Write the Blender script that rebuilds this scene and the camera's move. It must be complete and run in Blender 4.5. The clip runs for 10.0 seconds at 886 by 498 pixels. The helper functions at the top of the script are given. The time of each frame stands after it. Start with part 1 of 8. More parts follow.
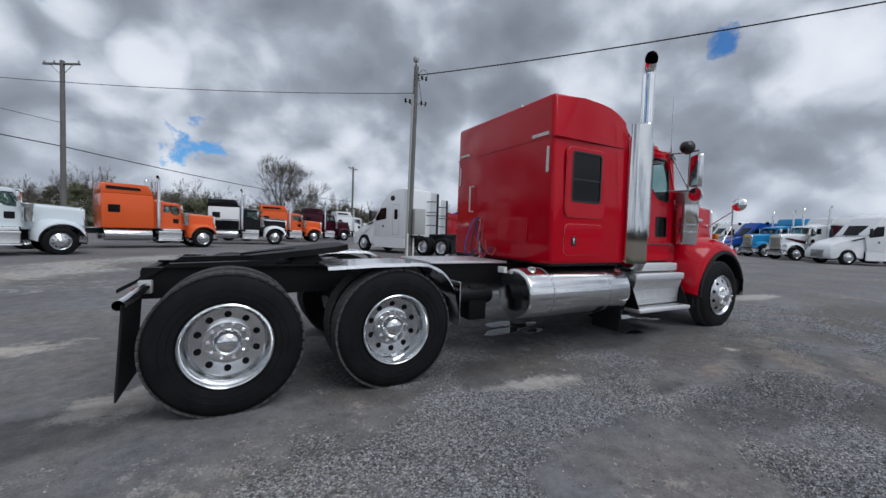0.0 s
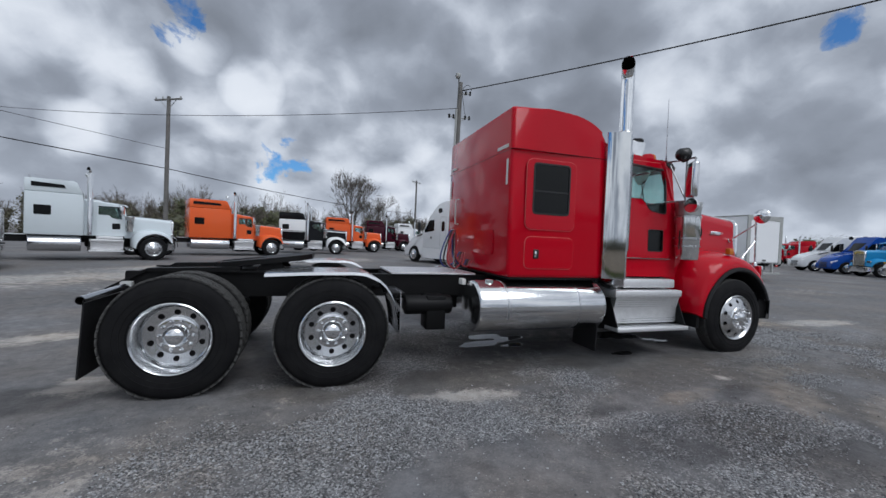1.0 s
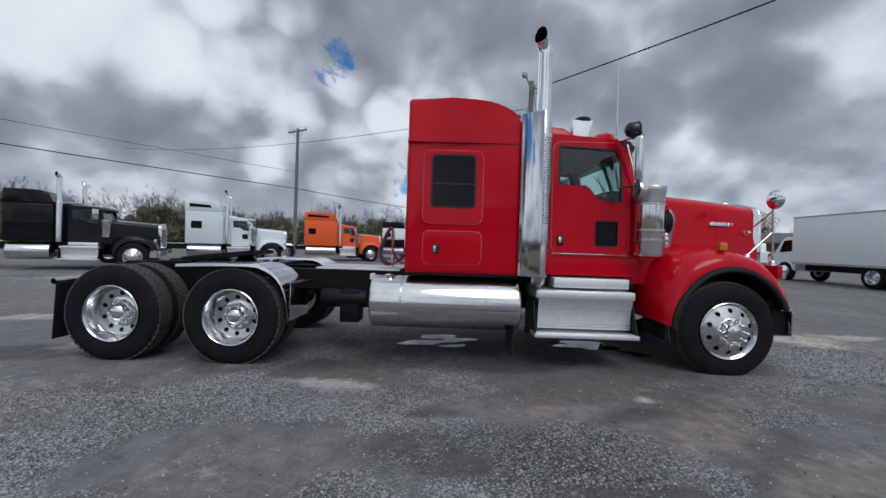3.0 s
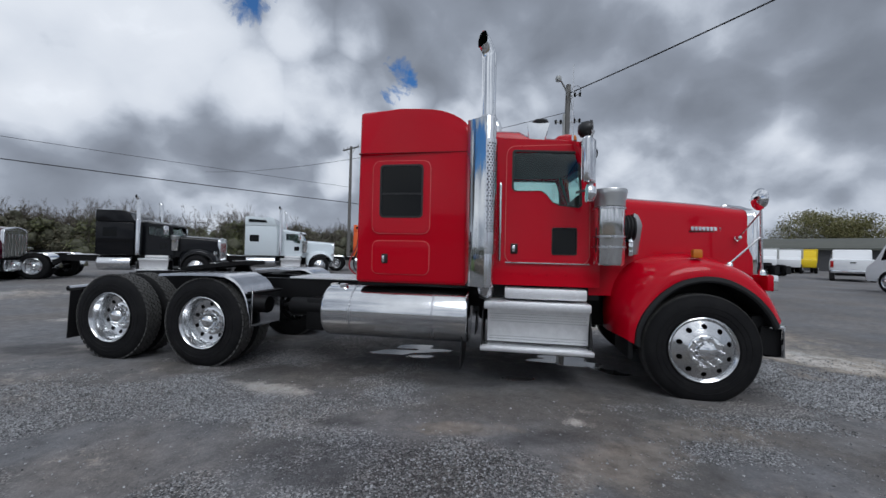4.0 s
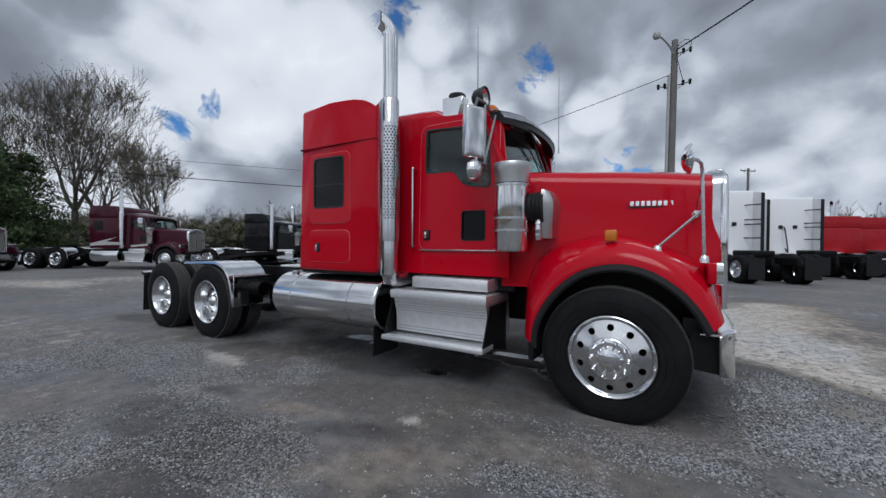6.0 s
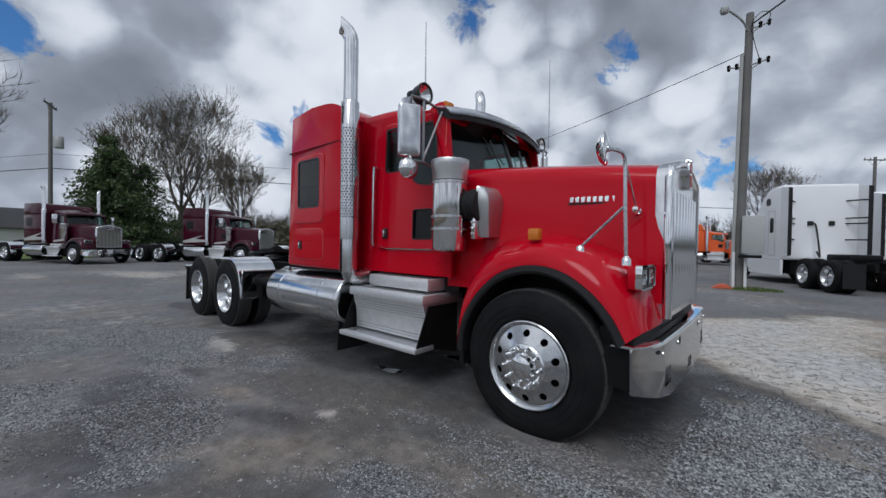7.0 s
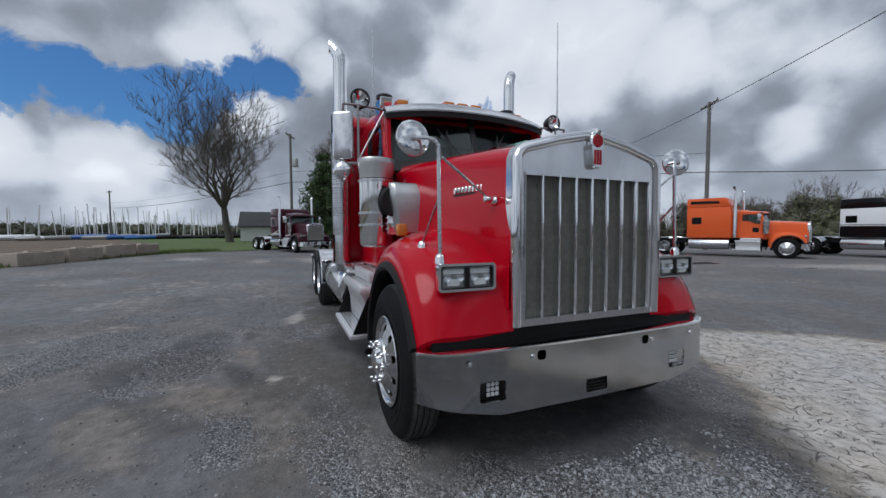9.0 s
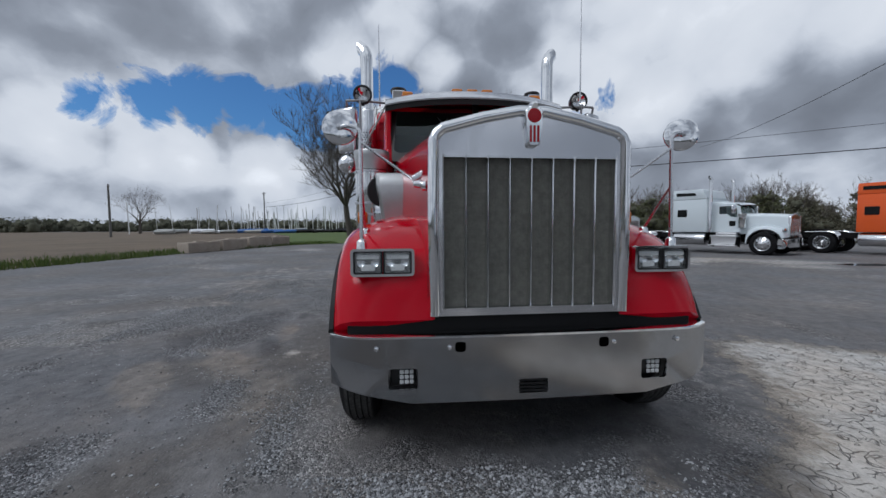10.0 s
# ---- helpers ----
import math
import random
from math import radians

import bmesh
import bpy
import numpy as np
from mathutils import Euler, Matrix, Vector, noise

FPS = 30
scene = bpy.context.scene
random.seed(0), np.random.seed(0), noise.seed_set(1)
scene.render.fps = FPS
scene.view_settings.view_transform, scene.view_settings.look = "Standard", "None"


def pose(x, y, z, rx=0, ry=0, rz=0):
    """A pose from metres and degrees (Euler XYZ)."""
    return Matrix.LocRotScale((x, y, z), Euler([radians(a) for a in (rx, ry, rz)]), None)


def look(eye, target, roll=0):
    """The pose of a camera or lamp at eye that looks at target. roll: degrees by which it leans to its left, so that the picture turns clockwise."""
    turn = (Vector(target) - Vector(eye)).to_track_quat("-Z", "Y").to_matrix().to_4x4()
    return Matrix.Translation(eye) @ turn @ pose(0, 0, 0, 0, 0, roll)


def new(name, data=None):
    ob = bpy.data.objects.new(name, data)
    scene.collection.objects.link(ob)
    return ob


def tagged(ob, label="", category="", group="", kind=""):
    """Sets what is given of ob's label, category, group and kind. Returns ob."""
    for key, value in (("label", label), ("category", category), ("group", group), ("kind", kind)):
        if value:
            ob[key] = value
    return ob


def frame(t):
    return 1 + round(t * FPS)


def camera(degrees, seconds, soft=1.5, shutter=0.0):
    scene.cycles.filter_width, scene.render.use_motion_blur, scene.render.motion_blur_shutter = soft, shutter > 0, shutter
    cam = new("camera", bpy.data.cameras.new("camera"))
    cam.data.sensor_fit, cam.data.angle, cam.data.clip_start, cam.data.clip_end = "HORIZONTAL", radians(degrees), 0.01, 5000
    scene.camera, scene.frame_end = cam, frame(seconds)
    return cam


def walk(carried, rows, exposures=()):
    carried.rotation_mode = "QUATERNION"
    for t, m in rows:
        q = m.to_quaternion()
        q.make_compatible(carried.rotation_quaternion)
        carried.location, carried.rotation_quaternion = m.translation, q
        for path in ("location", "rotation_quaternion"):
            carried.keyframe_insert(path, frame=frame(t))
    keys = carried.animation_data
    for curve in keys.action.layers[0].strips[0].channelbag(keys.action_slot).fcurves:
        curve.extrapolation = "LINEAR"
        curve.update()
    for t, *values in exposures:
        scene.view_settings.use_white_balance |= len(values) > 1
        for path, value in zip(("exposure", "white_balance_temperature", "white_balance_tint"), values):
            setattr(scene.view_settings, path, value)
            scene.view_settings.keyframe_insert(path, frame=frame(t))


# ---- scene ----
cam = camera(98.3, 10.0)
PATH = [
    (0, (-6.976, -4.52, 1.406), (-6.027, -2.763, 1.314), 1.89),
    (0.5, (-6.406, -4.813, 1.448), (-5.619, -2.976, 1.386), 2.09),
    (1, (-5.825, -5.167, 1.453), (-5.204, -3.266, 1.41), 2.39),
    (1.5, (-5.179, -5.34, 1.414), (-4.72, -3.393, 1.368), 2.66),
    (2, (-4.514, -5.518, 1.392), (-4.215, -3.541, 1.342), 2.66),
    (2.5, (-3.86, -5.59, 1.382), (-3.72, -3.595, 1.339), 2.23),
    (4, (-1.9, -5.424, 1.416), (-2.245, -3.455, 1.438), 1.30),
    (4.5, (-1.26, -5.293, 1.396), (-1.77, -3.359, 1.415), 1.07),
    (5, (-0.688, -5.069, 1.378), (-1.37, -3.188, 1.385), 0.67),
    (5.5, (-0.154, -4.771, 1.406), (-1.006, -2.962, 1.402), 0.34),
    (5.7, (0.074, -4.665, 1.391), (-0.841, -2.887, 1.377), 0.31),
    (6.8, (1.167, -3.843, 1.391), (-0.08, -2.281, 1.358), 0.91),
    (7, (1.376, -3.722, 1.393), (0.067, -2.21, 1.362), 0.91),
    (7.5, (1.814, -3.313, 1.392), (0.35, -1.95, 1.342), 0.48),
    (8, (2.206, -2.881, 1.429), (0.602, -1.688, 1.359), 0.28),
    (8.5, (2.57, -2.43, 1.463), (0.838, -1.434, 1.376), 0.05),
    (9, (2.768, -1.872, 1.458), (0.921, -1.113, 1.366), -0.18),
    (9.5, (2.98, -1.317, 1.438), (1.043, -0.825, 1.336), -0.38),
    (10, (3.022, -0.757, 1.399), (1.036, -0.554, 1.282), -0.28),
]
walk(cam, [(t, look(eye, target, roll)) for t, eye, target, roll in PATH], [(0.0, 0.0, 5980, 10), (2.5, -0.03, 5980, 10), (4.0, -0.10, 5950, 10), (8.0, -0.10, 5950, 10), (10.0, -0.22, 5900, 10)])
# ---- world, sun, exposure ----
world = bpy.data.worlds.new("sky")
scene.world = world
world.use_nodes = True
SUN_AZ, SUN_EL = radians(-70), radians(52)


class Nodes:
    """Short hand for building a node tree."""

    def __init__(self, tree):
        self.t = tree
        self.t.nodes.clear()

    def n(self, kind, **kw):
        node = self.t.nodes.new(kind)
        for k, v in kw.items():
            if k in ("operation", "blend_type", "data_type", "noise_dimensions", "feature", "sky_type", "attribute_name", "distance", "interpolation_type", "noise_type", "vector_type", "space"):
                if k == "operation":
                    node.operation = v
                elif k == "blend_type":
                    node.blend_type = v
                elif k == "data_type":
                    node.data_type = v
                elif k == "feature":
                    node.feature = v
                elif k == "attribute_name":
                    node.attribute_name = v
            else:
                node.inputs[k].default_value = v
        return node

    def link(self, a, b):
        self.t.links.new(a, b)

    def math(self, op, a, b=None, clamp=False):
        node = self.t.nodes.new("ShaderNodeMath")
        node.operation = op
        node.use_clamp = clamp
        for i, v in enumerate((a, b)):
            if v is None:
                continue
            if isinstance(v, (int, float)):
                node.inputs[i].default_value = v
            else:
                self.link(v, node.inputs[i])
        return node.outputs[0]

    def mix(self, fac, a, b, mode="MIX"):
        node = self.t.nodes.new("ShaderNodeMix")
        node.data_type = "RGBA"
        node.blend_type = mode
        for sock, v in ((node.inputs["Factor"], fac), (node.inputs[6], a), (node.inputs[7], b)):
            if isinstance(v, (int, float)):
                sock.default_value = v
            elif isinstance(v, tuple):
                sock.default_value = (*v, 1) if len(v) == 3 else v
            else:
                self.link(v, sock)
        return node.outputs[2]

    def ramp(self, fac, *stops):
        node = self.t.nodes.new("ShaderNodeValToRGB")
        el = node.color_ramp.elements
        while len(el) < len(stops):
            el.new(0.5)
        for e, (p, c) in zip(el, stops):
            e.position = p
            e.color = (c, c, c, 1) if isinstance(c, (int, float)) else (*c, 1)
        self.link(fac, node.inputs[0])
        return node.outputs[0]

    def noise(self, vec, scale, detail=4.0, rough=0.55, distort=0.0):
        node = self.t.nodes.new("ShaderNodeTexNoise")
        node.inputs["Scale"].default_value = scale
        node.inputs["Detail"].default_value = detail
        node.inputs["Roughness"].default_value = rough
        node.inputs["Distortion"].default_value = distort
        if vec is not None:
            self.link(vec, node.inputs["Vector"])
        return node.outputs["Fac"]


def sky_dir(az, el):
    a, e = radians(az), radians(el)
    return Vector((math.cos(e) * math.cos(a), math.cos(e) * math.sin(a), math.sin(e)))


# breaks in the cloud deck, where blue shows: azimuth, elevation, width in degrees
BREAKS = [(95, 10.9, 4.6), (27, 22.7, 2.2), (108, 23.5, 3.8), (127, 31, 5.2), (151, 16.2, 4.2), (155.5, 13.4, 2.8), (-179, 20.2, 4.2), (-165, 15, 5)]
BAND = [(-144, 13.6, 3.4), (-149, 14.6, 4.2), (-154, 15.3, 4.5), (-159, 15.5, 4.7), (-164, 15.0, 5.2), (-167, 15.2, 5.2), (-171, 17.4, 4.0), (-175, 19.2, 3.2), (-179, 20.0, 3.0)]
w = Nodes(world.node_tree)
geo = w.n("ShaderNodeTexCoord")
sep = w.n("ShaderNodeSeparateXYZ")
w.link(geo.outputs["Generated"], sep.inputs[0])
# the cloud deck lies on a high flat layer, so it closes up towards the horizon
lift_ = w.math("ADD", w.math("MAXIMUM", sep.outputs[2], 0.0), 0.72)
comb = w.n("ShaderNodeCombineXYZ")
w.link(w.math("DIVIDE", sep.outputs[0], lift_), comb.inputs[0])
w.link(w.math("DIVIDE", sep.outputs[1], lift_), comb.inputs[1])
w.link(w.math("MULTIPLY", sep.outputs[2], 0.3), comb.inputs[2])
plane = comb.outputs[0]


def lobes(spots):
    """Soft spots round directions of the sky, 1 at their middle."""
    total = None
    for az, el, width in spots:
        d = w.n("ShaderNodeVectorMath")
        d.operation = "DOT_PRODUCT"
        w.link(geo.outputs["Generated"], d.inputs[0])
        d.inputs[1].default_value = sky_dir(az, el)
        lim = math.cos(radians(width))
        v = w.math("DIVIDE", w.math("SUBTRACT", d.outputs["Value"], lim), 1 - lim)
        total = v if total is None else w.math("MAXIMUM", total, v)
    return total


heavy = lobes([(80, 22, 12), (58, 26, 6), (-140, 23, 9), (18, 12.8, 5.5), (28, 10.6, 6), (52, 16.6, 7), (107, 28, 6), (64, 17.5, 6), (144, 9, 6), (115, 26.3, 8), (103, 25, 6), (91, 17, 5), (170, 18.5, 4.5), (-171, 28, 6), (-150, 24, 11), (164, 26, 5), (130, 15.5, 7), (118, 23, 6), (50, 36, 14), (150, 48, 14)])
bright = lobes([(99, 18.6, 4), (18, 18.6, 6), (107, 8.5, 4), (80, 6.5, 5), (117, 20, 7), (115, 10.7, 4), (155, 21, 7), (137, 24, 10), (121, 29, 5), (105, 22, 3.5), (149, 26, 9), (128, 20, 6), (-176, 15, 4.5), (-149, 10, 5), (-162, 8, 5), (175, 22, 4), (153, 20, 7), (160, 15, 8), (146, 15, 7), (170, 9, 6), (-141, 10.5, 5), (-151, 9.5, 5), (-172, 23.5, 6), (-179, 27, 6), (136, 19.5, 5), (113, 29.5, 4), (113, 16.5, 5)])


def deck(vec, fine=True):
    """How thick the cloud is: broad masses with rounded, ragged heads."""
    warp = w.n("ShaderNodeTexNoise", Scale=6.0, Detail=5.0)
    w.link(vec, warp.inputs["Vector"])
    ofs = w.n("ShaderNodeVectorMath", operation="MULTIPLY_ADD")
    w.link(warp.outputs["Color"], ofs.inputs[0])
    ofs.inputs[1].default_value = (0.14, 0.14, 0.14)
    w.link(vec, ofs.inputs[2])
    total = w.math("MULTIPLY", w.math("SUBTRACT", w.noise(vec, 2.5, 3.0, 0.5), 0.5), 0.85)
    for scale, part_ in ((3.9, 0.26), (9.0, 0.17), (19.0, 0.09))[: 3 if fine else 2]:
        cell = w.n("ShaderNodeTexVoronoi", feature="SMOOTH_F1", Scale=scale, Smoothness=0.6)
        w.link(ofs.outputs[0], cell.inputs["Vector"])
        total = w.math("ADD", total, w.math("MULTIPLY", w.math("SUBTRACT", 0.42, cell.outputs["Distance"]), part_))
    if not fine:
        return total
    return w.math("ADD", total, w.math("MULTIPLY", w.math("SUBTRACT", w.noise(ofs.outputs[0], 5.5, 10.0, 0.58), 0.5), 0.46))


above = w.n("ShaderNodeVectorMath", operation="MULTIPLY_ADD")
w.link(plane, above.inputs[0])
above.inputs[1].default_value = (0.955, 0.955, 1.0)
above.inputs[2].default_value = (0.0, 0.0, 0.05)
thick = deck(plane)
rim = w.math("SUBTRACT", deck(plane, False), deck(above.outputs[0], False))
tone = w.math("ADD", w.math("SUBTRACT", 0.51, w.math("MULTIPLY", thick, 0.78)), w.math("MULTIPLY", rim, 1.35))
veil = w.math("MAXIMUM", lobes([(math.degrees(SUN_AZ), math.degrees(SUN_EL), 62)]), 0.0)
tone = w.math("ADD", tone, w.math("MULTIPLY", veil, 0.22))
tone = w.math("ADD", tone, w.math("SUBTRACT", w.math("MULTIPLY", w.math("MAXIMUM", bright, 0.0), 0.24), w.math("MULTIPLY", w.math("MAXIMUM", heavy, 0.0), 0.17)))
cloud = w.ramp(tone, (0.06, (0.185, 0.20, 0.228)), (0.30, (0.265, 0.283, 0.316)), (0.44, (0.345, 0.368, 0.410)), (0.52, (0.47, 0.497, 0.542)), (0.59, (0.66, 0.685, 0.725)), (0.68, (0.86, 0.875, 0.895)), (0.84, (0.96, 0.965, 0.97)), (1.0, (1.25, 1.245, 1.23)))
nishita = w.n("ShaderNodeTexSky")
nishita.sky_type = "NISHITA"
nishita.sun_disc = False
nishita.sun_elevation, nishita.sun_rotation = SUN_EL, radians(90) - SUN_AZ
hole = lobes(BREAKS)
ragged = w.noise(plane, 8.5, 9.0, 0.62, 0.5)
open_sky = w.math("ADD", w.math("MULTIPLY", w.math("MAXIMUM", hole, -1.2), 0.66), w.math("MULTIPLY", w.math("SUBTRACT", ragged, 0.585), 3.8))
band = w.math("ADD", w.math("MULTIPLY", w.math("MAXIMUM", lobes(BAND), -1.2), 0.95), w.math("MULTIPLY", w.math("SUBTRACT", ragged, 0.55), 3.0))
open_sky = w.math("MAXIMUM", open_sky, band)
gap = w.ramp(open_sky, (0.10, 0.0), (0.22, 0.45), (0.46, 1.0))
blue = w.mix(1.0, nishita.outputs[0], (0.052, 0.088, 0.122), "MULTIPLY")
low = w.ramp(w.math("MAXIMUM", sep.outputs[2], 0.0), (0.0, 0.75), (0.16, 0.0))
cloud = w.mix(w.math("MULTIPLY", low, 0.45), cloud, (0.66, 0.70, 0.76))
final = w.mix(gap, cloud, blue)
back = w.n("ShaderNodeBackground", Strength=0.88)
w.link(final, back.inputs[0])
wout = w.n("ShaderNodeOutputWorld")
w.link(back.outputs[0], wout.inputs[0])

sun = new("sun", bpy.data.lights.new("sun", "SUN"))
sun.data.energy, sun.data.angle, sun.data.color = 1.3, radians(32), (1.0, 0.985, 0.96)
sun.matrix_world = look(sky_dir(math.degrees(SUN_AZ), math.degrees(SUN_EL)) * 50, (0, 0, 0))
scene.view_settings.exposure = 0.0


# ---- materials ----
def material(name):
    m = bpy.data.materials.new(name)
    m.use_nodes = True
    k = Nodes(m.node_tree)
    out = k.n("ShaderNodeOutputMaterial")
    p = k.n("ShaderNodeBsdfPrincipled")
    k.link(p.outputs[0], out.inputs[0])
    tc = k.n("ShaderNodeTexCoord")
    return m, k, p, tc.outputs["Object"]


def bump(k, p, height, strength, dist=0.01):
    b = k.n("ShaderNodeBump", Strength=strength, Distance=dist)
    k.link(height, b.inputs["Height"])
    k.link(b.outputs[0], p.inputs["Normal"])


def paint(name, rgb, rough=0.2, dirt=0.12):
    """Clear-coated vehicle paint with a trace of road film."""
    m, k, p, co = material(name)
    film = k.ramp(k.noise(co, 2.2, 6, 0.6), (0.42, 0.0), (0.75, 1.0))
    streak = k.noise(co, 14, 5, 0.6)
    base = k.mix(k.math("MULTIPLY", film, dirt), rgb, tuple(0.75 * c + 0.06 for c in rgb))
    k.link(base, p.inputs["Base Color"])
    k.link(k.math("ADD", k.math("MULTIPLY", streak, 0.12), rough), p.inputs["Roughness"])
    p.inputs["Coat Weight"].default_value = 0.55
    p.inputs["Coat IOR"].default_value = 1.32
    p.inputs["Specular IOR Level"].default_value = 0.10
    p.inputs["Coat Roughness"].default_value = 0.05
    bump(k, p, k.noise(co, 5, 2), 0.06, 0.01)
    return m


def metal(name, rgb, rough, vary=0.08, scale=9, relief=0.05):
    m, k, p, co = material(name)
    g = k.noise(co, scale, 6, 0.6)
    p.inputs["Metallic"].default_value = 1.0
    k.link(k.mix(k.math("MULTIPLY", k.ramp(g, (0.35, 0.0), (0.8, 1.0)), 0.35), rgb, tuple(0.6 * c for c in rgb)), p.inputs["Base Color"])
    k.link(k.math("ADD", k.math("MULTIPLY", g, vary * 2), rough - vary), p.inputs["Roughness"])
    bump(k, p, k.noise(co, scale * 0.4, 3), relief, 0.01)
    return m


def plain(name, rgb, rough, grain=30, depth=0.25, second=None, relief=0.2, metallic=0.0, spec=0.5):
    """A dull surface with grain and larger stains."""
    m, k, p, co = material(name)
    second = second or tuple(0.6 * c for c in rgb)
    a = k.noise(co, grain, 6, 0.65)
    b = k.noise(co, grain * 0.09, 4, 0.6)
    f = k.math("ADD", k.math("MULTIPLY", a, 0.5), k.math("MULTIPLY", b, 0.6))
    k.link(k.mix(k.ramp(f, (0.5 - depth, 0.0), (0.5 + depth, 1.0)), second, rgb), p.inputs["Base Color"])
    k.link(k.math("ADD", k.math("MULTIPLY", a, 0.2), rough - 0.1), p.inputs["Roughness"])
    p.inputs["Metallic"].default_value = metallic
    p.inputs["Specular IOR Level"].default_value = spec
    bump(k, p, a, relief, 0.01)
    return m


def glass(name, rgb):
    m, k, p, co = material(name)
    p.inputs["Base Color"].default_value = (*rgb, 1)
    p.inputs["Roughness"].default_value = 0.02
    p.inputs["Transmission Weight"].default_value = 1.0
    p.inputs["IOR"].default_value = 1.45
    return m


RED = paint("red_paint", (0.455, 0.0008, 0.012), 0.10, 0.03)
# lighter red: the bright reflection along panel edges, put into the colour
HIGHLIGHT_RED = paint("red_edge_highlight", (0.66, 0.17, 0.16), 0.25, 0.1)
SEAM_RED = paint("red_seam_shadow_gap", (0.20, 0.002, 0.008), 0.3, 0.05)
BUMPER_STEEL = metal("bumper_chrome", (0.42, 0.425, 0.435), 0.14, 0.03, 2.5, 0.0)
CHROME = metal("chrome", (0.86, 0.87, 0.88), 0.07, 0.03, 6, 0.004)
STAINLESS = metal("stainless_steel", (0.72, 0.73, 0.75), 0.17, 0.07, 8, 0.03)
DULL_STEEL = metal("weathered_polished_steel", (0.60, 0.61, 0.63), 0.27, 0.1, 6, 0.10)
CLEANER_STEEL = metal("polished_cleaner_steel", (0.76, 0.765, 0.76), 0.10, 0.02, 3, 0.0)
MIRROR_STEEL = metal("mirror_polished_steel", (0.66, 0.675, 0.68), 0.05, 0.02, 3, 0.004)
TANK_ALLOY = metal("polished_tank_alloy", (0.74, 0.75, 0.76), 0.15, 0.04, 4, 0.003)
BRACKET_STEEL = metal("bracket_steel", (0.36, 0.365, 0.37), 0.40, 0.1, 6, 0.05)
BRUSHED = metal("brushed_cap_steel", (0.56, 0.565, 0.565), 0.36, 0.05, 8, 0.02)
ALLOY = metal("polished_aluminium", (0.67, 0.68, 0.69), 0.18, 0.07, 12, 0.05)
TREAD_ALLOY = metal("step_aluminium", (0.84, 0.845, 0.855), 0.54, 0.08, 20, 0.12)
def tyre_rubber():
    """Dull black sidewalls, and a tread greyed by dust and wear."""
    m, k, p, co = material("tyre_rubber")
    q = k.n("ShaderNodeSeparateXYZ")
    k.link(co, q.inputs[0])
    rad = k.math("SQRT", k.math("ADD", k.math("POWER", k.math("ABSOLUTE", q.outputs[0]), 2.0), k.math("POWER", k.math("ABSOLUTE", q.outputs[2]), 2.0)))
    grain = k.noise(co, 45, 5, 0.65)
    film = k.noise(co, 5, 4, 0.6)
    side = k.mix(k.ramp(film, (0.35, 0.0), (0.7, 1.0)), (0.006, 0.006, 0.007), (0.012, 0.012, 0.0125))
    worn = k.mix(k.ramp(grain, (0.3, 0.0), (0.7, 1.0)), (0.045, 0.045, 0.045), (0.12, 0.118, 0.112))
    k.link(k.mix(k.ramp(k.math("ADD", rad, k.math("MULTIPLY", k.math("SUBTRACT", grain, 0.5), 0.012)), (0.538, 0.0), (0.556, 0.85)), side, worn), p.inputs["Base Color"])
    k.link(k.math("ADD", k.math("MULTIPLY", grain, 0.2), 0.62), p.inputs["Roughness"])
    p.inputs["Specular IOR Level"].default_value = 0.16
    bump(k, p, grain, 0.2, 0.008)
    return m


RUBBER = tyre_rubber()
FLAP_RUBBER = plain("black_rubber", (0.013, 0.013, 0.014), 0.62, 25, 0.3, (0.007, 0.007, 0.008), 0.15, spec=0.3)
BORE_BLACK = plain("bore_black", (0.006, 0.006, 0.006), 0.95, 20, 0.3, (0.003, 0.003, 0.003), 0.1, spec=0.05)
FRAME_BLACK = plain("frame_black", (0.007, 0.007, 0.0075), 0.5, 18, 0.3, (0.0035, 0.0035, 0.004), 0.25, spec=0.2)
PLASTIC_BLACK = plain("black_plastic", (0.012, 0.012, 0.013), 0.35, 30, 0.3, (0.008, 0.008, 0.008), 0.08)
MESH_GREY = plain("grille_mesh", (0.37, 0.36, 0.315), 0.55, 260, 0.2, (0.16, 0.16, 0.15), 0.8, metallic=0.3)
DARK_GLASS = plain("tinted_glass", (0.006, 0.0065, 0.007), 0.11, 3, 0.3, (0.004, 0.005, 0.005), 0.0, spec=0.22)
CLEAR_GLASS = glass("cab_glass", (0.62, 0.80, 0.77))
LENS_GLASS = glass("lens_glass", (0.93, 0.95, 0.96))
AMBER = plain("amber_lens", (0.62, 0.20, 0.02), 0.15, 60, 0.3, (0.45, 0.12, 0.01), 0.1)
RED_LENS = plain("red_lens", (0.45, 0.01, 0.01), 0.15, 60, 0.3, (0.3, 0.01, 0.01), 0.1)
TAPE = plain("reflective_tape", (0.72, 0.72, 0.70), 0.4, 60, 0.3, (0.6, 0.6, 0.58), 0.05)
LAMP_WHITE = plain("lamp_white", (0.82, 0.83, 0.82), 0.3, 80, 0.3, (0.7, 0.7, 0.7), 0.1)
LAMP_BOWL = metal("lamp_bowl", (0.42, 0.43, 0.43), 0.22, 0.06, 20, 0.05)
INTERIOR = plain("cab_trim", (0.055, 0.058, 0.06), 0.7, 20, 0.3, (0.035, 0.036, 0.038), 0.1)
HOSE_RED = plain("red_hose", (0.35, 0.03, 0.04), 0.5, 30)
HOSE_BLUE = plain("blue_hose", (0.03, 0.06, 0.25), 0.5, 30)
WHITE = paint("white_paint", (0.82, 0.83, 0.84))
PALE = paint("pale_blue_white_paint", (0.66, 0.72, 0.75))
ORANGE = paint("orange_paint", (0.74, 0.120, 0.030))
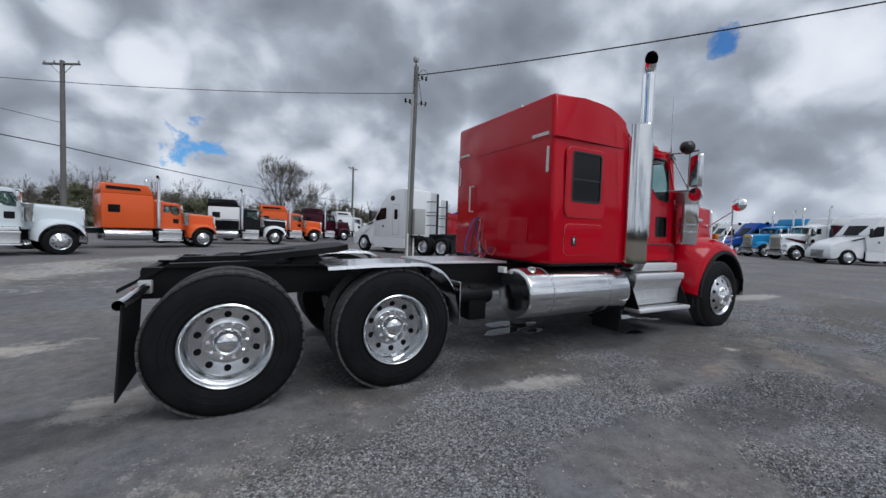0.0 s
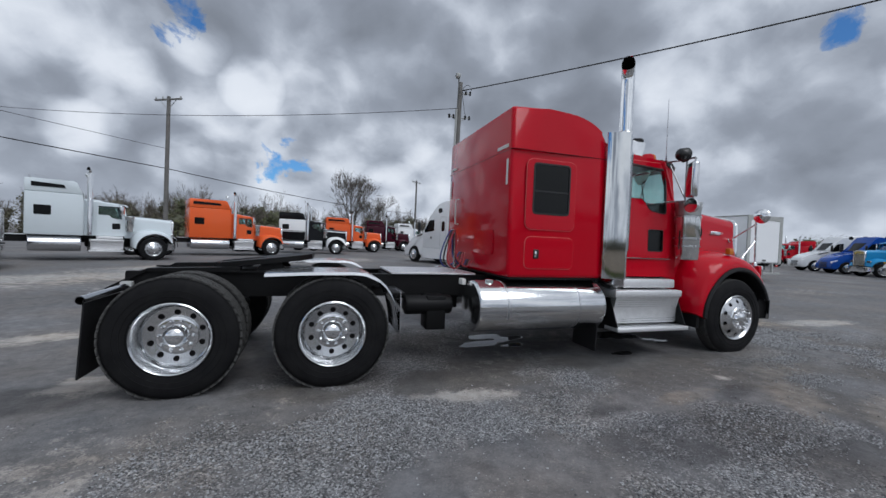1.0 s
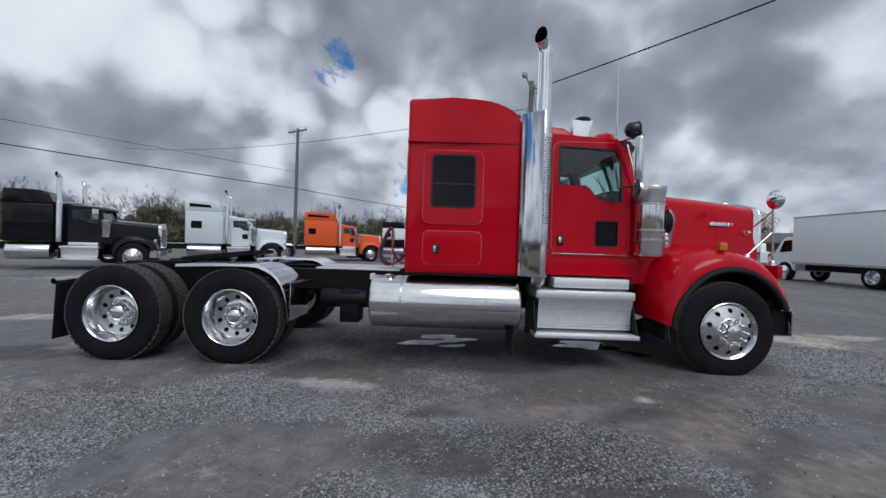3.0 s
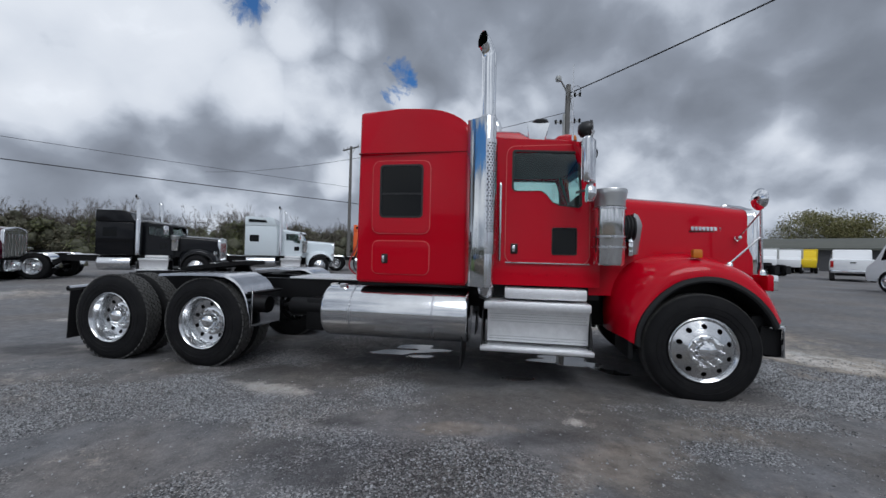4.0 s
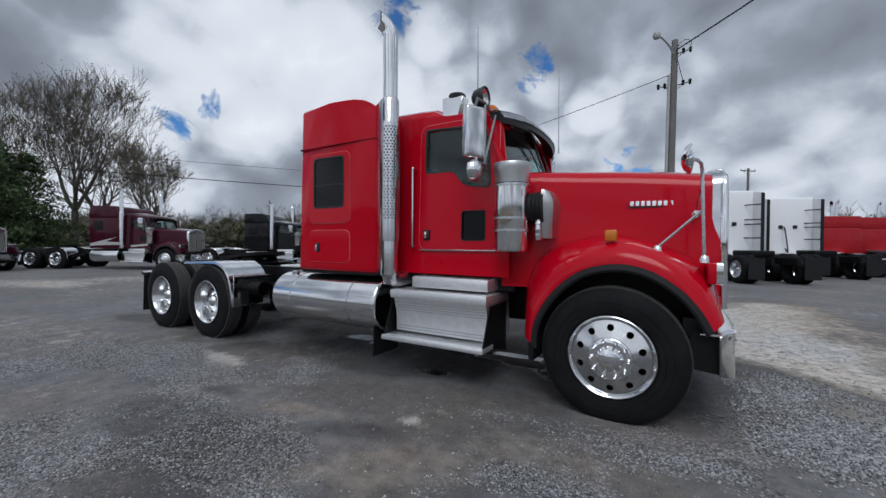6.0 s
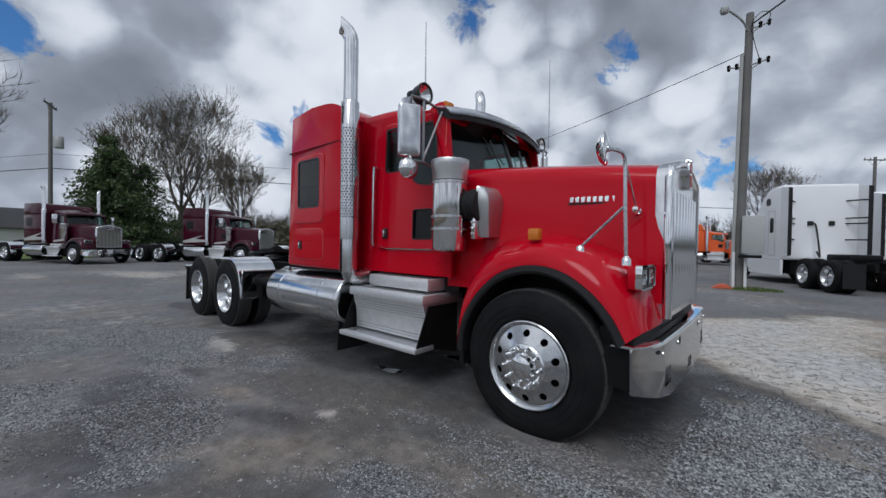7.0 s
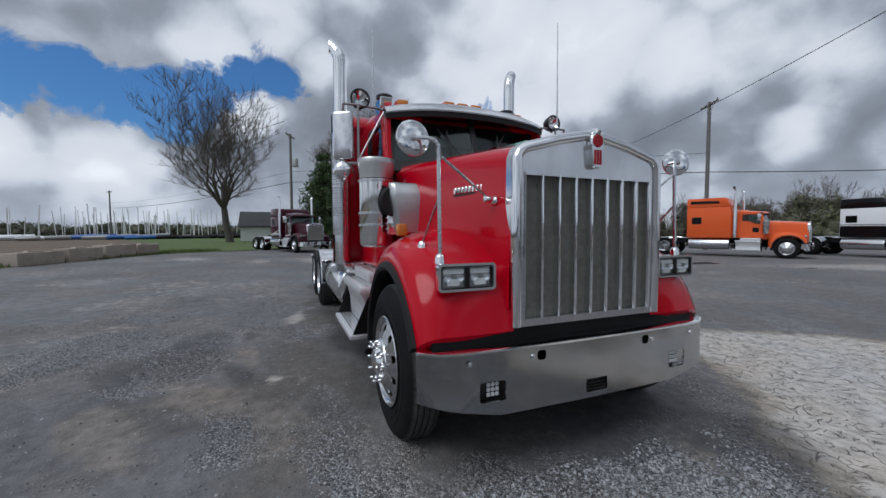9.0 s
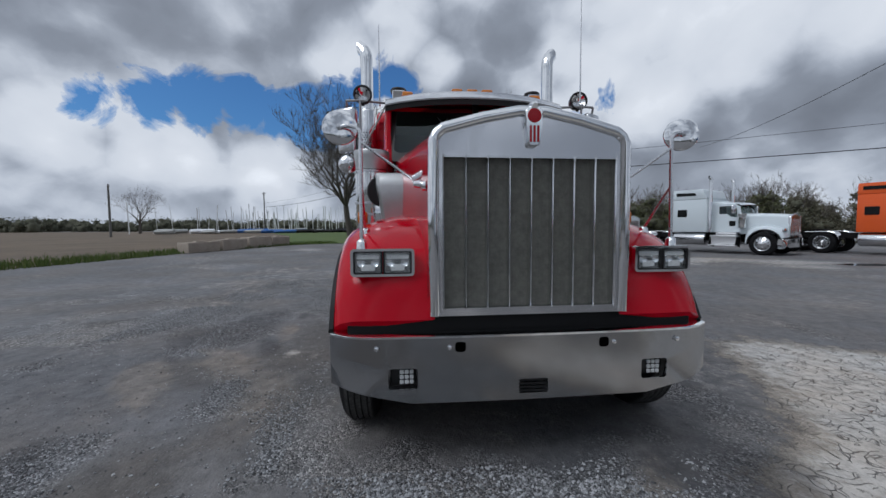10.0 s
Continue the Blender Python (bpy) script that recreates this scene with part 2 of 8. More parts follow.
BLACK = paint("black_paint", (0.006, 0.0065, 0.008), 0.10, 0.02)
MAROON = paint("maroon_paint", (0.042, 0.004, 0.012), 0.10, 0.03)
BLUE = paint("blue_paint", (0.015, 0.075, 0.36))
ROYAL = paint("royal_blue_paint", (0.015, 0.03, 0.35))
TURQUOISE = paint("turquoise_paint", (0.03, 0.27, 0.55))
YELLOW = paint("yellow_paint", (0.78, 0.56, 0.02))
DARK_RED = paint("dark_red_paint", (0.32, 0.012, 0.018))
BOX_WHITE = plain("box_panel_white", (0.86, 0.875, 0.89), 0.45, 6, 0.3, (0.80, 0.815, 0.83), 0.02)
POLE_WOOD = plain("weathered_pole_wood", (0.185, 0.18, 0.17), 0.85, 22, 0.25, (0.10, 0.097, 0.092), 0.5)
GREY_STEEL = plain("grey_painted_steel", (0.42, 0.43, 0.42), 0.5, 15, 0.3, (0.33, 0.34, 0.33), 0.1)
CABLE = plain("cable_black", (0.015, 0.015, 0.016), 0.6, 10)
BARK = plain("bark", (0.125, 0.11, 0.095), 0.9, 16, 0.25, (0.055, 0.048, 0.042), 0.8)
TWIG = plain("twigs", (0.145, 0.125, 0.107), 0.9, 16, 0.25, (0.085, 0.073, 0.062), 0.2)
CONCRETE = plain("concrete", (0.42, 0.36, 0.30), 0.88, 9, 0.22, (0.24, 0.20, 0.165), 0.5)
WALL_BOARD = plain("white_boards", (0.76, 0.77, 0.75), 0.7, 7, 0.3, (0.58, 0.59, 0.57), 0.2)
ROOFING = plain("grey_roofing", (0.085, 0.085, 0.088), 0.8, 14, 0.3, (0.06, 0.06, 0.062), 0.3)


SHED_ROOF = plain("weathered_sheet_roof", (0.115, 0.12, 0.10), 0.75, 10, 0.3, (0.07, 0.072, 0.062), 0.2)


def foliage(name, a, b):
    m, k, p, co = material(name)
    info = k.n("ShaderNodeNewGeometry")
    k.link(k.mix(info.outputs["Random Per Island"], a, b), p.inputs["Base Color"])
    p.inputs["Roughness"].default_value = 0.7
    p.inputs["Specular IOR Level"].default_value = 0.25
    return m


NEEDLES = foliage("conifer_needles", (0.03, 0.058, 0.024), (0.105, 0.145, 0.058))
BUDS = foliage("spring_buds", (0.12, 0.12, 0.05), (0.25, 0.23, 0.10))
SCRUB = foliage("scrub", (0.075, 0.072, 0.05), (0.165, 0.15, 0.10))
WOODS = foliage("far_woods", (0.065, 0.08, 0.052), (0.15, 0.155, 0.105))
GREEN_WOODS = foliage("spring_woods", (0.075, 0.088, 0.04), (0.16, 0.165, 0.08))
ORANGE_STUB = plain("faded_orange_plastic", (0.55, 0.10, 0.04), 0.6, 14, 0.3, (0.40, 0.08, 0.04), 0.1)
THICKET = plain("thicket_shade", (0.115, 0.115, 0.078), 0.95, 3.5, 0.18, (0.05, 0.053, 0.036), 1.0)
GRASS = foliage("grass_blades", (0.05, 0.10, 0.02), (0.13, 0.16, 0.04))
STONE = foliage("gravel_stones", (0.05, 0.051, 0.054), (0.44, 0.445, 0.455))


# ---- mesh helpers ----
def spline(pts, n):
    """n points on a smooth line through pts."""
    pts = [np.array(p, float) for p in pts]
    q = [2 * pts[0] - pts[1], *pts, 2 * pts[-1] - pts[-2]]
    out = []
    for i in range(n):
        u = i / (n - 1) * (len(pts) - 1)
        j = min(int(u), len(pts) - 2)
        f = u - j
        a, b, c, d = q[j:j + 4]
        out.append(0.5 * (2 * b + (c - a) * f + (2 * a - 5 * b + 4 * c - d) * f * f + (3 * b - a - 3 * c + d) * f ** 3))
    return out


def rounded(x0, x1, z0, z1, r, n=4):
    """The outline of a rectangle with round corners."""
    pts = []
    for cx, cz, a in ((x1 - r, z0 + r, -90), (x1 - r, z1 - r, 0), (x0 + r, z1 - r, 90), (x0 + r, z0 + r, 180)):
        for i in range(n + 1):
            t = radians(a + 90 * i / n)
            pts.append((cx + r * math.cos(t), cz + r * math.sin(t)))
    return pts


def box(bm, x0, x1, y0, y1, z0, z1, bevel=0.0, seg=2):
    before = set(bm.edges)
    v = [bm.verts.new(p) for p in ((x0, y0, z0), (x1, y0, z0), (x1, y1, z0), (x0, y1, z0), (x0, y0, z1), (x1, y0, z1), (x1, y1, z1), (x0, y1, z1))]
    for f in ((0, 3, 2, 1), (4, 5, 6, 7), (0, 1, 5, 4), (1, 2, 6, 5), (2, 3, 7, 6), (3, 0, 4, 7)):
        bm.faces.new([v[i] for i in f])
    if bevel:
        bmesh.ops.bevel(bm, geom=[e for e in bm.edges if e not in before], offset=bevel, segments=seg, affect="EDGES", profile=0.5)
    return v


def prism(bm, outline, fmap, a, b, bevel=0.0, seg=2):
    """An outline (u, v) pushed from a to b along the third way: fmap(u, v, w) -> place."""
    before = set(bm.edges)
    lo = [bm.verts.new(fmap(u, v, a)) for u, v in outline]
    hi = [bm.verts.new(fmap(u, v, b)) for u, v in outline]
    n = len(outline)
    bm.faces.new(lo[::-1])
    bm.faces.new(hi)
    for i in range(n):
        bm.faces.new((lo[i], lo[(i + 1) % n], hi[(i + 1) % n], hi[i]))
    if bevel:
        bmesh.ops.bevel(bm, geom=[e for e in bm.edges if e not in before], offset=bevel, segments=seg, affect="EDGES", profile=0.5)


def plate(bm, outer, holes, fmap, a, b):
    """A sheet with openings that go through it, from w = a to w = b."""
    flat = bmesh.new()
    for loop in (outer, *holes):
        vs = [flat.verts.new((u, v, 0)) for u, v in loop]
        for i in range(len(vs)):
            flat.edges.new((vs[i], vs[(i + 1) % len(vs)]))
    bmesh.ops.triangle_fill(flat, edges=flat.edges[:], use_beauty=True, use_dissolve=False)
    flat.verts.index_update()
    lo = [bm.verts.new(fmap(v.co.x, v.co.y, a)) for v in flat.verts]
    hi = [bm.verts.new(fmap(v.co.x, v.co.y, b)) for v in flat.verts]
    for f in flat.faces:
        ids = [v.index for v in f.verts]
        bm.faces.new([hi[i] for i in ids])
        bm.faces.new([lo[i] for i in ids[::-1]])
    for e in flat.edges:
        if len(e.link_faces) == 1:
            i, j = (v.index for v in e.verts)
            bm.faces.new((lo[i], lo[j], hi[j], hi[i]))
    flat.free()


def rings(bm, sections, closed=False, cap=True):
    """A skin over sections that have the same number of points."""
    rows = [[bm.verts.new(p) for p in s] for s in sections]
    m = len(rows[0])
    for a, b in zip(rows, rows[1:]):
        for i in range(m if closed else m - 1):
            j = (i + 1) % m
            bm.faces.new((a[i], a[j], b[j], b[i]))
    if cap and closed:
        bm.faces.new(rows[0][::-1])
        bm.faces.new(rows[-1])
    return rows


def tube(bm, pts, r, n=8, cap=True):
    """A round bar along pts; r may be one radius or one for each point."""
    pts = [Vector(p) for p in pts]
    rr = r if isinstance(r, (list, tuple)) else [r] * len(pts)
    secs, side = [], None
    for i, p in enumerate(pts):
        d = (pts[min(i + 1, len(pts) - 1)] - pts[max(i - 1, 0)]).normalized()
        if side is None:
            side = d.orthogonal().normalized()
        side = (side - d * side.dot(d)).normalized()
        up = d.cross(side)
        secs.append([p + rr[i] * (math.cos(2 * math.pi * k / n) * side + math.sin(2 * math.pi * k / n) * up) for k in range(n)])
    rings(bm, secs, True, cap)


def lathe(bm, profile, n=24, at=(0, 0, 0), axis="y", cap=True):
    """Turns (a, r) round an axis, a along it."""
    def put(a, r, t):
        c, s = r * math.cos(t), r * math.sin(t)
        return {"y": (at[0] + c, at[1] + a, at[2] + s), "z": (at[0] + c, at[1] + s, at[2] + a), "x": (at[0] + a, at[1] + c, at[2] + s)}[axis]
    rings(bm, [[put(a, max(r, 1e-4), 2 * math.pi * k / n) for k in range(n)] for a, r in profile], True, cap)


def mesh_of(bm, mat, smooth=38.0):
    bmesh.ops.recalc_face_normals(bm, faces=bm.faces[:])
    lim = radians(smooth)
    for f in bm.faces:
        f.smooth = True
    for e in bm.edges:
        if len(e.link_faces) == 2 and e.calc_face_angle(3.2) > lim:
            e.smooth = False
    me = bpy.data.meshes.new("mesh")
    bm.to_mesh(me)
    bm.free()
    for one in (mat if isinstance(mat, (list, tuple)) else (mat,)):
        me.materials.append(one)
    return me


def part(name, bm, mat, parent, label="", smooth=38.0):
    """Links a bmesh as one mesh object under a thing or a part."""
    ob = new(name, mesh_of(bm, mat, smooth))
    ob.parent = parent
    return tagged(ob, label)


def again(name, me, parent, m=None, label=""):
    """A piece that shares a mesh."""
    ob = new(name, me)
    ob.parent = parent
    if m is not None:
        ob.matrix_basis = m
    return tagged(ob, label)


def thing(name, label, category, m=None, group="", kind=""):
    ob = new(name)
    if m is not None:
        ob.matrix_basis = m
    return tagged(ob, label, category, group, kind)


def lone(name, bm, mat, label, category, kind="", group="", m=None, smooth=38.0):
    """A thing of one mesh."""
    ob = new(name, mesh_of(bm, mat, smooth))
    if m is not None:
        ob.matrix_basis = m
    return tagged(ob, label, category, group, kind)


XZ = lambda u, v, w: (u, w, v)
YZ = lambda u, v, w: (w, u, v)
XY = lambda u, v, w: (u, v, w)
# ---- wheels ----
def circle(r, n, cu=0.0, cv=0.0, ph=0.0):
    return [(cu + r * math.cos(2 * math.pi * i / n + ph), cv + r * math.sin(2 * math.pi * i / n + ph)) for i in range(n)]


def tyre_mesh(blocks, seg, R=0.54, sag=0.523):
    """A truck tyre and its tread blocks, outer wall at y = 0, flat where it bears on the ground."""
    bm, tread = bmesh.new(), bmesh.new()
    k = R - 0.54
    prof = [(0.07, 0.312), (0.03, 0.322), (0.008, 0.345), (0.0, 0.40), (0.004, 0.455 + k), (0.018, 0.495 + k), (0.04, 0.522 + k)]
    if blocks:
        prof += [(0.048, 0.526 + k), (0.222, 0.526 + k)]
    else:
        for g in (0.075, 0.115, 0.155, 0.195):
            prof += [(g - 0.016, 0.538 + k), (g - 0.005, 0.540 + k), (g - 0.004, 0.527 + k), (g + 0.004, 0.527 + k), (g + 0.005, 0.540 + k)]
        prof += [(0.215, 0.538 + k)]
    prof += [(0.23, 0.522 + k), (0.252, 0.495 + k), (0.266, 0.455 + k), (0.27, 0.40), (0.262, 0.345), (0.24, 0.322), (0.20, 0.312), (0.07, 0.312)]
    lathe(bm, prof, seg, cap=False)
    for ring in (0.385, 0.435):
        lathe(bm, [(0.003, ring - 0.004), (-0.002, ring), (0.003, ring + 0.004)], seg, cap=False)
    if blocks:
        n = 46
        for row, y in enumerate((0.047, 0.088, 0.130, 0.172, 0.213)):
            for i in range(n):
                t = 2 * math.pi * (i + 0.5 * (row % 2)) / n
                dt = 2 * math.pi / n * 0.36
                sk = 0.012 * (1 if row % 2 else -1)
                p = []
                for r in (0.520 + k, 0.5405 + k):
                    for dy, da in ((-0.018, -dt), (0.018, -dt), (0.018, dt), (-0.018, dt)):
                        a = t + da + sk * dy / 0.018 * 3
                        p.append(tread.verts.new((r * math.cos(a), y + dy, r * math.sin(a))))
                tread.faces.new(p[4:])
                for a, b in ((0, 1), (1, 2), (2, 3), (3, 0)):
                    tread.faces.new((p[a], p[b], p[b + 4], p[a + 4]))
    for v in [*bm.verts, *tread.verts]:
        if v.co.z < -sag:
            v.co.y -= 0.25 * (-sag - v.co.z) * (1 if v.co.y < 0.13 else -1) * (0.03 < abs(v.co.y - 0.135))
            v.co.z = -sag
    return mesh_of(bm, RUBBER, 30), mesh_of(tread, RUBBER, 30)


def rim_mesh(front, seg, holes=True):
    """A ten-hole alloy disc wheel; rear ones are deeply dished."""
    bm = bmesh.new()
    if front:
        lathe(bm, [(0.05, 0.318), (0.0, 0.326), (-0.006, 0.318), (0.004, 0.302), (0.02, 0.292)], seg, cap=False)
        fm = lambda u, v, w: (u, 0.02 - 0.055 * (0.292 - math.hypot(u, v)) / 0.13 + w, v)
        rh = 0.237
    else:
        lathe(bm, [(0.05, 0.318), (0.0, 0.326), (-0.006, 0.318), (0.006, 0.304), (0.03, 0.300), (0.05, 0.286), (0.13, 0.278), (0.152, 0.268)], seg, cap=False)
        fm = lambda u, v, w: (u, 0.152 + 0.02 * (0.268 - math.hypot(u, v)) / 0.1 + w, v)
        rh = 0.215
    outer = circle(0.292 if front else 0.268, seg)
    inner = circle(0.16, 24)
    ports = [circle(0.027, 10, rh * math.cos(2 * math.pi * (i + 0.5) / 10), rh * math.sin(2 * math.pi * (i + 0.5) / 10)) for i in range(10)]
    plate(bm, outer, [inner, *ports], fm, 0.012, 0.0)
    lathe(bm, [(0.24, 0.318), (0.20, 0.30), (0.185, 0.12), (0.185, 0.0)], 24, cap=False)
    return mesh_of(bm, ALLOY, 40)


def hub_mesh(front):
    bm = bmesh.new()
    if front:
        lathe(bm, [(-0.02, 0.168), (-0.040, 0.162), (-0.048, 0.15), (-0.046, 0.10), (-0.060, 0.092), (-0.085, 0.082), (-0.098, 0.05), (-0.10, 0.0)], 28)
    else:
        lathe(bm, [(0.178, 0.178), (0.150, 0.174), (0.146, 0.16), (0.146, 0.106), (0.105, 0.100), (0.092, 0.094), (0.078, 0.086), (0.060, 0.066), (0.050, 0.036), (0.048, 0.0)], 28)
    return mesh_of(bm, CHROME, 45)


def nut_mesh(front):
    bm = bmesh.new()
    if front:
        lathe(bm, [(-0.04, 0.019), (-0.058, 0.017), (-0.066, 0.011), (-0.082, 0.012), (-0.094, 0.014), (-0.104, 0.010), (-0.110, 0.0)], 8)
    else:
        lathe(bm, [(0.148, 0.020), (0.125, 0.018), (0.115, 0.012), (0.112, 0.0)], 6)
    return mesh_of(bm, CHROME, 45)


def port_back():
    bm = bmesh.new()
    lathe(bm, [(0.19, 0.305), (0.186, 0.15), (0.186, 0.0)], 24)
    return mesh_of(bm, FRAME_BLACK)


KIT = {True: dict(steer=tyre_mesh(False, 72, 0.556, 0.523), drive=tyre_mesh(True, 72, 0.562, 0.541), rim_f=rim_mesh(True, 48), rim_r=rim_mesh(False, 48)),
       False: dict(steer=tyre_mesh(False, 28), drive=tyre_mesh(False, 28), rim_f=rim_mesh(True, 24), rim_r=rim_mesh(False, 24))}
HUB_F, HUB_R, NUT_F, NUT_R, DRUM = hub_mesh(True), hub_mesh(False), nut_mesh(True), nut_mesh(False), port_back()


def wheel(parent, x, y, front, hi, z=0.523, steer=0.0):
    """A wheel with its tyre, hub cover and nuts; y is its outer face, on the right when negative."""
    kit = KIT[hi]
    m = pose(x, y, z, 0, 0, (0 if y < 0 else 180) + steer)
    wh = again("wheel", kit["rim_f" if front else "rim_r"], parent, m, "polished ten-hole alloy wheel")
    rubber, tread = kit["steer" if front else "drive"]
    again("tyre", rubber, wh, None, "black rubber tyre")
    again("hub_cover", HUB_F if front else HUB_R, wh, None, "chrome hub cover")
    again("brake_drum", DRUM, wh)
    if hi:
        for i in range(10):
            a = 2 * math.pi * i / 10
            again("lug_nut", NUT_F if front else NUT_R, wh, pose(0.137 * math.cos(a), 0, 0.137 * math.sin(a)))
    if not front:
        again("inner_tyre", rubber, wh, pose(0, 0.325, 0))
        if hi:
            for y in (0.0, 0.325):
                tagged(again("tread", tread, wh, pose(0, y, 0), "worn grey tread blocks"), kind="stuff")
    return wh


# ---- conventional tractor ----
FENDER_OUT = [(-0.705, 0.57), (-0.68, 0.78), (-0.615, 0.975), (-0.465, 1.20), (-0.245, 1.34), (0.03, 1.395), (0.295, 1.35), (0.505, 1.23), (0.665, 1.04), (0.757, 0.845)]
FENDER_IN = [(-0.79, 0.59), (-0.80, 0.82), (-0.77, 1.06), (-0.63, 1.30), (-0.36, 1.435), (0.0, 1.485), (0.28, 1.43), (0.52, 1.325), (0.70, 1.16), (0.775, 0.845)]
FENDER_ARCH = [(-0.575, 0.50), (-0.565, 0.66), (-0.495, 0.83), (-0.36, 1.005), (-0.185, 1.135), (0.04, 1.19), (0.25, 1.158), (0.44, 1.045), (0.57, 0.90), (0.65, 0.75)]


def front_fender(truck, s, mat, hi):
    """Wide wheel-arch fender with a dark rubber lip; s is -1 on the right."""
    n = 34 if hi else 16
    out, inn, arch = (spline(c, n) for c in (FENDER_OUT, FENDER_IN, FENDER_ARCH))
    secs, lips, well = [], [], []
    for o, i, a in zip(out, inn, arch):
        d = (o - a) / np.linalg.norm(o - a)
        row = [(i[0], 0.58, i[1] + 0.0), (i[0], 0.80, i[1]), ((0.6 * i + 0.4 * o)[0], 0.95, (0.6 * i + 0.4 * o)[1]), ((0.2 * i + 0.8 * o)[0], 1.06, (0.2 * i + 0.8 * o)[1])]
        for y, back in ((1.135, 0.025), (1.175, 0.07), (1.19, 0.12)):
            p = o - d * back
            row.append((p[0], y, p[1]))
        p = a + d * 0.02
        row += [(p[0], 1.195, p[1]), (a[0], 1.185, a[1]), (a[0] + d[0] * 0.02, 1.14, a[1] + d[1] * 0.02)]
        well.append([(a[0], s * 1.18, a[1]), (a[0] + d[0] * 0.01, s * 0.60, a[1] + d[1] * 0.01), (a[0] + d[0] * 0.06, s * 0.60, a[1] + d[1] * 0.06)])
        secs.append([(x, s * y, z) for x, y, z in row])
        q = [(a + d * 0.055, 1.188), (a + d * 0.050, 1.212), (a + d * 0.012, 1.222), (a - d * 0.008, 1.212), (a - d * 0.008, 1.15)]
        lips.append([(c[0], s * y, c[1]) for c, y in q])
    bm = bmesh.new()
    rows = rings(bm, secs)
    bm.faces.new(rows[-1])
    bm.faces.new(rows[0][::-1])
    fender = part("fender", bm, mat, truck, "wide front fender", 32)
    bm = bmesh.new()
    rings(bm, lips, True)
    part("fender_lip", bm, FLAP_RUBBER, fender, "dull black rubber arch lip")
    bm = bmesh.new()
    rings(bm, well)
    part("wheel_well", bm, FLAP_RUBBER, fender, "dark wheel-arch liner")
    if hi:
        bm = bmesh.new()
        prism(bm, [(float(a[0]), float(a[1])) for a in arch], XZ, *sorted((s * 0.765, s * 0.78)))
        part("inner_apron", bm, FRAME_BLACK, fender, "black inner wall of the wheel arch")
        bm = bmesh.new()
        box(bm, -0.665, -0.615, *sorted((s * 0.62, s * 1.13)), 0.36, 0.76, 0.008)
        part("fender_flap", bm, FLAP_RUBBER, fender, "black splash flap")
        bm = bmesh.new()
        box(bm, -0.045, 0.045, s * 1.035, s * 1.105, 1.425, 1.515, 0.012)
        part("marker_lamp", bm, AMBER, fender, "amber side marker lamp")
    return fender


def headlamp(truck, s, mat, hi):
    """Twin rectangular lamps side by side in a bright frame."""
    y0, y1 = s * 0.695, s * 1.07
    lo, hiy = min(y0, y1), max(y0, y1)
    bm = bmesh.new()
    box(bm, 0.655, 0.722, lo + 0.004, hiy - 0.004, 1.109, 1.266, 0.014)
    pod = part("headlamp", bm, mat if hi else CHROME, truck, "chrome-framed twin headlamp in a painted housing")
    if hi:
        bm = bmesh.new()
        plate(bm, rounded(lo, hiy, 1.105, 1.270, 0.022), [rounded(lo + 0.016, hiy - 0.016, 1.120, 1.255, 0.014)], YZ, 0.708, 0.748)
        part("bezel", bm, CHROME, pod, "bright chrome bezel")
    for a, b in ((0.045, 0.492), (0.508, 0.955)):
        ya, yb = lo + (hiy - lo) * a, lo + (hiy - lo) * b
        bm = bmesh.new()
        box(bm, 0.722, 0.7265, ya + 0.004, yb - 0.004, 1.122, 1.253, 0)
        cell = part("lamp_cell", bm, LAMP_BOWL if hi else PLASTIC_BLACK, pod)
        if not hi:
            bm = bmesh.new()
            box(bm, 0.726, 0.742, ya + 0.015, yb - 0.015, 1.14, 1.24)
            part("reflector", bm, CHROME, cell)
            continue
        bm = bmesh.new()
        plate(bm, rounded(ya, yb, 1.119, 1.256, 0.012), [rounded(ya + 0.009, yb - 0.009, 1.128, 1.247, 0.01)], YZ, 0.722, 0.744)
        part("lamp_ring", bm, PLASTIC_BLACK, cell, "black lamp surround")
        ym, hw = 0.5 * (ya + yb), 0.5 * (yb - ya) - 0.018
        for zc, hh, wide in ((1.222, 0.014, 1.0), (1.157, 0.019, 0.62)):
            bm = bmesh.new()
            prism(bm, rounded(ym - hw * wide, ym + hw * wide, zc - hh, zc + hh, 0.006, 2), YZ, 0.727, 0.733, 0.002, 1)
            part("light_bar", bm, LAMP_WHITE, cell, "pale light element")
        for k in (-1, 1):
            bm = bmesh.new()
            lathe(bm, [(0.000, 0.021), (0.010, 0.024), (0.004, 0.016), (-0.001, 0.006), (0.004, 0.0)], 14, (0.727, ym + k * hw * 0.62, 1.187), "x", False)
            part("reflector", bm, CHROME, cell, "small bright reflector")
        bm = bmesh.new()
        box(bm, 0.737, 0.74, ya + 0.009, yb - 0.009, 1.128, 1.247)
        lens = part("lens", bm, LENS_GLASS, cell)
        lens.visible_shadow = False


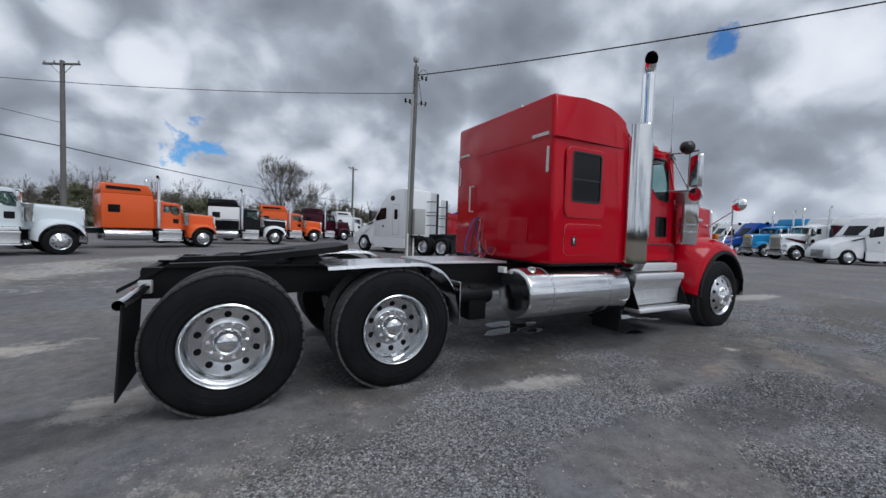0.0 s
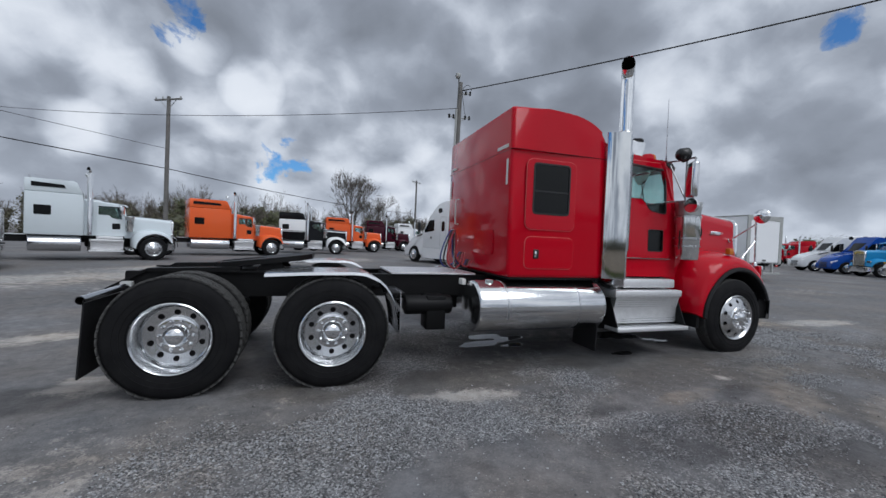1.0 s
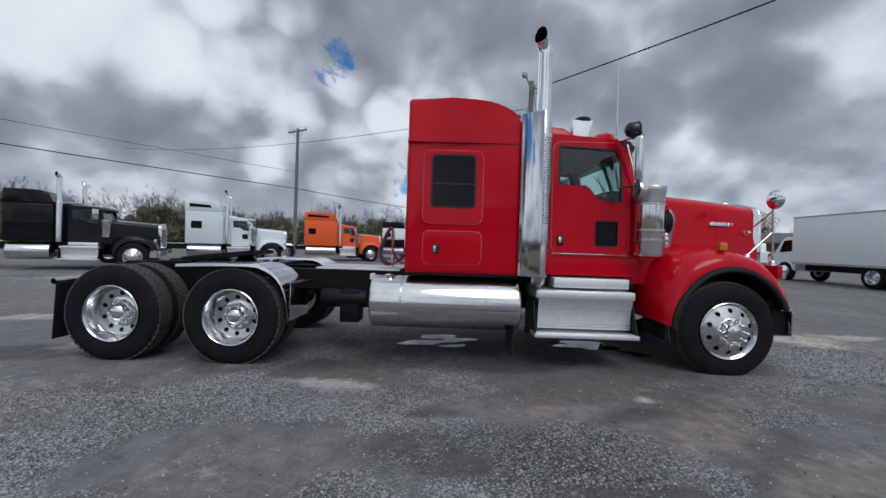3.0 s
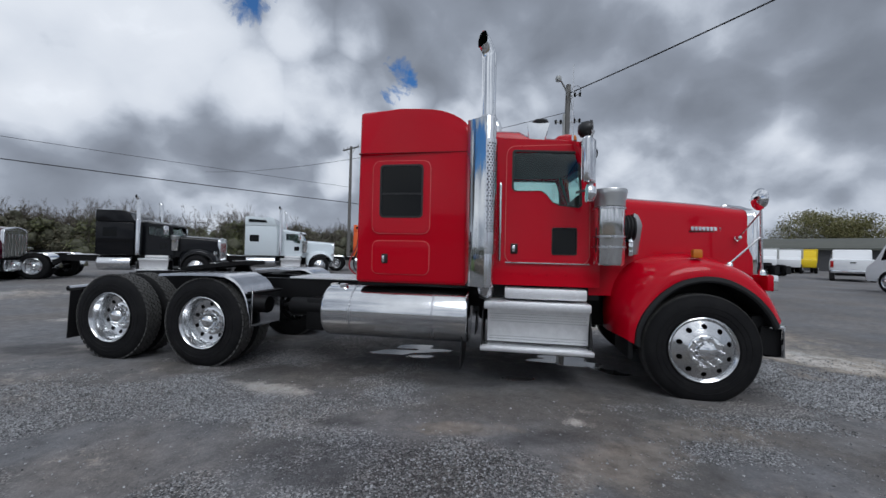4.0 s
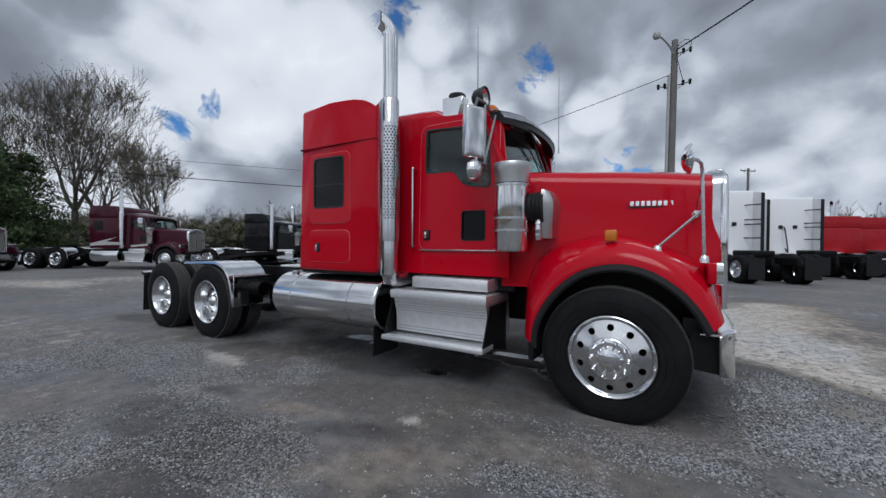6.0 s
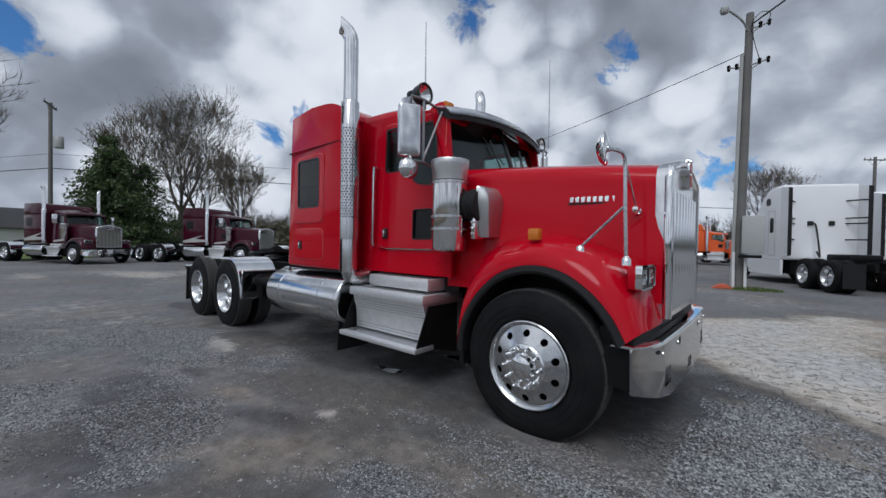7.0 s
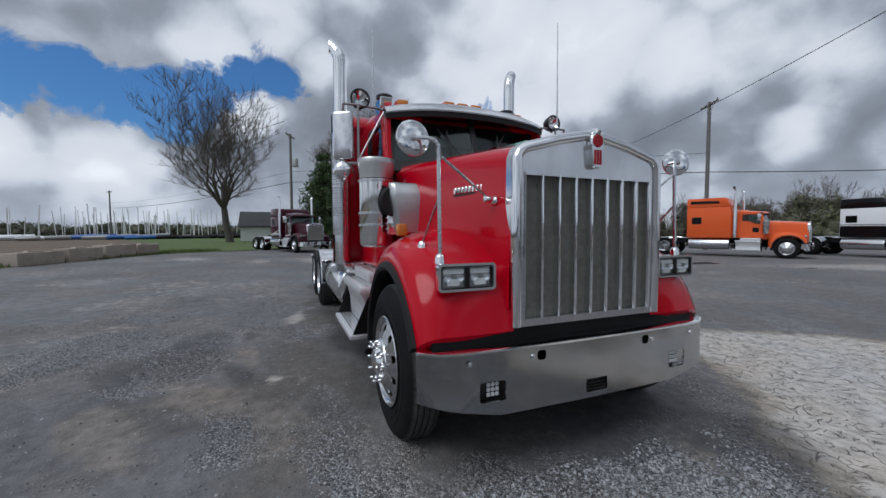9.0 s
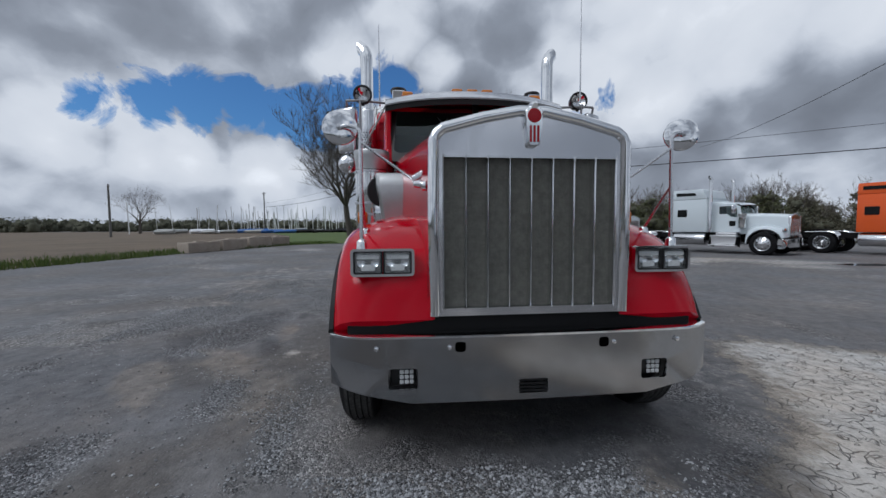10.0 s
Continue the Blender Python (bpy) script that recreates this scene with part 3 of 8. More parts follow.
def hood(truck, mat, mat2, hi):
    """A long square-shouldered bonnet."""
    secs = []
    for x, w_, zt in ((-1.02, 0.86, 2.115), (-0.7, 0.80, 2.10), (-0.35, 0.735, 2.075), (0.0, 0.69, 2.05), (0.35, 0.64, 2.02), (0.735, 0.606, 1.975), (0.772, 0.604, 1.971)):
        half = [(w_ + 0.015, 0.98), (w_ + 0.01, 1.30), (w_, 1.62), (w_ * 0.99, zt - 0.13), (w_ * 0.975, zt - 0.065), (w_ * 0.93, zt - 0.02), (w_ * 0.86, zt + 0.005), (w_ * 0.55, zt + 0.055), (w_ * 0.25, zt + 0.08)]
        secs.append([(x, -y, z) for y, z in half] + [(x, 0, zt + 0.088)] + [(x, y, z) for y, z in reversed(half)])
    bm = bmesh.new()
    rows = rings(bm, secs)
    bm.faces.new(rows[0])
    h = part("hood", bm, mat, truck, "long glossy hood", 30)
    if not hi:
        return h
    for s in (-1, 1):
        bm = bmesh.new()
        v = box(bm, 0.09, 0.45, s * 0.62, s * 0.66, 1.722, 1.733)
        for p in v:
            p.co.y = s * ((0.655 if abs(p.co.y) < 0.64 else 0.685) - 0.06 * (p.co.x - 0.09) / 0.34)
        name = part("name_badge", bm, PLASTIC_BLACK, h, "black badge strip under bright metal bars")
        for i in range(8):
            x = 0.105 + i * 0.0430
            yy = 0.678 - 0.06 * i / 7
            bm = bmesh.new()
            box(bm, x, x + 0.033, min(s * (yy - 0.02), s * (yy + 0.012)), max(s * (yy - 0.02), s * (yy + 0.012)), 1.735, 1.782, 0.004, 1)
            part("badge_bar", bm, CHROME, name)
        bm = bmesh.new()
        lathe(bm, [(0.0, 0.034), (0.02, 0.03), (0.03, 0.016), (0.032, 0.0)], 12, (0.60, -0.655, 1.655))
        for p in bm.verts:
            p.co.y = -0.62 - (p.co.y + 0.655) if s < 0 else 0.62 + (p.co.y + 0.655)
        part("hood_latch", bm, CHROME, h, "round chrome latch button")
    return h


def grille(truck, mat, hi):
    """An upright radiator shell with bars over dark mesh."""
    outer = [(-0.60, 0.87), (0.60, 0.87), (0.61, 1.40), (0.605, 1.90), (0.585, 1.955), (0.545, 1.985), (0.30, 2.05), (0.08, 2.092), (-0.08, 2.092), (-0.30, 2.05), (-0.545, 1.985), (-0.585, 1.955), (-0.605, 1.90), (-0.61, 1.40)]
    inner = [(-0.52, 0.915), (0.52, 0.915), (0.525, 1.80), (-0.525, 1.80)]
    bm = bmesh.new()
    plate(bm, outer, [inner], YZ, 0.715, 0.80)
    shell = part("grille_shell", bm, STAINLESS, truck, "polished steel radiator shell")
    bm = bmesh.new()
    rim = [(-0.60, 0.875), (-0.607, 1.40), (-0.603, 1.895), (-0.583, 1.953), (-0.545, 1.983), (-0.30, 2.048), (-0.08, 2.09), (0.08, 2.09), (0.30, 2.048), (0.545, 1.983), (0.583, 1.953), (0.603, 1.895), (0.607, 1.40), (0.60, 0.875)]
    tube(bm, [(0.795, y * 0.965, z - (0.02 if z > 1.9 else 0)) for y, z in rim], 0.034, 10)
    part("shell_bead", bm, CHROME, shell, "rounded chrome edge bead")
    bm = bmesh.new()
    box(bm, 0.70, 0.745, -0.53, 0.53, 0.905, 1.81)
    core = part("grille_mesh", bm, MESH_GREY, shell, "dark grey woven mesh")
    ys = [-0.525 + 0.1312 * i for i in range(9)] if hi else [-0.525 + 0.175 * i for i in range(7)]
    bar = bmesh.new()
    prism(bar, [(-0.008, 0.745), (0.008, 0.745), (0.009, 0.80), (0.0, 0.812), (-0.009, 0.80)], lambda u, v, w_: (v, u, w_), 0.91, 1.815)
    me = mesh_of(bar, CHROME)
    for y in ys:
        again("grille_bar", me, shell, pose(0, y, 0))
    if hi:
        bm = bmesh.new()
        for i in range(66):
            y = -0.52 + i * 0.016
            box(bm, 0.745, 0.749, y, y + 0.005, 0.915, 1.80)
        for i in range(55):
            z = 0.92 + i * 0.016
            box(bm, 0.7492, 0.7525, -0.52, 0.52, z, z + 0.005)
        tagged(part("woven_wire", bm, MESH_GREY, core), kind="stuff")
        bm = bmesh.new()
        prism(bm, [(-0.030, 2.088), (0.030, 2.088), (0.052, 2.066), (0.054, 2.01), (0.040, 1.985), (0.038, 1.885), (0.024, 1.862), (-0.024, 1.862), (-0.038, 1.885), (-0.040, 1.985), (-0.054, 2.01), (-0.052, 2.066)], YZ, 0.80, 0.842, 0.007, 1)
        badge = part("emblem", bm, CHROME, shell, "chrome shield emblem with red enamel")
        bm = bmesh.new()
        lathe(bm, [(0.842, 0.042), (0.848, 0.039), (0.849, 0.0)], 20, (0, 0, 2.036), "x")
        part("emblem_disc", bm, DARK_RED, badge, "red enamel disc")
        for y in (-0.022, 0.0, 0.022):
            bm = bmesh.new()
            box(bm, 0.841, 0.8465, y - 0.006, y + 0.006, 1.885, 1.978)
            part("emblem_stripe", bm, DARK_RED, badge)
        bm = bmesh.new()
        tube(bm, [(0.70, 0, 2.075), (0.77, 0, 2.098), (0.82, 0, 2.10), (0.85, 0, 2.085)], [0.012, 0.022, 0.026, 0.018], 10)
        part("hood_ornament", bm, CHROME, shell)
    return shell


def bumper(truck, mat, hi):
    """A deep flat steel bumper swept back at its ends, with lamp and tow openings."""
    top, low = 0.77, 0.375
    outer = [(-1.195, 0.475), (-0.72, low), (0.72, low), (1.195, 0.475), (1.20, top - 0.02), (1.19, top), (-1.19, top), (-1.20, top - 0.02)]
    holes = []
    if hi:
        for s in (-1, 1):
            a, b = sorted((s * 0.685, s * 0.855))
            holes.append(rounded(a, b, 0.462, 0.582, 0.015, 2))
            a, b = sorted((s * 0.405, s * 0.468))
            holes.append(rounded(a, b, 0.672, 0.732, 0.018, 3))
        holes.append(rounded(-0.088, 0.088, 0.412, 0.498, 0.008, 2))
    sweep = lambda y: 0.865 - 0.035 * (abs(y) / 1.2) ** 2 - 0.10 * max(0.0, (abs(y) - 0.95) / 0.25) ** 2
    bm = bmesh.new()
    plate(bm, [p for a, b in zip(outer, outer[1:] + outer[:1]) for p in [tuple(np.array(a) + (np.array(b) - np.array(a)) * i / 8) for i in range(8)]], holes, lambda u, v, w_: (sweep(u) + w_, u, v), -0.012, 0.0)
    b = part("bumper", bm, BUMPER_STEEL if hi else CHROME, truck, "deep chromed steel bumper with dull road film", 30)
    bm = bmesh.new()
    ys = [-1.195 + 2.39 * i / 24 for i in range(25)]
    rings(bm, [[(sweep(y) - 0.13, y, top - 0.004), (sweep(y) - 0.012, y, top + 0.004), (sweep(y) + 0.004, y, top - 0.002), (sweep(y) + 0.003, y, top - 0.014), (sweep(y) - 0.13, y, top - 0.012)] for y in ys], True)
    part("bumper_top", bm, CHROME, b, "bright folded top edge")
    for s in (-1, 1):
        bm = bmesh.new()
        y0, y1 = sorted((s * 1.13, s * 1.145))
        prism(bm, [(0.52, 0.50), (0.735, 0.475), (0.735, top - 0.005), (0.56, top - 0.005)], XZ, y0, y1)
        part("bumper_end", bm, FRAME_BLACK if hi else CHROME, b)
    bm = bmesh.new()
    box(bm, 0.50, 0.72, -1.10, 1.10, 0.55, 0.86, 0.01)
    part("bumper_backing", bm, FRAME_BLACK, b, "dark filler behind the bumper")
    if hi:
        for s in (-1, 1):
            bm = bmesh.new()
            box(bm, 0.76, 0.80, s * 0.77 - 0.075, s * 0.77 + 0.075, 0.465, 0.58, 0.01)
            fog = part("fog_lamp", bm, PLASTIC_BLACK, b, "square fog lamp with bright lens")
            bm = bmesh.new()
            c = s * 0.77 + 0.022
            box(bm, 0.80, 0.812, -0.012, 0.012, 0.476, 0.500, 0.004, 1)
            cell = mesh_of(bm, LAMP_WHITE)
            for i in range(3):
                for j in range(3):
                    again("lens_cell", cell, fog, pose(0, c - 0.03 + i * 0.029, j * 0.030))
            for y in (s * 0.50, s * 0.92):
                bm = bmesh.new()
                lathe(bm, [(0.0, 0.016), (0.008, 0.014), (0.012, 0.0)], 10, (sweep(y) - 0.002, y, 0.70), "x")
                part("bumper_bolt", bm, CHROME, b)
        bm = bmesh.new()
        for i in range(4):
            box(bm, 0.845, 0.852, -0.088, 0.088, 0.418 + 0.021 * i, 0.426 + 0.021 * i)
        part("bumper_slot_louver", bm, PLASTIC_BLACK, b)
    return b


def cab(truck, mat, hi, roof_back=2.89):
    """Cab shell with real door and windscreen openings, trim and seats inside."""
    side = lambda s: (lambda u, v, w_: (u, s * (0.955 - 0.045 * max(0.0, v - 1.07) / 1.6 + w_), v))
    for s in (-1, 1):
        f = side(s)
        bm = bmesh.new()
        door_gap = rounded(-1.94, -1.05, 1.34, 2.66, 0.09)
        plate(bm, [(-2.34, 1.07), (-0.92, 1.07), (-0.92, 1.30), (-0.96, 2.12), (-1.03, 2.70), (-1.5, 2.745), (-2.34, 2.80)], [door_gap], f, -0.035, 0.0)
        wall = part("cab_side", bm, mat, truck)
        bm = bmesh.new()
        win = [(-1.895, 2.18), (-1.865, 2.15), (-1.57, 2.15), (-1.51, 2.11), (-1.44, 2.02), (-1.37, 1.985), (-1.15, 1.955), (-1.115, 1.985), (-1.14, 2.55), (-1.18, 2.60), (-1.87, 2.635), (-1.895, 2.61)]
        peep = rounded(-1.44, -1.165, 1.425, 1.735, 0.025)
        plate(bm, rounded(-1.955, -1.035, 1.325, 2.675, 0.10), [win, peep], f, -0.02, 0.012)
        door = part("door", bm, mat, truck, "cab door with a window and a small lower peep window")
        for nm, loop, gm in (("door_window", win, CLEAR_GLASS), ("peep_window", peep, DARK_GLASS)):
            bm = bmesh.new()
            prism(bm, loop, f, -0.012, -0.006)
            g = part(nm, bm, gm, door, "tinted side glass")
            g.visible_shadow = False
            if hi:
                bm = bmesh.new()
                cu, cv = np.mean(loop, axis=0)
                plate(bm, [(cu + (u - cu) * 1.0, cv + (v - cv) * 1.0) for u, v in loop], [[(cu + (u - cu) * 0.94, cv + (v - cv) * 0.945) for u, v in loop]], f, -0.01, 0.017)
                part("window_seal", bm, PLASTIC_BLACK, door)
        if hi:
            # trim ring round the door, its edge highlight painted in pale red
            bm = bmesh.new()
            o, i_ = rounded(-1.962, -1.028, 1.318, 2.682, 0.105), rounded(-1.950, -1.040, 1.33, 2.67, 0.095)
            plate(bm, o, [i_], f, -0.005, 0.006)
            part("door_trim", bm, HIGHLIGHT_RED, door)
            bm = bmesh.new()
            y0, y1 = sorted((s * 0.942, s * 0.978))
            box(bm, -1.895, -1.815, y0, y1, 1.43, 1.545, 0.012)
            lat = part("door_latch", bm, PLASTIC_BLACK, door, "black latch plate with a chrome paddle")
            bm = bmesh.new()
            y0, y1 = sorted((s * 0.97, s * 0.992))
            box(bm, -1.88, -1.845, y0, y1, 1.45, 1.525, 0.008)
            part("latch_paddle", bm, CHROME, lat)
            bm = bmesh.new()
            yb = s * 1.0
            tube(bm, [(-2.02, s * 0.93, 1.36), (-2.02, yb, 1.36), (-2.02, yb, 1.38), (-2.02, yb, 2.20), (-2.02, yb, 2.22), (-2.02, s * 0.93, 2.22)], 0.016, 8)
            part("grab_bar", bm, STAINLESS, truck, "upright stainless grab bar")
            bm = bmesh.new()
            for k in range(5):
                lathe(bm, [(0.0, 0.012), (s * 0.006, 0.008), (s * 0.008, 0.0)], 8, (-1.88 + 0.2 * k, s * 0.954, 1.2))
            part("rivet", bm, mat, wall)
            bm = bmesh.new()
            tube(bm, [(-1.95, s * 0.966, 1.325), (-1.03, s * 0.966, 1.325)], 0.008, 6)
            part("door_sill_strip", bm, STAINLESS, door)
    bm = bmesh.new()
    secs = []
    for x, ze in ((-2.34, roof_back + 0.01), (-2.0, roof_back), (-1.82, roof_back - 0.015), (-1.70, 2.81), (-1.4, 2.78), (-1.18, 2.755), (-1.08, 2.71)):
        half = [(0.908, 2.60), (0.905, ze - 0.10), (0.875, ze - 0.04), (0.80, ze), (0.4, ze + 0.055)]
        secs.append([(x, -y, z) for y, z in half] + [(x, 0, ze + 0.075)] + [(x, y, z) for y, z in reversed(half)])
    rows = rings(bm, secs)
    bm.faces.new(rows[-1])
    roof = part("cab_roof", bm, mat, truck, "", 30)
    ws = lambda u, v, w_: (-0.80 - 0.15 * (abs(u) / 0.85) ** 1.5 - 0.36 * (v - 2.12) + w_, u, v)
    for s in (-1, 1):
        a, b = sorted((s * 0.0, s * 0.93))
        bm = bmesh.new()
        lo_out = [(s * 0.0, 2.06), (s * 0.5, 2.06), (s * 0.93, 2.06), (s * 0.915, 2.40), (s * 0.90, 2.735), (s * 0.45, 2.80), (s * 0.0, 2.82)]
        pane = [(s * 0.03, 2.175), (s * 0.45, 2.165), (s * 0.80, 2.15), (s * 0.845, 2.18), (s * 0.83, 2.42), (s * 0.815, 2.63), (s * 0.78, 2.655), (s * 0.42, 2.685), (s * 0.03, 2.70)]
        plate(bm, lo_out, [pane], ws, -0.03, 0.0)
        part("windscreen_surround", bm, PLASTIC_BLACK, truck, "black rubber windscreen surround")
        bm = bmesh.new()
        tube(bm, [ws(s * 0.90, 2.02, -0.02), ws(s * 0.905, 2.35, -0.03), ws(s * 0.895, 2.70, -0.03)], 0.045, 8)
        part("screen_pillar", bm, mat, truck)
        bm = bmesh.new()
        prism(bm, pane, ws, -0.016, -0.010)
        g = part("windscreen_pane", bm, CLEAR_GLASS, truck, "windscreen glass")
        g.visible_shadow = False
        if hi:
            bm = bmesh.new()
            tube(bm, [ws(s * 0.25, 2.14, 0.02), ws(s * 0.28, 2.30, 0.02), ws(s * 0.30, 2.50, 0.018)], 0.008, 6)
            tube(bm, [ws(s * 0.18, 2.24, 0.018), ws(s * 0.40, 2.52, 0.014)], 0.006, 6)
            part("wiper", bm, PLASTIC_BLACK, truck, "black windscreen wiper")
    bm = bmesh.new()
    secs = []
    for i in range(13):
        y = -0.93 + 1.86 * i / 12
        c = 1 - (abs(y) / 0.93) ** 2.4
        xb, xf = -1.13 + 0.12 * c, -0.975 + 0.145 * c
        zb, zf = 2.730 + 0.075 * c, 2.640 + 0.045 * c
        secs.append([(xb, y, zb), (xb * 0.45 + xf * 0.55, y, zb * 0.45 + zf * 0.55 + 0.028), (xf, y, zf), (xf - 0.004, y, zf - 0.014), (xb * 0.45 + xf * 0.55, y, zb * 0.45 + zf * 0.55 + 0.016), (xb, y, zb - 0.012)])
    rings(bm, secs, True)
    part("sun_visor", bm, STAINLESS if hi else mat, truck, "polished outside sun visor over the windscreen")
    bm = bmesh.new()
    rings(bm, [[(p[5][0], p[5][1], p[5][2] - 0.006), (p[4][0], p[4][1], p[4][2] - 0.008), (p[3][0] - 0.01, p[3][1], p[3][2] - 0.006), (p[3][0] - 0.02, p[3][1], p[3][2] - 0.05), (p[5][0] - 0.01, p[5][1], p[5][2] - 0.06)] for p in secs], True)
    part("visor_underside", bm, PLASTIC_BLACK, truck, "black shade band under the visor")
    bm = bmesh.new()
    box(bm, -2.30, -1.08, -0.865, 0.865, 2.64, 2.665)
    box(bm, -2.335, -2.30, -0.88, 0.88, 1.1, 2.66)
    part("headliner", bm, INTERIOR, truck, "dark cab lining")
    if not hi:
        bm = bmesh.new()
        box(bm, -2.2, -1.15, -0.88, 0.88, 1.12, 1.95)
        part("cab_inside", bm, INTERIOR, truck)
        return
    for y in (-0.70, -0.165, 0.0, 0.165, 0.70):
        z = 2.835 if abs(y) < 0.5 else 2.79
        bm = bmesh.new()
        prism(bm, [(-1.52, z - 0.07), (-1.16, z - 0.07), (-1.20, z + 0.045), (-1.26, z + 0.065), (-1.36, z + 0.045)], XZ, y - 0.062, y + 0.062, 0.02, 2)
        pod = part("marker_pod", bm, mat, roof, "red marker lamp pod on the cab roof")
        bm = bmesh.new()
        prism(bm, [(-1.22, z - 0.02), (-1.15, z - 0.02), (-1.165, z + 0.045), (-1.20, z + 0.060), (-1.23, z + 0.055)], XZ, y - 0.058, y + 0.058, 0.015, 2)
        part("roof_marker", bm, AMBER, pod, "amber roof marker lamp")
    bm = bmesh.new()
    box(bm, -2.25, -0.95, -0.86, 0.86, 1.08, 1.14)
    box(bm, -1.16, -0.98, -0.85, 0.85, 1.45, 2.12, 0.03)
    part("dashboard", bm, INTERIOR, truck, "dark dashboard and cab floor")
    for s in (-1, 1):
        bm = bmesh.new()
        box(bm, -2.02, -1.52, s * 0.50 - 0.25, s * 0.50 + 0.25, 1.45, 1.62, 0.05)
        box(bm, -2.12, -1.98, s * 0.50 - 0.23, s * 0.50 + 0.23, 1.58, 2.28, 0.05)
        box(bm, -2.0, -1.6, s * 0.50 - 0.15, s * 0.50 + 0.15, 1.12, 1.46)
        part("seat", bm, INTERIOR, truck, "dark cloth cab seat")
    bm = bmesh.new()
    c = Vector((-1.38, 0.5, 1.98))
    pts = [c + Matrix.Rotation(radians(-58), 3, "Y") @ Vector((0.22 * math.cos(t), 0.22 * math.sin(t), 0)) for t in [2 * math.pi * i / 24 for i in range(25)]]
    tube(bm, pts, 0.016, 6)
    tube(bm, [c, (-1.1, 0.5, 1.8)], 0.02, 6)
    part("steering_wheel", bm, PLASTIC_BLACK, truck)


def sleeper(truck, mat, roof_mat, hi, back=-3.70, top=3.085, front_top=2.83, high_window=False, low_mat=None):
    """The bunk behind the cab: body, roof cap, side windows and lockers."""
    f0 = -2.34
    seam = 2.575 if hi else top - 0.62
    if hi:
        crown = [tuple(p) for p in spline([(f0, 2.72), (f0 - 0.045, 2.87), (f0 - 0.22, 3.005), (f0 - 0.46, 3.08), (f0 - 0.86, 3.108)], 13)]
        bm = bmesh.new()
        prism(bm, [(back, 1.05), (f0, 1.05)] + crown + [(back, 3.088)], XZ, -1.135, 1.135, 0.05, 4)
        for v in bm.verts:
            if v.co.z > seam + 0.1:
                v.co.y *= 1 - 0.045 * (v.co.z - seam - 0.1) / (top - seam)
        part("sleeper_body", bm, mat, truck, "", 40)
        bm = bmesh.new()
        box(bm, back + 0.03, f0 - 0.02, -1.115, 1.115, 1.030, 1.054, 0.006, 1)
        part("sleeper_floor", bm, FRAME_BLACK, truck, "black underside of the sleeper")
        bm = bmesh.new()
        plate(bm, rounded(back - 0.003, f0 + 0.003, -1.138, 1.138, 0.05), [rounded(back + 0.02, f0 - 0.02, -1.11, 1.11, 0.04)], XY, seam - 0.0035, seam + 0.0035)
        part("roof_seam", bm, SEAM_RED, truck, "thin dark seam below the sleeper roof")
    for nm, prof, w_, mt in () if hi else (("sleeper_body", [(back, 1.05), (f0, 1.05), (f0, seam), (back, seam)], 1.135, low_mat or mat),
                             ("sleeper_roof", [(back - 0.004, seam + 0.002), (f0, seam + 0.002)] + [tuple(p) for p in spline([(f0, front_top - 0.12 if hi else seam + 0.12), (f0 - 0.06, front_top + 0.03), (f0 - 0.22, top - 0.06), (f0 - 0.50, top), (f0 - 0.8, top + 0.005)], 9)] + [(back - 0.004, top)], 1.140, roof_mat)):
        bm = bmesh.new()
        lo = -w_
        prism(bm, prof, XZ, -w_, w_, 0.045 if nm == "sleeper_body" else 0.03, 3)
        if nm == "sleeper_roof":
            for v in bm.verts:
                if v.co.z > seam + 0.1:
                    v.co.y *= 1 - 0.045 * (v.co.z - seam - 0.1) / (top - seam)
        part(nm, bm, mt, truck, "", 35)
    k = (back + 3.70)
    for s in (-1, 1):
        f = lambda u, v, w_: (u, s * (1.135 + w_), v)
        a, b = (-3.50 + k, -2.815 + k) if hi else (back + 0.25, back + 0.75)
        w0, w1, z0, z1 = (-3.415, -2.895, 1.815, 2.435) if hi else (a, b, 2.0, 2.48)
        if hi:
            bm = bmesh.new()
            plate(bm, rounded(a, b, 1.635, 2.475, 0.085), [rounded(w0, w1, z0, z1, 0.05)], f, -0.01, 0.010)
            part("sleeper_door_panel", bm, mat, truck, "raised panel round the sleeper window")
            bm = bmesh.new()
            prism(bm, rounded(a + 0.01, b, 1.165, 1.545, 0.07), f, -0.01, 0.010)
            hatch = part("locker_door", bm, mat, truck, "luggage locker door below the window")
            # pale outlines draw the highlight round the window panel and locker
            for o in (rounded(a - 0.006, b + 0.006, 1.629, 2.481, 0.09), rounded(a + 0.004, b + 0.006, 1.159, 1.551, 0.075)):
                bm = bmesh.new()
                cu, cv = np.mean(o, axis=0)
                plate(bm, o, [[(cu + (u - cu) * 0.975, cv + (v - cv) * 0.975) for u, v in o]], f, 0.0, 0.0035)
                part("panel_gap", bm, HIGHLIGHT_RED, truck)
            bm = bmesh.new()
            y0, y1 = sorted((s * 1.14, s * 1.158))
            box(bm, -3.375, -3.30, y0, y1, 1.285, 1.395, 0.012)
            lat = part("locker_latch", bm, PLASTIC_BLACK, hatch, "black recessed latch with a chrome paddle")
            bm = bmesh.new()
            y0, y1 = sorted((s * 1.156, s * 1.166))
            box(bm, -3.365, -3.338, y0, y1, 1.30, 1.375, 0.006)
            part("latch_paddle", bm, CHROME, lat)
        bm = bmesh.new()
        prism(bm, rounded(w0 + 0.008, w1 - 0.008, z0 + 0.008, z1 - 0.008, 0.045), f, -0.004, 0.004 if hi else 0.008)
        win = part("sleeper_window", bm, DARK_GLASS, truck, "dark tinted sleeper window")
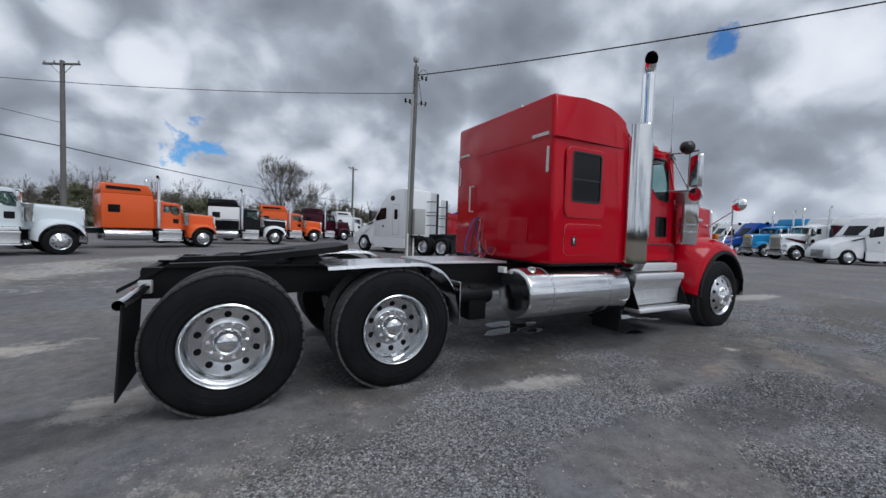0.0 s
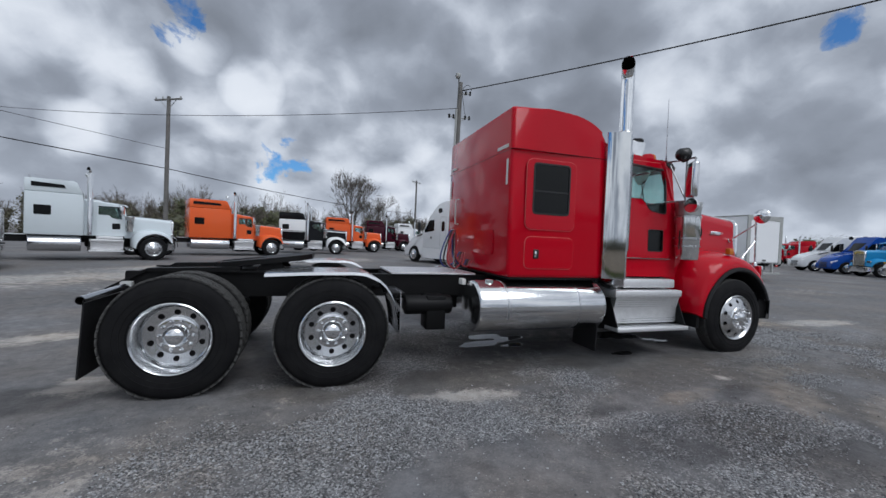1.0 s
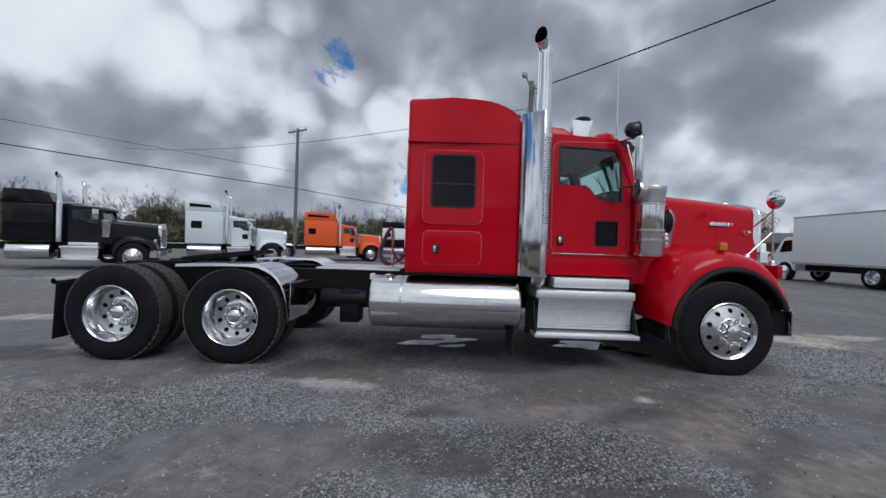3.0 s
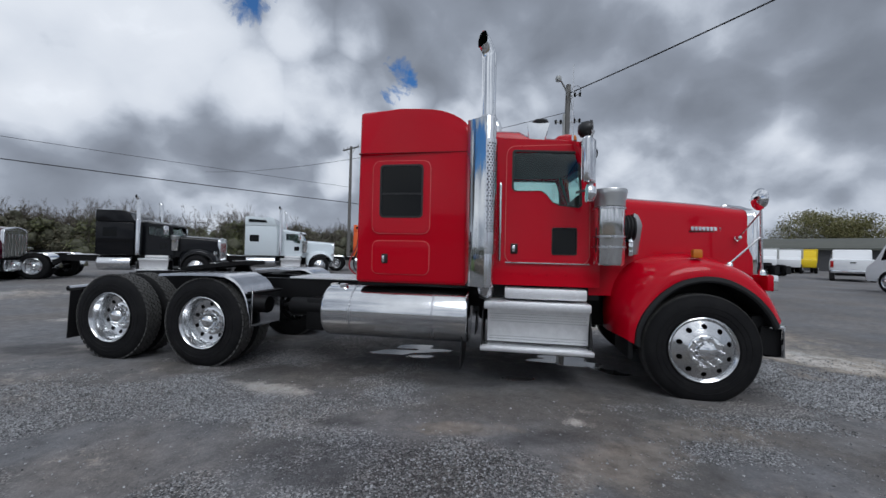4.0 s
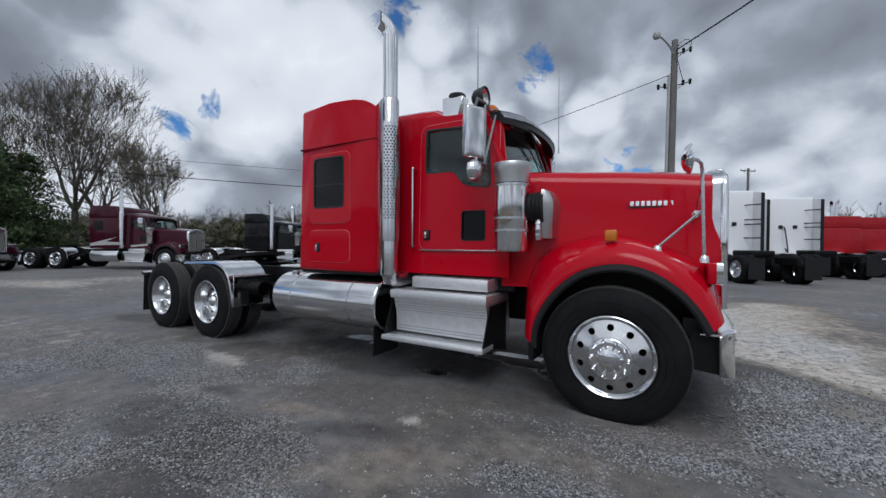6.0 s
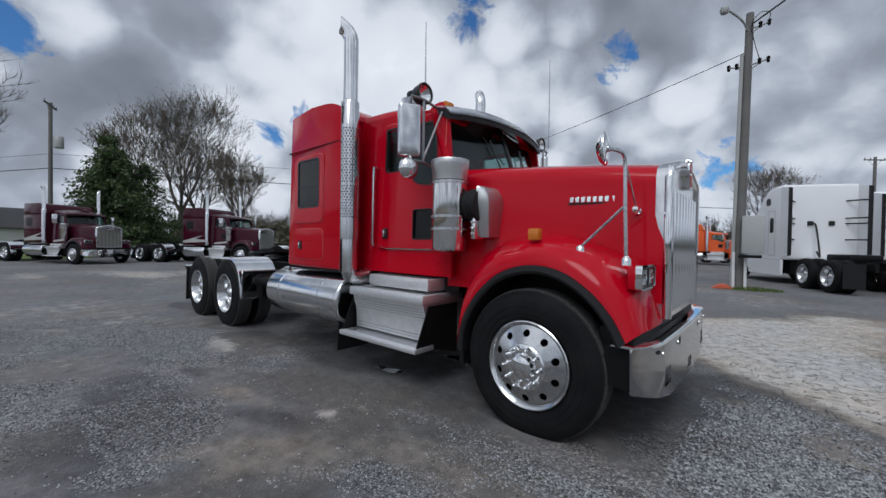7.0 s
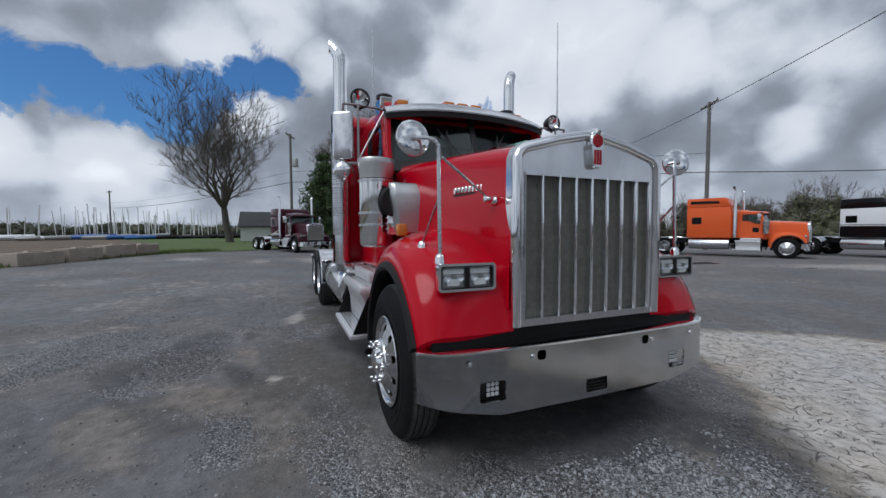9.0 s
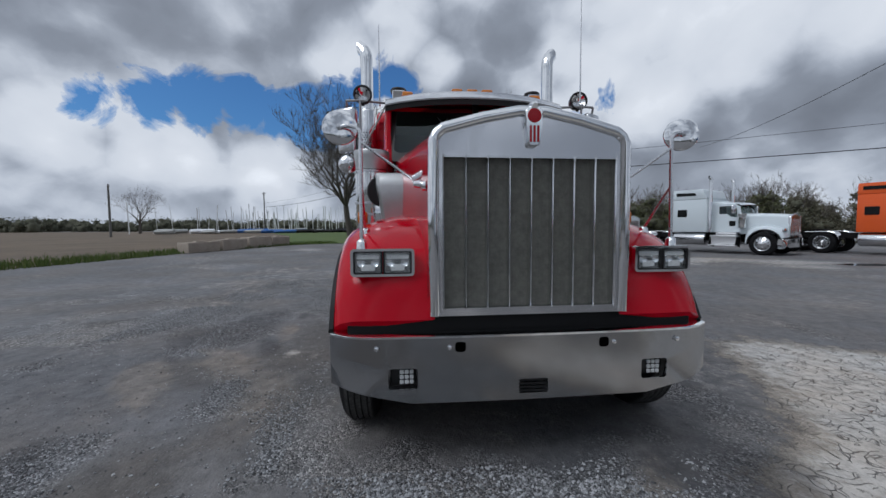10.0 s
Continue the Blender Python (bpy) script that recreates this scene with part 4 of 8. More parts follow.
        if hi:
            bm = bmesh.new()
            plate(bm, rounded(w0, w1, z0, z1, 0.05), [rounded(w0 + 0.022, w1 - 0.022, z0 + 0.022, z1 - 0.022, 0.035)], f, -0.004, 0.013)
            part("window_seal", bm, PLASTIC_BLACK, win)
            bm = bmesh.new()
            box(bm, w0 + 0.02, w1 - 0.02, min(s * 1.137, s * 1.144), max(s * 1.137, s * 1.144), 2.085, 2.105)
            part("window_rail", bm, PLASTIC_BLACK, win)
        if high_window:
            bm = bmesh.new()
            prism(bm, [(back + 0.18, top - 0.38), (f0 - 0.55, top - 0.38), (f0 - 0.62, top - 0.22), (back + 0.18, top - 0.17)], f, -0.02, 0.010)
            part("skylight_window", bm, DARK_GLASS, truck, "slim dark upper window")
    if hi:
        g = lambda u, v, w_: (back - 0.004 - w_, u, v)
        for y0, y1, z0, z1 in ((-1.03, -0.74, 2.605, 2.645), (-1.045, -1.005, 2.16, 2.465), (0.74, 1.02, 2.62, 2.655), (0.985, 1.02, 2.17, 2.46)):
            bm = bmesh.new()
            prism(bm, rounded(y0, y1, z0, z1, 0.004, 1), g, 0.0, 0.006)
            part("reflective_strip", bm, TAPE, truck, "white reflective tape strip")
        bm = bmesh.new()
        tube(bm, [(back - 0.02, 0.56, 2.12), (back - 0.05, 0.62, 2.12), (back - 0.05, 0.62, 1.73), (back - 0.02, 0.56, 1.73)], 0.012, 6)
        part("rear_grab_handle", bm, TAPE, truck, "white grab handle on the sleeper back")
        bm = bmesh.new()
        prism(bm, rounded(-0.72, -0.10, 1.30, 1.62, 0.03), g, -0.01, 0.010)
        part("rear_hatch", bm, mat, truck)


def stack(truck, s, hi, top=3.80):
    """Upright exhaust: heat shield, perforated guard, chrome pipe with a cut elbow."""
    x, y = -2.165, s * (1.213 if hi else 1.235)
    bm = bmesh.new()
    lathe(bm, [(1.06, 0.094), (2.90, 0.094), (2.915, 0.088), (2.925, 0.080)], 28, (x, y, 0), "z")
    muffler = part("muffler", bm, STAINLESS, truck, "tall polished exhaust muffler")
    bm = bmesh.new()
    base = [(x, y, 2.88), (x, y, 3.20), (x, y, top - 0.32), (x, y, top - 0.24)]
    for i in range(1, 7):
        t = radians(52) * i / 6
        base.append((x - 0.20 * (1 - math.cos(t)) * 0.75, y + s * 0.20 * (1 - math.cos(t)) * 0.75, top - 0.24 + 0.20 * math.sin(t)))
    base.append((base[-1][0] - 0.045, base[-1][1] + s * 0.045, base[-1][2] + 0.055))
    n = 24 if hi else 12
    tube(bm, base, 0.079, n, False)
    tip, way = Vector(base[-1]), (Vector(base[-1]) - Vector(base[-2])).normalized()
    level = Vector((way.x, way.y, 0)).normalized()

    def cut_end(mesh, verts, back):
        """Slants the open end so that its mouth stands upright."""
        for v in verts:
            v.co += way * min(0.12, max(-0.12, -(v.co - tip).dot(level) / way.dot(level))) - way * back

    bm.verts.ensure_lookup_table()
    cut_end(bm, bm.verts[-n:], 0.055)
    pipe = part("exhaust_pipe", bm, CHROME, truck, "chrome exhaust pipe with a curved tip", 45)
    bm = bmesh.new()
    tube(bm, base[-5:], 0.077, n, False)
    bm.verts.ensure_lookup_table()
    cut_end(bm, bm.verts[-n:], 0.059)
    bm.faces.new(bm.verts[:n])
    part("pipe_bore", bm, BORE_BLACK, pipe, "black open pipe end", 45)
    bm = bmesh.new()
    lathe(bm, [(2.895, 0.079), (2.90, 0.084), (2.925, 0.084), (2.93, 0.079)], n, (x, y, 0), "z", False)
    part("pipe_clamp", bm, DULL_STEEL, pipe)
    if not hi:
        return
    bm = bmesh.new()
    arc = [(x - 0.228, y - s * 0.045), (x - 0.225, y - s * 0.036)] + [(x - 0.125, y + s * 0.031), (x - 0.013, y + s * 0.107), (x - 0.008, y + s * 0.109)]
    th = [(u, v + s * 0.004) for u, v in arc]
    rings(bm, [[(u, v, z) for u, v in arc + th[::-1]] for z in (1.06, 2.0, 2.905)], True)
    shield = part("heat_shield", bm, MIRROR_STEEL, truck, "flat polished heat shield beside the muffler")
    bm = bmesh.new()
    secs = []
    for z in (1.42, 2.66):
        secs.append([(x + 0.108 * math.cos(t), y + s * 0.108 * math.sin(t), z) for t in [radians(100 - 15 * i) for i in range(13)]])
    rings(bm, secs)
    guard = part("perforated_guard", bm, STAINLESS, muffler, "curved guard punched with rows of holes")
    bm = bmesh.new()
    for zz in list(np.arange(1.66, 2.00, 0.030)) + list(np.arange(2.04, 2.62, 0.030)):
        r = int(round(zz / 0.030))
        for i in range(8):
            t = radians(84 - 18 * (i + 0.5 * (r % 2)))
            c, sn = math.cos(t), math.sin(t)
            p = Vector((x + 0.1095 * c, y + s * 0.1095 * sn, zz))
            e1, e2 = Vector((-sn, s * c, 0)), Vector((0, 0, 1))
            bm.faces.new([bm.verts.new(p + 0.0095 * (math.cos(q) * e1 + math.sin(q) * e2)) for q in [math.pi * k / 3 for k in range(6)]])
    tagged(part("punched_hole", bm, FLAP_RUBBER, guard, "rows of dark punched holes"), kind="stuff")
    bm = bmesh.new()
    tube(bm, [(x, s * 0.8, 1.02), (x, y - s * 0.1, 0.99), (x, y - s * 0.02, 1.02), (x, y, 1.08)], 0.085, 14)
    part("exhaust_elbow", bm, DULL_STEEL, truck)


def tank(truck, s, hi, x0=-4.08, x1=-2.42):
    n = 40 if hi else 18
    bm = bmesh.new()
    L = x1 - x0
    lathe(bm, [(0.0, 0.0), (0.0, 0.27), (0.006, 0.292), (0.02, 0.302), (0.035, 0.305), (L - 0.035, 0.305), (L - 0.02, 0.302), (L - 0.006, 0.292), (L, 0.27), (L, 0.0)], n, (x0, s * 0.955, 0.695), "x", False)
    t = part("fuel_tank", bm, TANK_ALLOY if hi else STAINLESS, truck, "polished cylindrical fuel tank", 50)
    if not hi:
        return
    for x in (x0 + 0.36, x1 - 0.40):
        bm = bmesh.new()
        lathe(bm, [(-0.012, 0.305), (-0.010, 0.3085), (0.010, 0.3085), (0.012, 0.305)], n, (x, s * 0.955, 0.695), "x", False)
        part("tank_seam", bm, DULL_STEEL, t, "thin rolled seam round the tank")
    bm = bmesh.new()
    lathe(bm, [(0.29, 0.05), (0.335, 0.05), (0.34, 0.045), (0.345, 0.0)], 18, (x0 + 0.20, s * 1.03, 0.68), "z")
    part("filler_cap", bm, CHROME, t, "chrome filler cap")
    for x in (x0 + 0.3, x1 - 0.3):
        bm = bmesh.new()
        box(bm, x - 0.05, x + 0.05, min(s * 0.45, s * 0.72), max(s * 0.45, s * 0.72), 0.42, 0.80)
        part("tank_bracket", bm, FRAME_BLACK, t)


def steps(truck, s, hi):
    """Aluminium step box under the door with two treads."""
    ab = lambda a, b: tuple(sorted((s * a, s * b)))
    bm = bmesh.new()
    y0, y1 = ab(0.62, 1.10)
    box(bm, -1.95, -1.075, y0, y1, 0.93, 1.045, 0.012)
    up = part("upper_step", bm, TREAD_ALLOY, truck, "upper aluminium entry step")
    bm = bmesh.new()
    y0, y1 = ab(0.60, 1.20)
    box(bm, -2.17, -1.045, y0, y1, 0.815, 0.905, 0.014)
    mid = part("step_tread", bm, TREAD_ALLOY, truck, "aluminium step tread")
    bm = bmesh.new()
    prof = [(0.55, 0.82), (1.175, 0.82), (1.13, 0.66), (1.12, 0.46), (0.55, 0.46)]
    prism(bm, [(s * u, v) for u, v in prof], lambda u, v, w_: (w_, u, v), -2.13, -1.06)
    body = part("battery_box", bm, TREAD_ALLOY, truck, "tread-plate battery box")
    bm = bmesh.new()
    y0, y1 = ab(1.05, 1.305)
    box(bm, -2.20, -1.03, y0, y1, 0.385, 0.435, 0.010)
    low = part("lower_step", bm, TREAD_ALLOY, truck, "lower aluminium step tread")
    for xx in (-2.19, -1.05):
        bm = bmesh.new()
        prism(bm, [(s * 0.70, 0.80), (s * 1.12, 0.80), (s * 1.29, 0.40), (s * 1.05, 0.39), (s * 0.70, 0.30)], lambda u, v, w_: (w_, u, v), xx, xx + 0.012)
        part("step_bracket", bm, FRAME_BLACK, truck, "black step side bracket")
    if hi:
        bm = bmesh.new()
        random.seed(5)
        for i in range(44):
            for j in range(11):
                u = -2.10 + 1.0 * (i + 0.5 * (j % 2)) / 43
                z = 0.49 + 0.028 * j
                y = 1.121 if z < 0.66 else 1.13 + 0.045 * (z - 0.66) / 0.16
                q = 0.009 if (i + j) % 2 else -0.009
                bm.faces.new([bm.verts.new((u + a, s * (y + 0.003), z + b)) for a, b in ((-0.009, -q * 0.4 - 0.003), (0.0, -0.005), (0.009, q * 0.4 + 0.003), (0.0, 0.005))])
        tagged(part("tread_lug", bm, ALLOY, body, "raised tread-plate lugs"), kind="stuff")
        for base, zz, xa, xb, ya, yb in ((up, 1.046, -1.93, -1.09, 0.88, 1.08), (mid, 0.906, -2.15, -1.06, 1.11, 1.19), (low, 0.436, -2.18, -1.05, 1.07, 1.29)):
            bm = bmesh.new()
            ny = int((yb - ya) / 0.028)
            for i in range(ny):
                y0, y1 = ab(ya + i * 0.028, ya + i * 0.028 + 0.012)
                box(bm, xa, xb, y0, y1, zz, zz + 0.005)
            part("tread_rib", bm, ALLOY, base, "bright grip ribs")


def air_cleaner(truck, s, hi, mat):
    x, y = -0.855, s * 1.065
    n = 28 if hi else 14
    bm = bmesh.new()
    lathe(bm, [(1.315, 0.0), (1.315, 0.125), (1.33, 0.15), (1.36, 0.158), (1.945, 0.158), (1.955, 0.145), (1.955, 0.0)], n, (x, y, 0), "z", False)
    c = part("air_cleaner", bm, CLEANER_STEEL, truck, "polished cylindrical air cleaner")
    bm = bmesh.new()
    lathe(bm, [(1.953, 0.0), (1.953, 0.156), (2.0, 0.158), (2.085, 0.170), (2.125, 0.174), (2.136, 0.168), (2.14, 0.12), (2.142, 0.0)], n, (x, y, 0), "z", False)
    part("rain_cap", bm, BRUSHED, c, "flared brushed steel rain cap")
    if not hi:
        return
    for z in (1.52, 1.63, 1.93):
        bm = bmesh.new()
        lathe(bm, [(-0.012, 0.158), (-0.010, 0.169), (0.010, 0.169), (0.012, 0.158)], n, (x, y, z), "z", False)
        part("cleaner_band", bm, DULL_STEEL, c, "steel band clamp")
    bm = bmesh.new()
    y = s * 0.94
    tube(bm, [(x + 0.06, y, 1.73), (x + 0.20, y, 1.73), (x + 0.275, y, 1.73)], 0.138, 22)
    for k in range(3):
        lathe(bm, [(-0.013, 0.135), (0.0, 0.151), (0.013, 0.135)], 22, (x + 0.185 + 0.035 * k, y, 1.73), "x", False)
    part("intake_hose", bm, FLAP_RUBBER, c, "black ribbed rubber intake hose")
    bm = bmesh.new()
    top_pl = [(-0.595, 0.66), (-0.475, 0.66), (-0.48, 0.88), (-0.495, 0.97), (-0.53, 1.00), (-0.595, 1.015)]
    low_pl = [(-0.595, 0.66), (-0.505, 0.66), (-0.51, 0.84), (-0.52, 0.92), (-0.545, 0.945), (-0.595, 0.955)]
    lerp_pl = lambda f, z: [(a + (c_ - a) * f, s * (b + (d_ - b) * f), z) for (a, b), (c_, d_) in zip(top_pl, low_pl)]
    squeeze = lambda loop, k: [(-0.595 + (a + 0.595) * k, b, z) for a, b, z in loop]
    rings(bm, [squeeze(lerp_pl(0.10, 1.895), 0.30), squeeze(lerp_pl(0.04, 1.880), 0.52), squeeze(lerp_pl(0.0, 1.82), 0.85), lerp_pl(0.02, 1.765), lerp_pl(0.5, 1.62), lerp_pl(0.92, 1.48), lerp_pl(1.0, 1.45)], True)
    part("intake_scoop", bm, BRUSHED, truck, "polished steel intake scoop on the hood side", 30)
    bm = bmesh.new()
    y0, y1 = sorted((s * 0.74, s * 1.02))
    box(bm, -0.645, -0.598, y0, y1, 1.43, 1.63, 0.01)
    for zz in (1.48, 1.53, 1.58):
        for xx in (-0.634, -0.610):
            lathe(bm, [(0, 0.011), (s * 0.010, 0.009), (s * 0.012, 0.0)], 8, (xx, s * 1.02, zz))
    part("lamp_panel", bm, CHROME, c, "small chrome lamp panel")


def mirrors(truck, s, hi):
    x, y, root = -1.065, s * 1.33, -1.13
    bm = bmesh.new()
    y0, y1 = y - 0.103, y + 0.103
    box(bm, x - 0.10, x - 0.015, y0, y1, 2.165, 2.635, 0.03, 3)
    swing = Matrix.Translation((x - 0.05, y, 0)) @ Matrix.Rotation(radians(30 * s), 4, "Z") @ Matrix.Translation((0.05 - x, -y, 0))
    bm.transform(swing)
    m = part("door_mirror", bm, STAINLESS if hi else CHROME, truck, "tall rectangular stainless mirror")
    if not hi:
        return
    bm = bmesh.new()
    box(bm, x - 0.104, x - 0.098, y0 + 0.012, y1 - 0.012, 2.19, 2.61)
    bm.transform(swing)
    part("mirror_glass", bm, CHROME, m, "mirror glass")
    bm = bmesh.new()
    tube(bm, [(root - 0.01, s * 0.92, 2.70), (x - 0.01, y - s * 0.14, 2.70), (x - 0.03, y, 2.70)], 0.013, 8)
    tube(bm, [(x - 0.01, y - s * 0.14, 2.70), (x - 0.01, y - s * 0.14, 2.13)], 0.012, 8)
    tube(bm, [(root - 0.05, s * 0.95, 2.13), (x - 0.01, y - s * 0.14, 2.13), (x - 0.03, y, 2.13)], 0.013, 8)
    tube(bm, [(x - 0.01, y - s * 0.14, 2.16), (root + 0.05, s * 0.93, 2.66)], 0.010, 6)
    tube(bm, [(x - 0.05, y, 2.62), (x - 0.02, y, 2.70)], 0.012, 6)
    tube(bm, [(x - 0.05, y, 2.18), (x - 0.02, y, 2.13)], 0.012, 6)
    part("mirror_arm", bm, BRACKET_STEEL, m, "tubular mirror bracket")
    bm = bmesh.new()
    lathe(bm, [(-0.02, 0.0), (-0.018, 0.095), (0.0, 0.10), (0.03, 0.092), (0.06, 0.07), (0.075, 0.035), (0.08, 0.0)], 22, (x - 0.06, y, 2.06), "x")
    part("convex_mirror", bm, CHROME, m, "small round convex mirror")
    bm = bmesh.new()
    lx, ly, lz = -1.12, s * 1.165, 2.765
    lathe(bm, [(-0.095, 0.0), (-0.09, 0.045), (-0.06, 0.078), (-0.01, 0.090), (0.03, 0.092)], 24, (lx, ly, lz), "x", False)
    tube(bm, [(lx, ly, 2.66), (lx, ly, 2.70)], 0.016, 8)
    lamp = part("spot_lamp", bm, PLASTIC_BLACK, m, "round black-backed spot lamp above the mirror")
    bm = bmesh.new()
    lathe(bm, [(0.02, 0.092), (0.03, 0.099), (0.045, 0.097), (0.048, 0.086), (0.030, 0.078)], 24, (lx, ly, lz), "x", False)
    part("lamp_rim", bm, PLASTIC_BLACK, lamp)
    bm = bmesh.new()
    lathe(bm, [(0.034, 0.082), (0.010, 0.06), (-0.02, 0.03), (-0.03, 0.0)], 24, (lx, ly, lz), "x", False)
    part("reflector", bm, CHROME, lamp, "bright lamp bowl")
    # fender mirror on its tripod
    bm = bmesh.new()
    hx, hy, hz = 0.529, s * 1.147, 2.022
    fx, fy = 0.622, s * 1.014
    tube(bm, [(fx + 0.012, fy, 1.29), (fx, fy, 1.65), (fx - 0.006, fy, 1.93), (fx - 0.010, fy - s * 0.0, 1.975), (fx - 0.016, fy + s * 0.025, 2.005), (fx - 0.04, fy + s * 0.065, 2.02), (hx + 0.018, hy - s * 0.006, hz)], 0.0125, 8)
    tube(bm, [(fx, fy, 1.915), (0.60, s * 0.66, 1.665)], 0.009, 6)
    tube(bm, [(fx - 0.01, fy, 1.65), (0.329, s * 1.02, 1.375)], 0.010, 6)
    lathe(bm, [(0.0, 0.0), (0.002, 0.024), (0.014, 0.02), (0.02, 0.0)], 10, (hx + 0.012, hy, hz), "x")
    post = part("fender_mirror_post", bm, DULL_STEEL, truck, "stainless fender mirror tripod")
    for bx, by, bz in ((fx + 0.012, fy, 1.305), (0.329, s * 1.02, 1.375)):
        bm = bmesh.new()
        lathe(bm, [(-0.04, 0.034), (0.005, 0.030), (0.018, 0.018), (0.022, 0.0)], 12, (bx, by, bz), "z")
        part("post_foot", bm, CHROME, post)
    bm = bmesh.new()
    lathe(bm, [(-0.04, 0.0), (-0.038, 0.02), (0.0, 0.026), (0.03, 0.02), (0.04, 0.0)], 12, (0.60, s * 0.655, 1.664), "y")
    part("post_knob", bm, CHROME, post)
    bm = bmesh.new()
    lathe(bm, [(-0.058, 0.0), (-0.050, 0.045), (-0.034, 0.08), (-0.012, 0.104), (-0.004, 0.110), (0.006, 0.107), (0.010, 0.095), (0.016, 0.05), (0.018, 0.0)], 32, (0, 0, 0), "x")
    m_ = pose(hx, hy, hz, 0, 0, 8 if s < 0 else -25)
    bm.transform(m_)
    part("fender_mirror", bm, CHROME, post, "round chrome convex fender mirror")


def rear_gear(truck, hi, x_mid=-5.655, x_rear=-7.03):
    """Frame rails, cross pieces, fifth wheel, half fenders, flaps and deck plate."""
    back = x_rear - 0.66
    for s in (-1, 1):
        bm = bmesh.new()
        prof = [(s * 0.43, 0.74), (s * 0.35, 0.74), (s * 0.35, 0.752), (s * 0.418, 0.752), (s * 0.418, 0.998), (s * 0.35, 0.998), (s * 0.35, 1.01), (s * 0.43, 1.01)]
        prism(bm, prof, lambda u, v, w_: (w_, u, v), back, 0.55)
        part("frame_rail", bm, FRAME_BLACK, truck, "black steel frame rail")
        ya, yb = sorted((s * 0.63, s * 1.245))
        # flat-topped quarter fender over the forward drive axle
        prof = [(x_mid - 0.64, 1.075), (x_mid - 0.2, 1.095), (x_mid + 0.18, 1.10)] + [tuple(p) for p in spline([(x_mid + 0.30, 1.092), (x_mid + 0.47, 1.01), (x_mid + 0.585, 0.86), (x_mid + 0.64, 0.66), (x_mid + 0.665, 0.46)], 10)]
        bm = bmesh.new()
        secs = []
        for x, z in prof:
            secs.append([(x, ya, z - 0.03), (x, ya + 0.01, z), (x, yb - 0.01, z), (x, yb, z - 0.03), (x, yb - 0.004, z - 0.03), (x, yb - 0.014, z - 0.006), (x, ya + 0.014, z - 0.006), (x, ya + 0.004, z - 0.03)])
        rings(bm, secs, True)
        q = part("quarter_fender", bm, STAINLESS if hi else CHROME, truck, "polished quarter fender over the drive wheel", 30)
        if hi:
            bm = bmesh.new()
            box(bm, x_mid + 0.60, x_mid + 0.72, ya + 0.03, yb - 0.02, 0.86, 0.89, 0.006)
            tube(bm, [(x_mid + 0.50, s * 0.43, 0.86), (x_mid + 0.50, s * 0.9, 0.90)], 0.02, 8)
            part("fender_bracket", bm, FRAME_BLACK, q)
            bm = bmesh.new()
            box(bm, x_mid + 0.672, x_mid + 0.68, ya + 0.02, yb - 0.02, 0.47, 0.90, 0.002, 1)
            part("fender_face", bm, CHROME, q, "bright face plate")
        bm = bmesh.new()
        v = box(bm, back + 0.03, back + 0.042, ya, yb, 0.17, 0.84)
        for p in v:
            p.co.x -= 0.04 * (0.84 - p.co.z) / 0.67 * (1 if hi else 0)
        part("mud_flap", bm, FLAP_RUBBER, truck, "black rubber mud flap")
        bm = bmesh.new()
        tube(bm, [(back + 0.05, s * 0.43, 0.862), (back + 0.02, s * 1.262, 0.836)], 0.036, 16, False)
        tube(bm, [(back + 0.02, s * 1.262, 0.836), (back + 0.05, s * 0.43, 0.862)], 0.029, 16, False)
        part("flap_hanger", bm, STAINLESS, truck, "tubular flap hanger")
        if hi:
            bm = bmesh.new()
            box(bm, back - 0.01, back + 0.09, s * 0.50 - 0.04, s * 0.50 + 0.04, 0.80, 0.91, 0.012)
            part("hanger_clamp", bm, GREY_STEEL, truck, "grey clamp on the flap hanger")
            bm = bmesh.new()
            box(bm, -2.40, -2.386, *sorted((s * 0.72, s * 1.17)), 0.13, 0.80)
            for p in bm.verts:
                p.co.x -= 0.05 * (0.8 - p.co.z)
            part("cab_flap", bm, FLAP_RUBBER, truck, "black rubber splash flap behind the steps")
        if hi:
            bm = bmesh.new()
            prism(bm, [(x_rear + 0.4, 1.012), (x_rear - 0.48, 1.012), (back - 0.16, 0.80), (back - 0.16, 0.835), (x_rear - 0.46, 1.045), (x_rear + 0.4, 1.07)], XZ, *sorted((s * 0.35, s * 0.47)))
            part("rear_cover", bm, FRAME_BLACK, truck, "sloping dark tail at the frame end")
            bm = bmesh.new()
            box(bm, back - 0.03, back, s * 0.62 - 0.06, s * 0.62 + 0.06, 0.78, 0.86, 0.01)
            part("tail_lamp", bm, RED_LENS, truck, "red tail lamp")
    for x in (back + 0.02, x_rear + 0.68, x_mid + 0.7, -4.4, -3.2, -2.0):
        bm = bmesh.new()
        box(bm, x - 0.03, x + 0.03, -0.42, 0.42, 0.76, 0.99)
        part("cross_member", bm, FRAME_BLACK, truck)
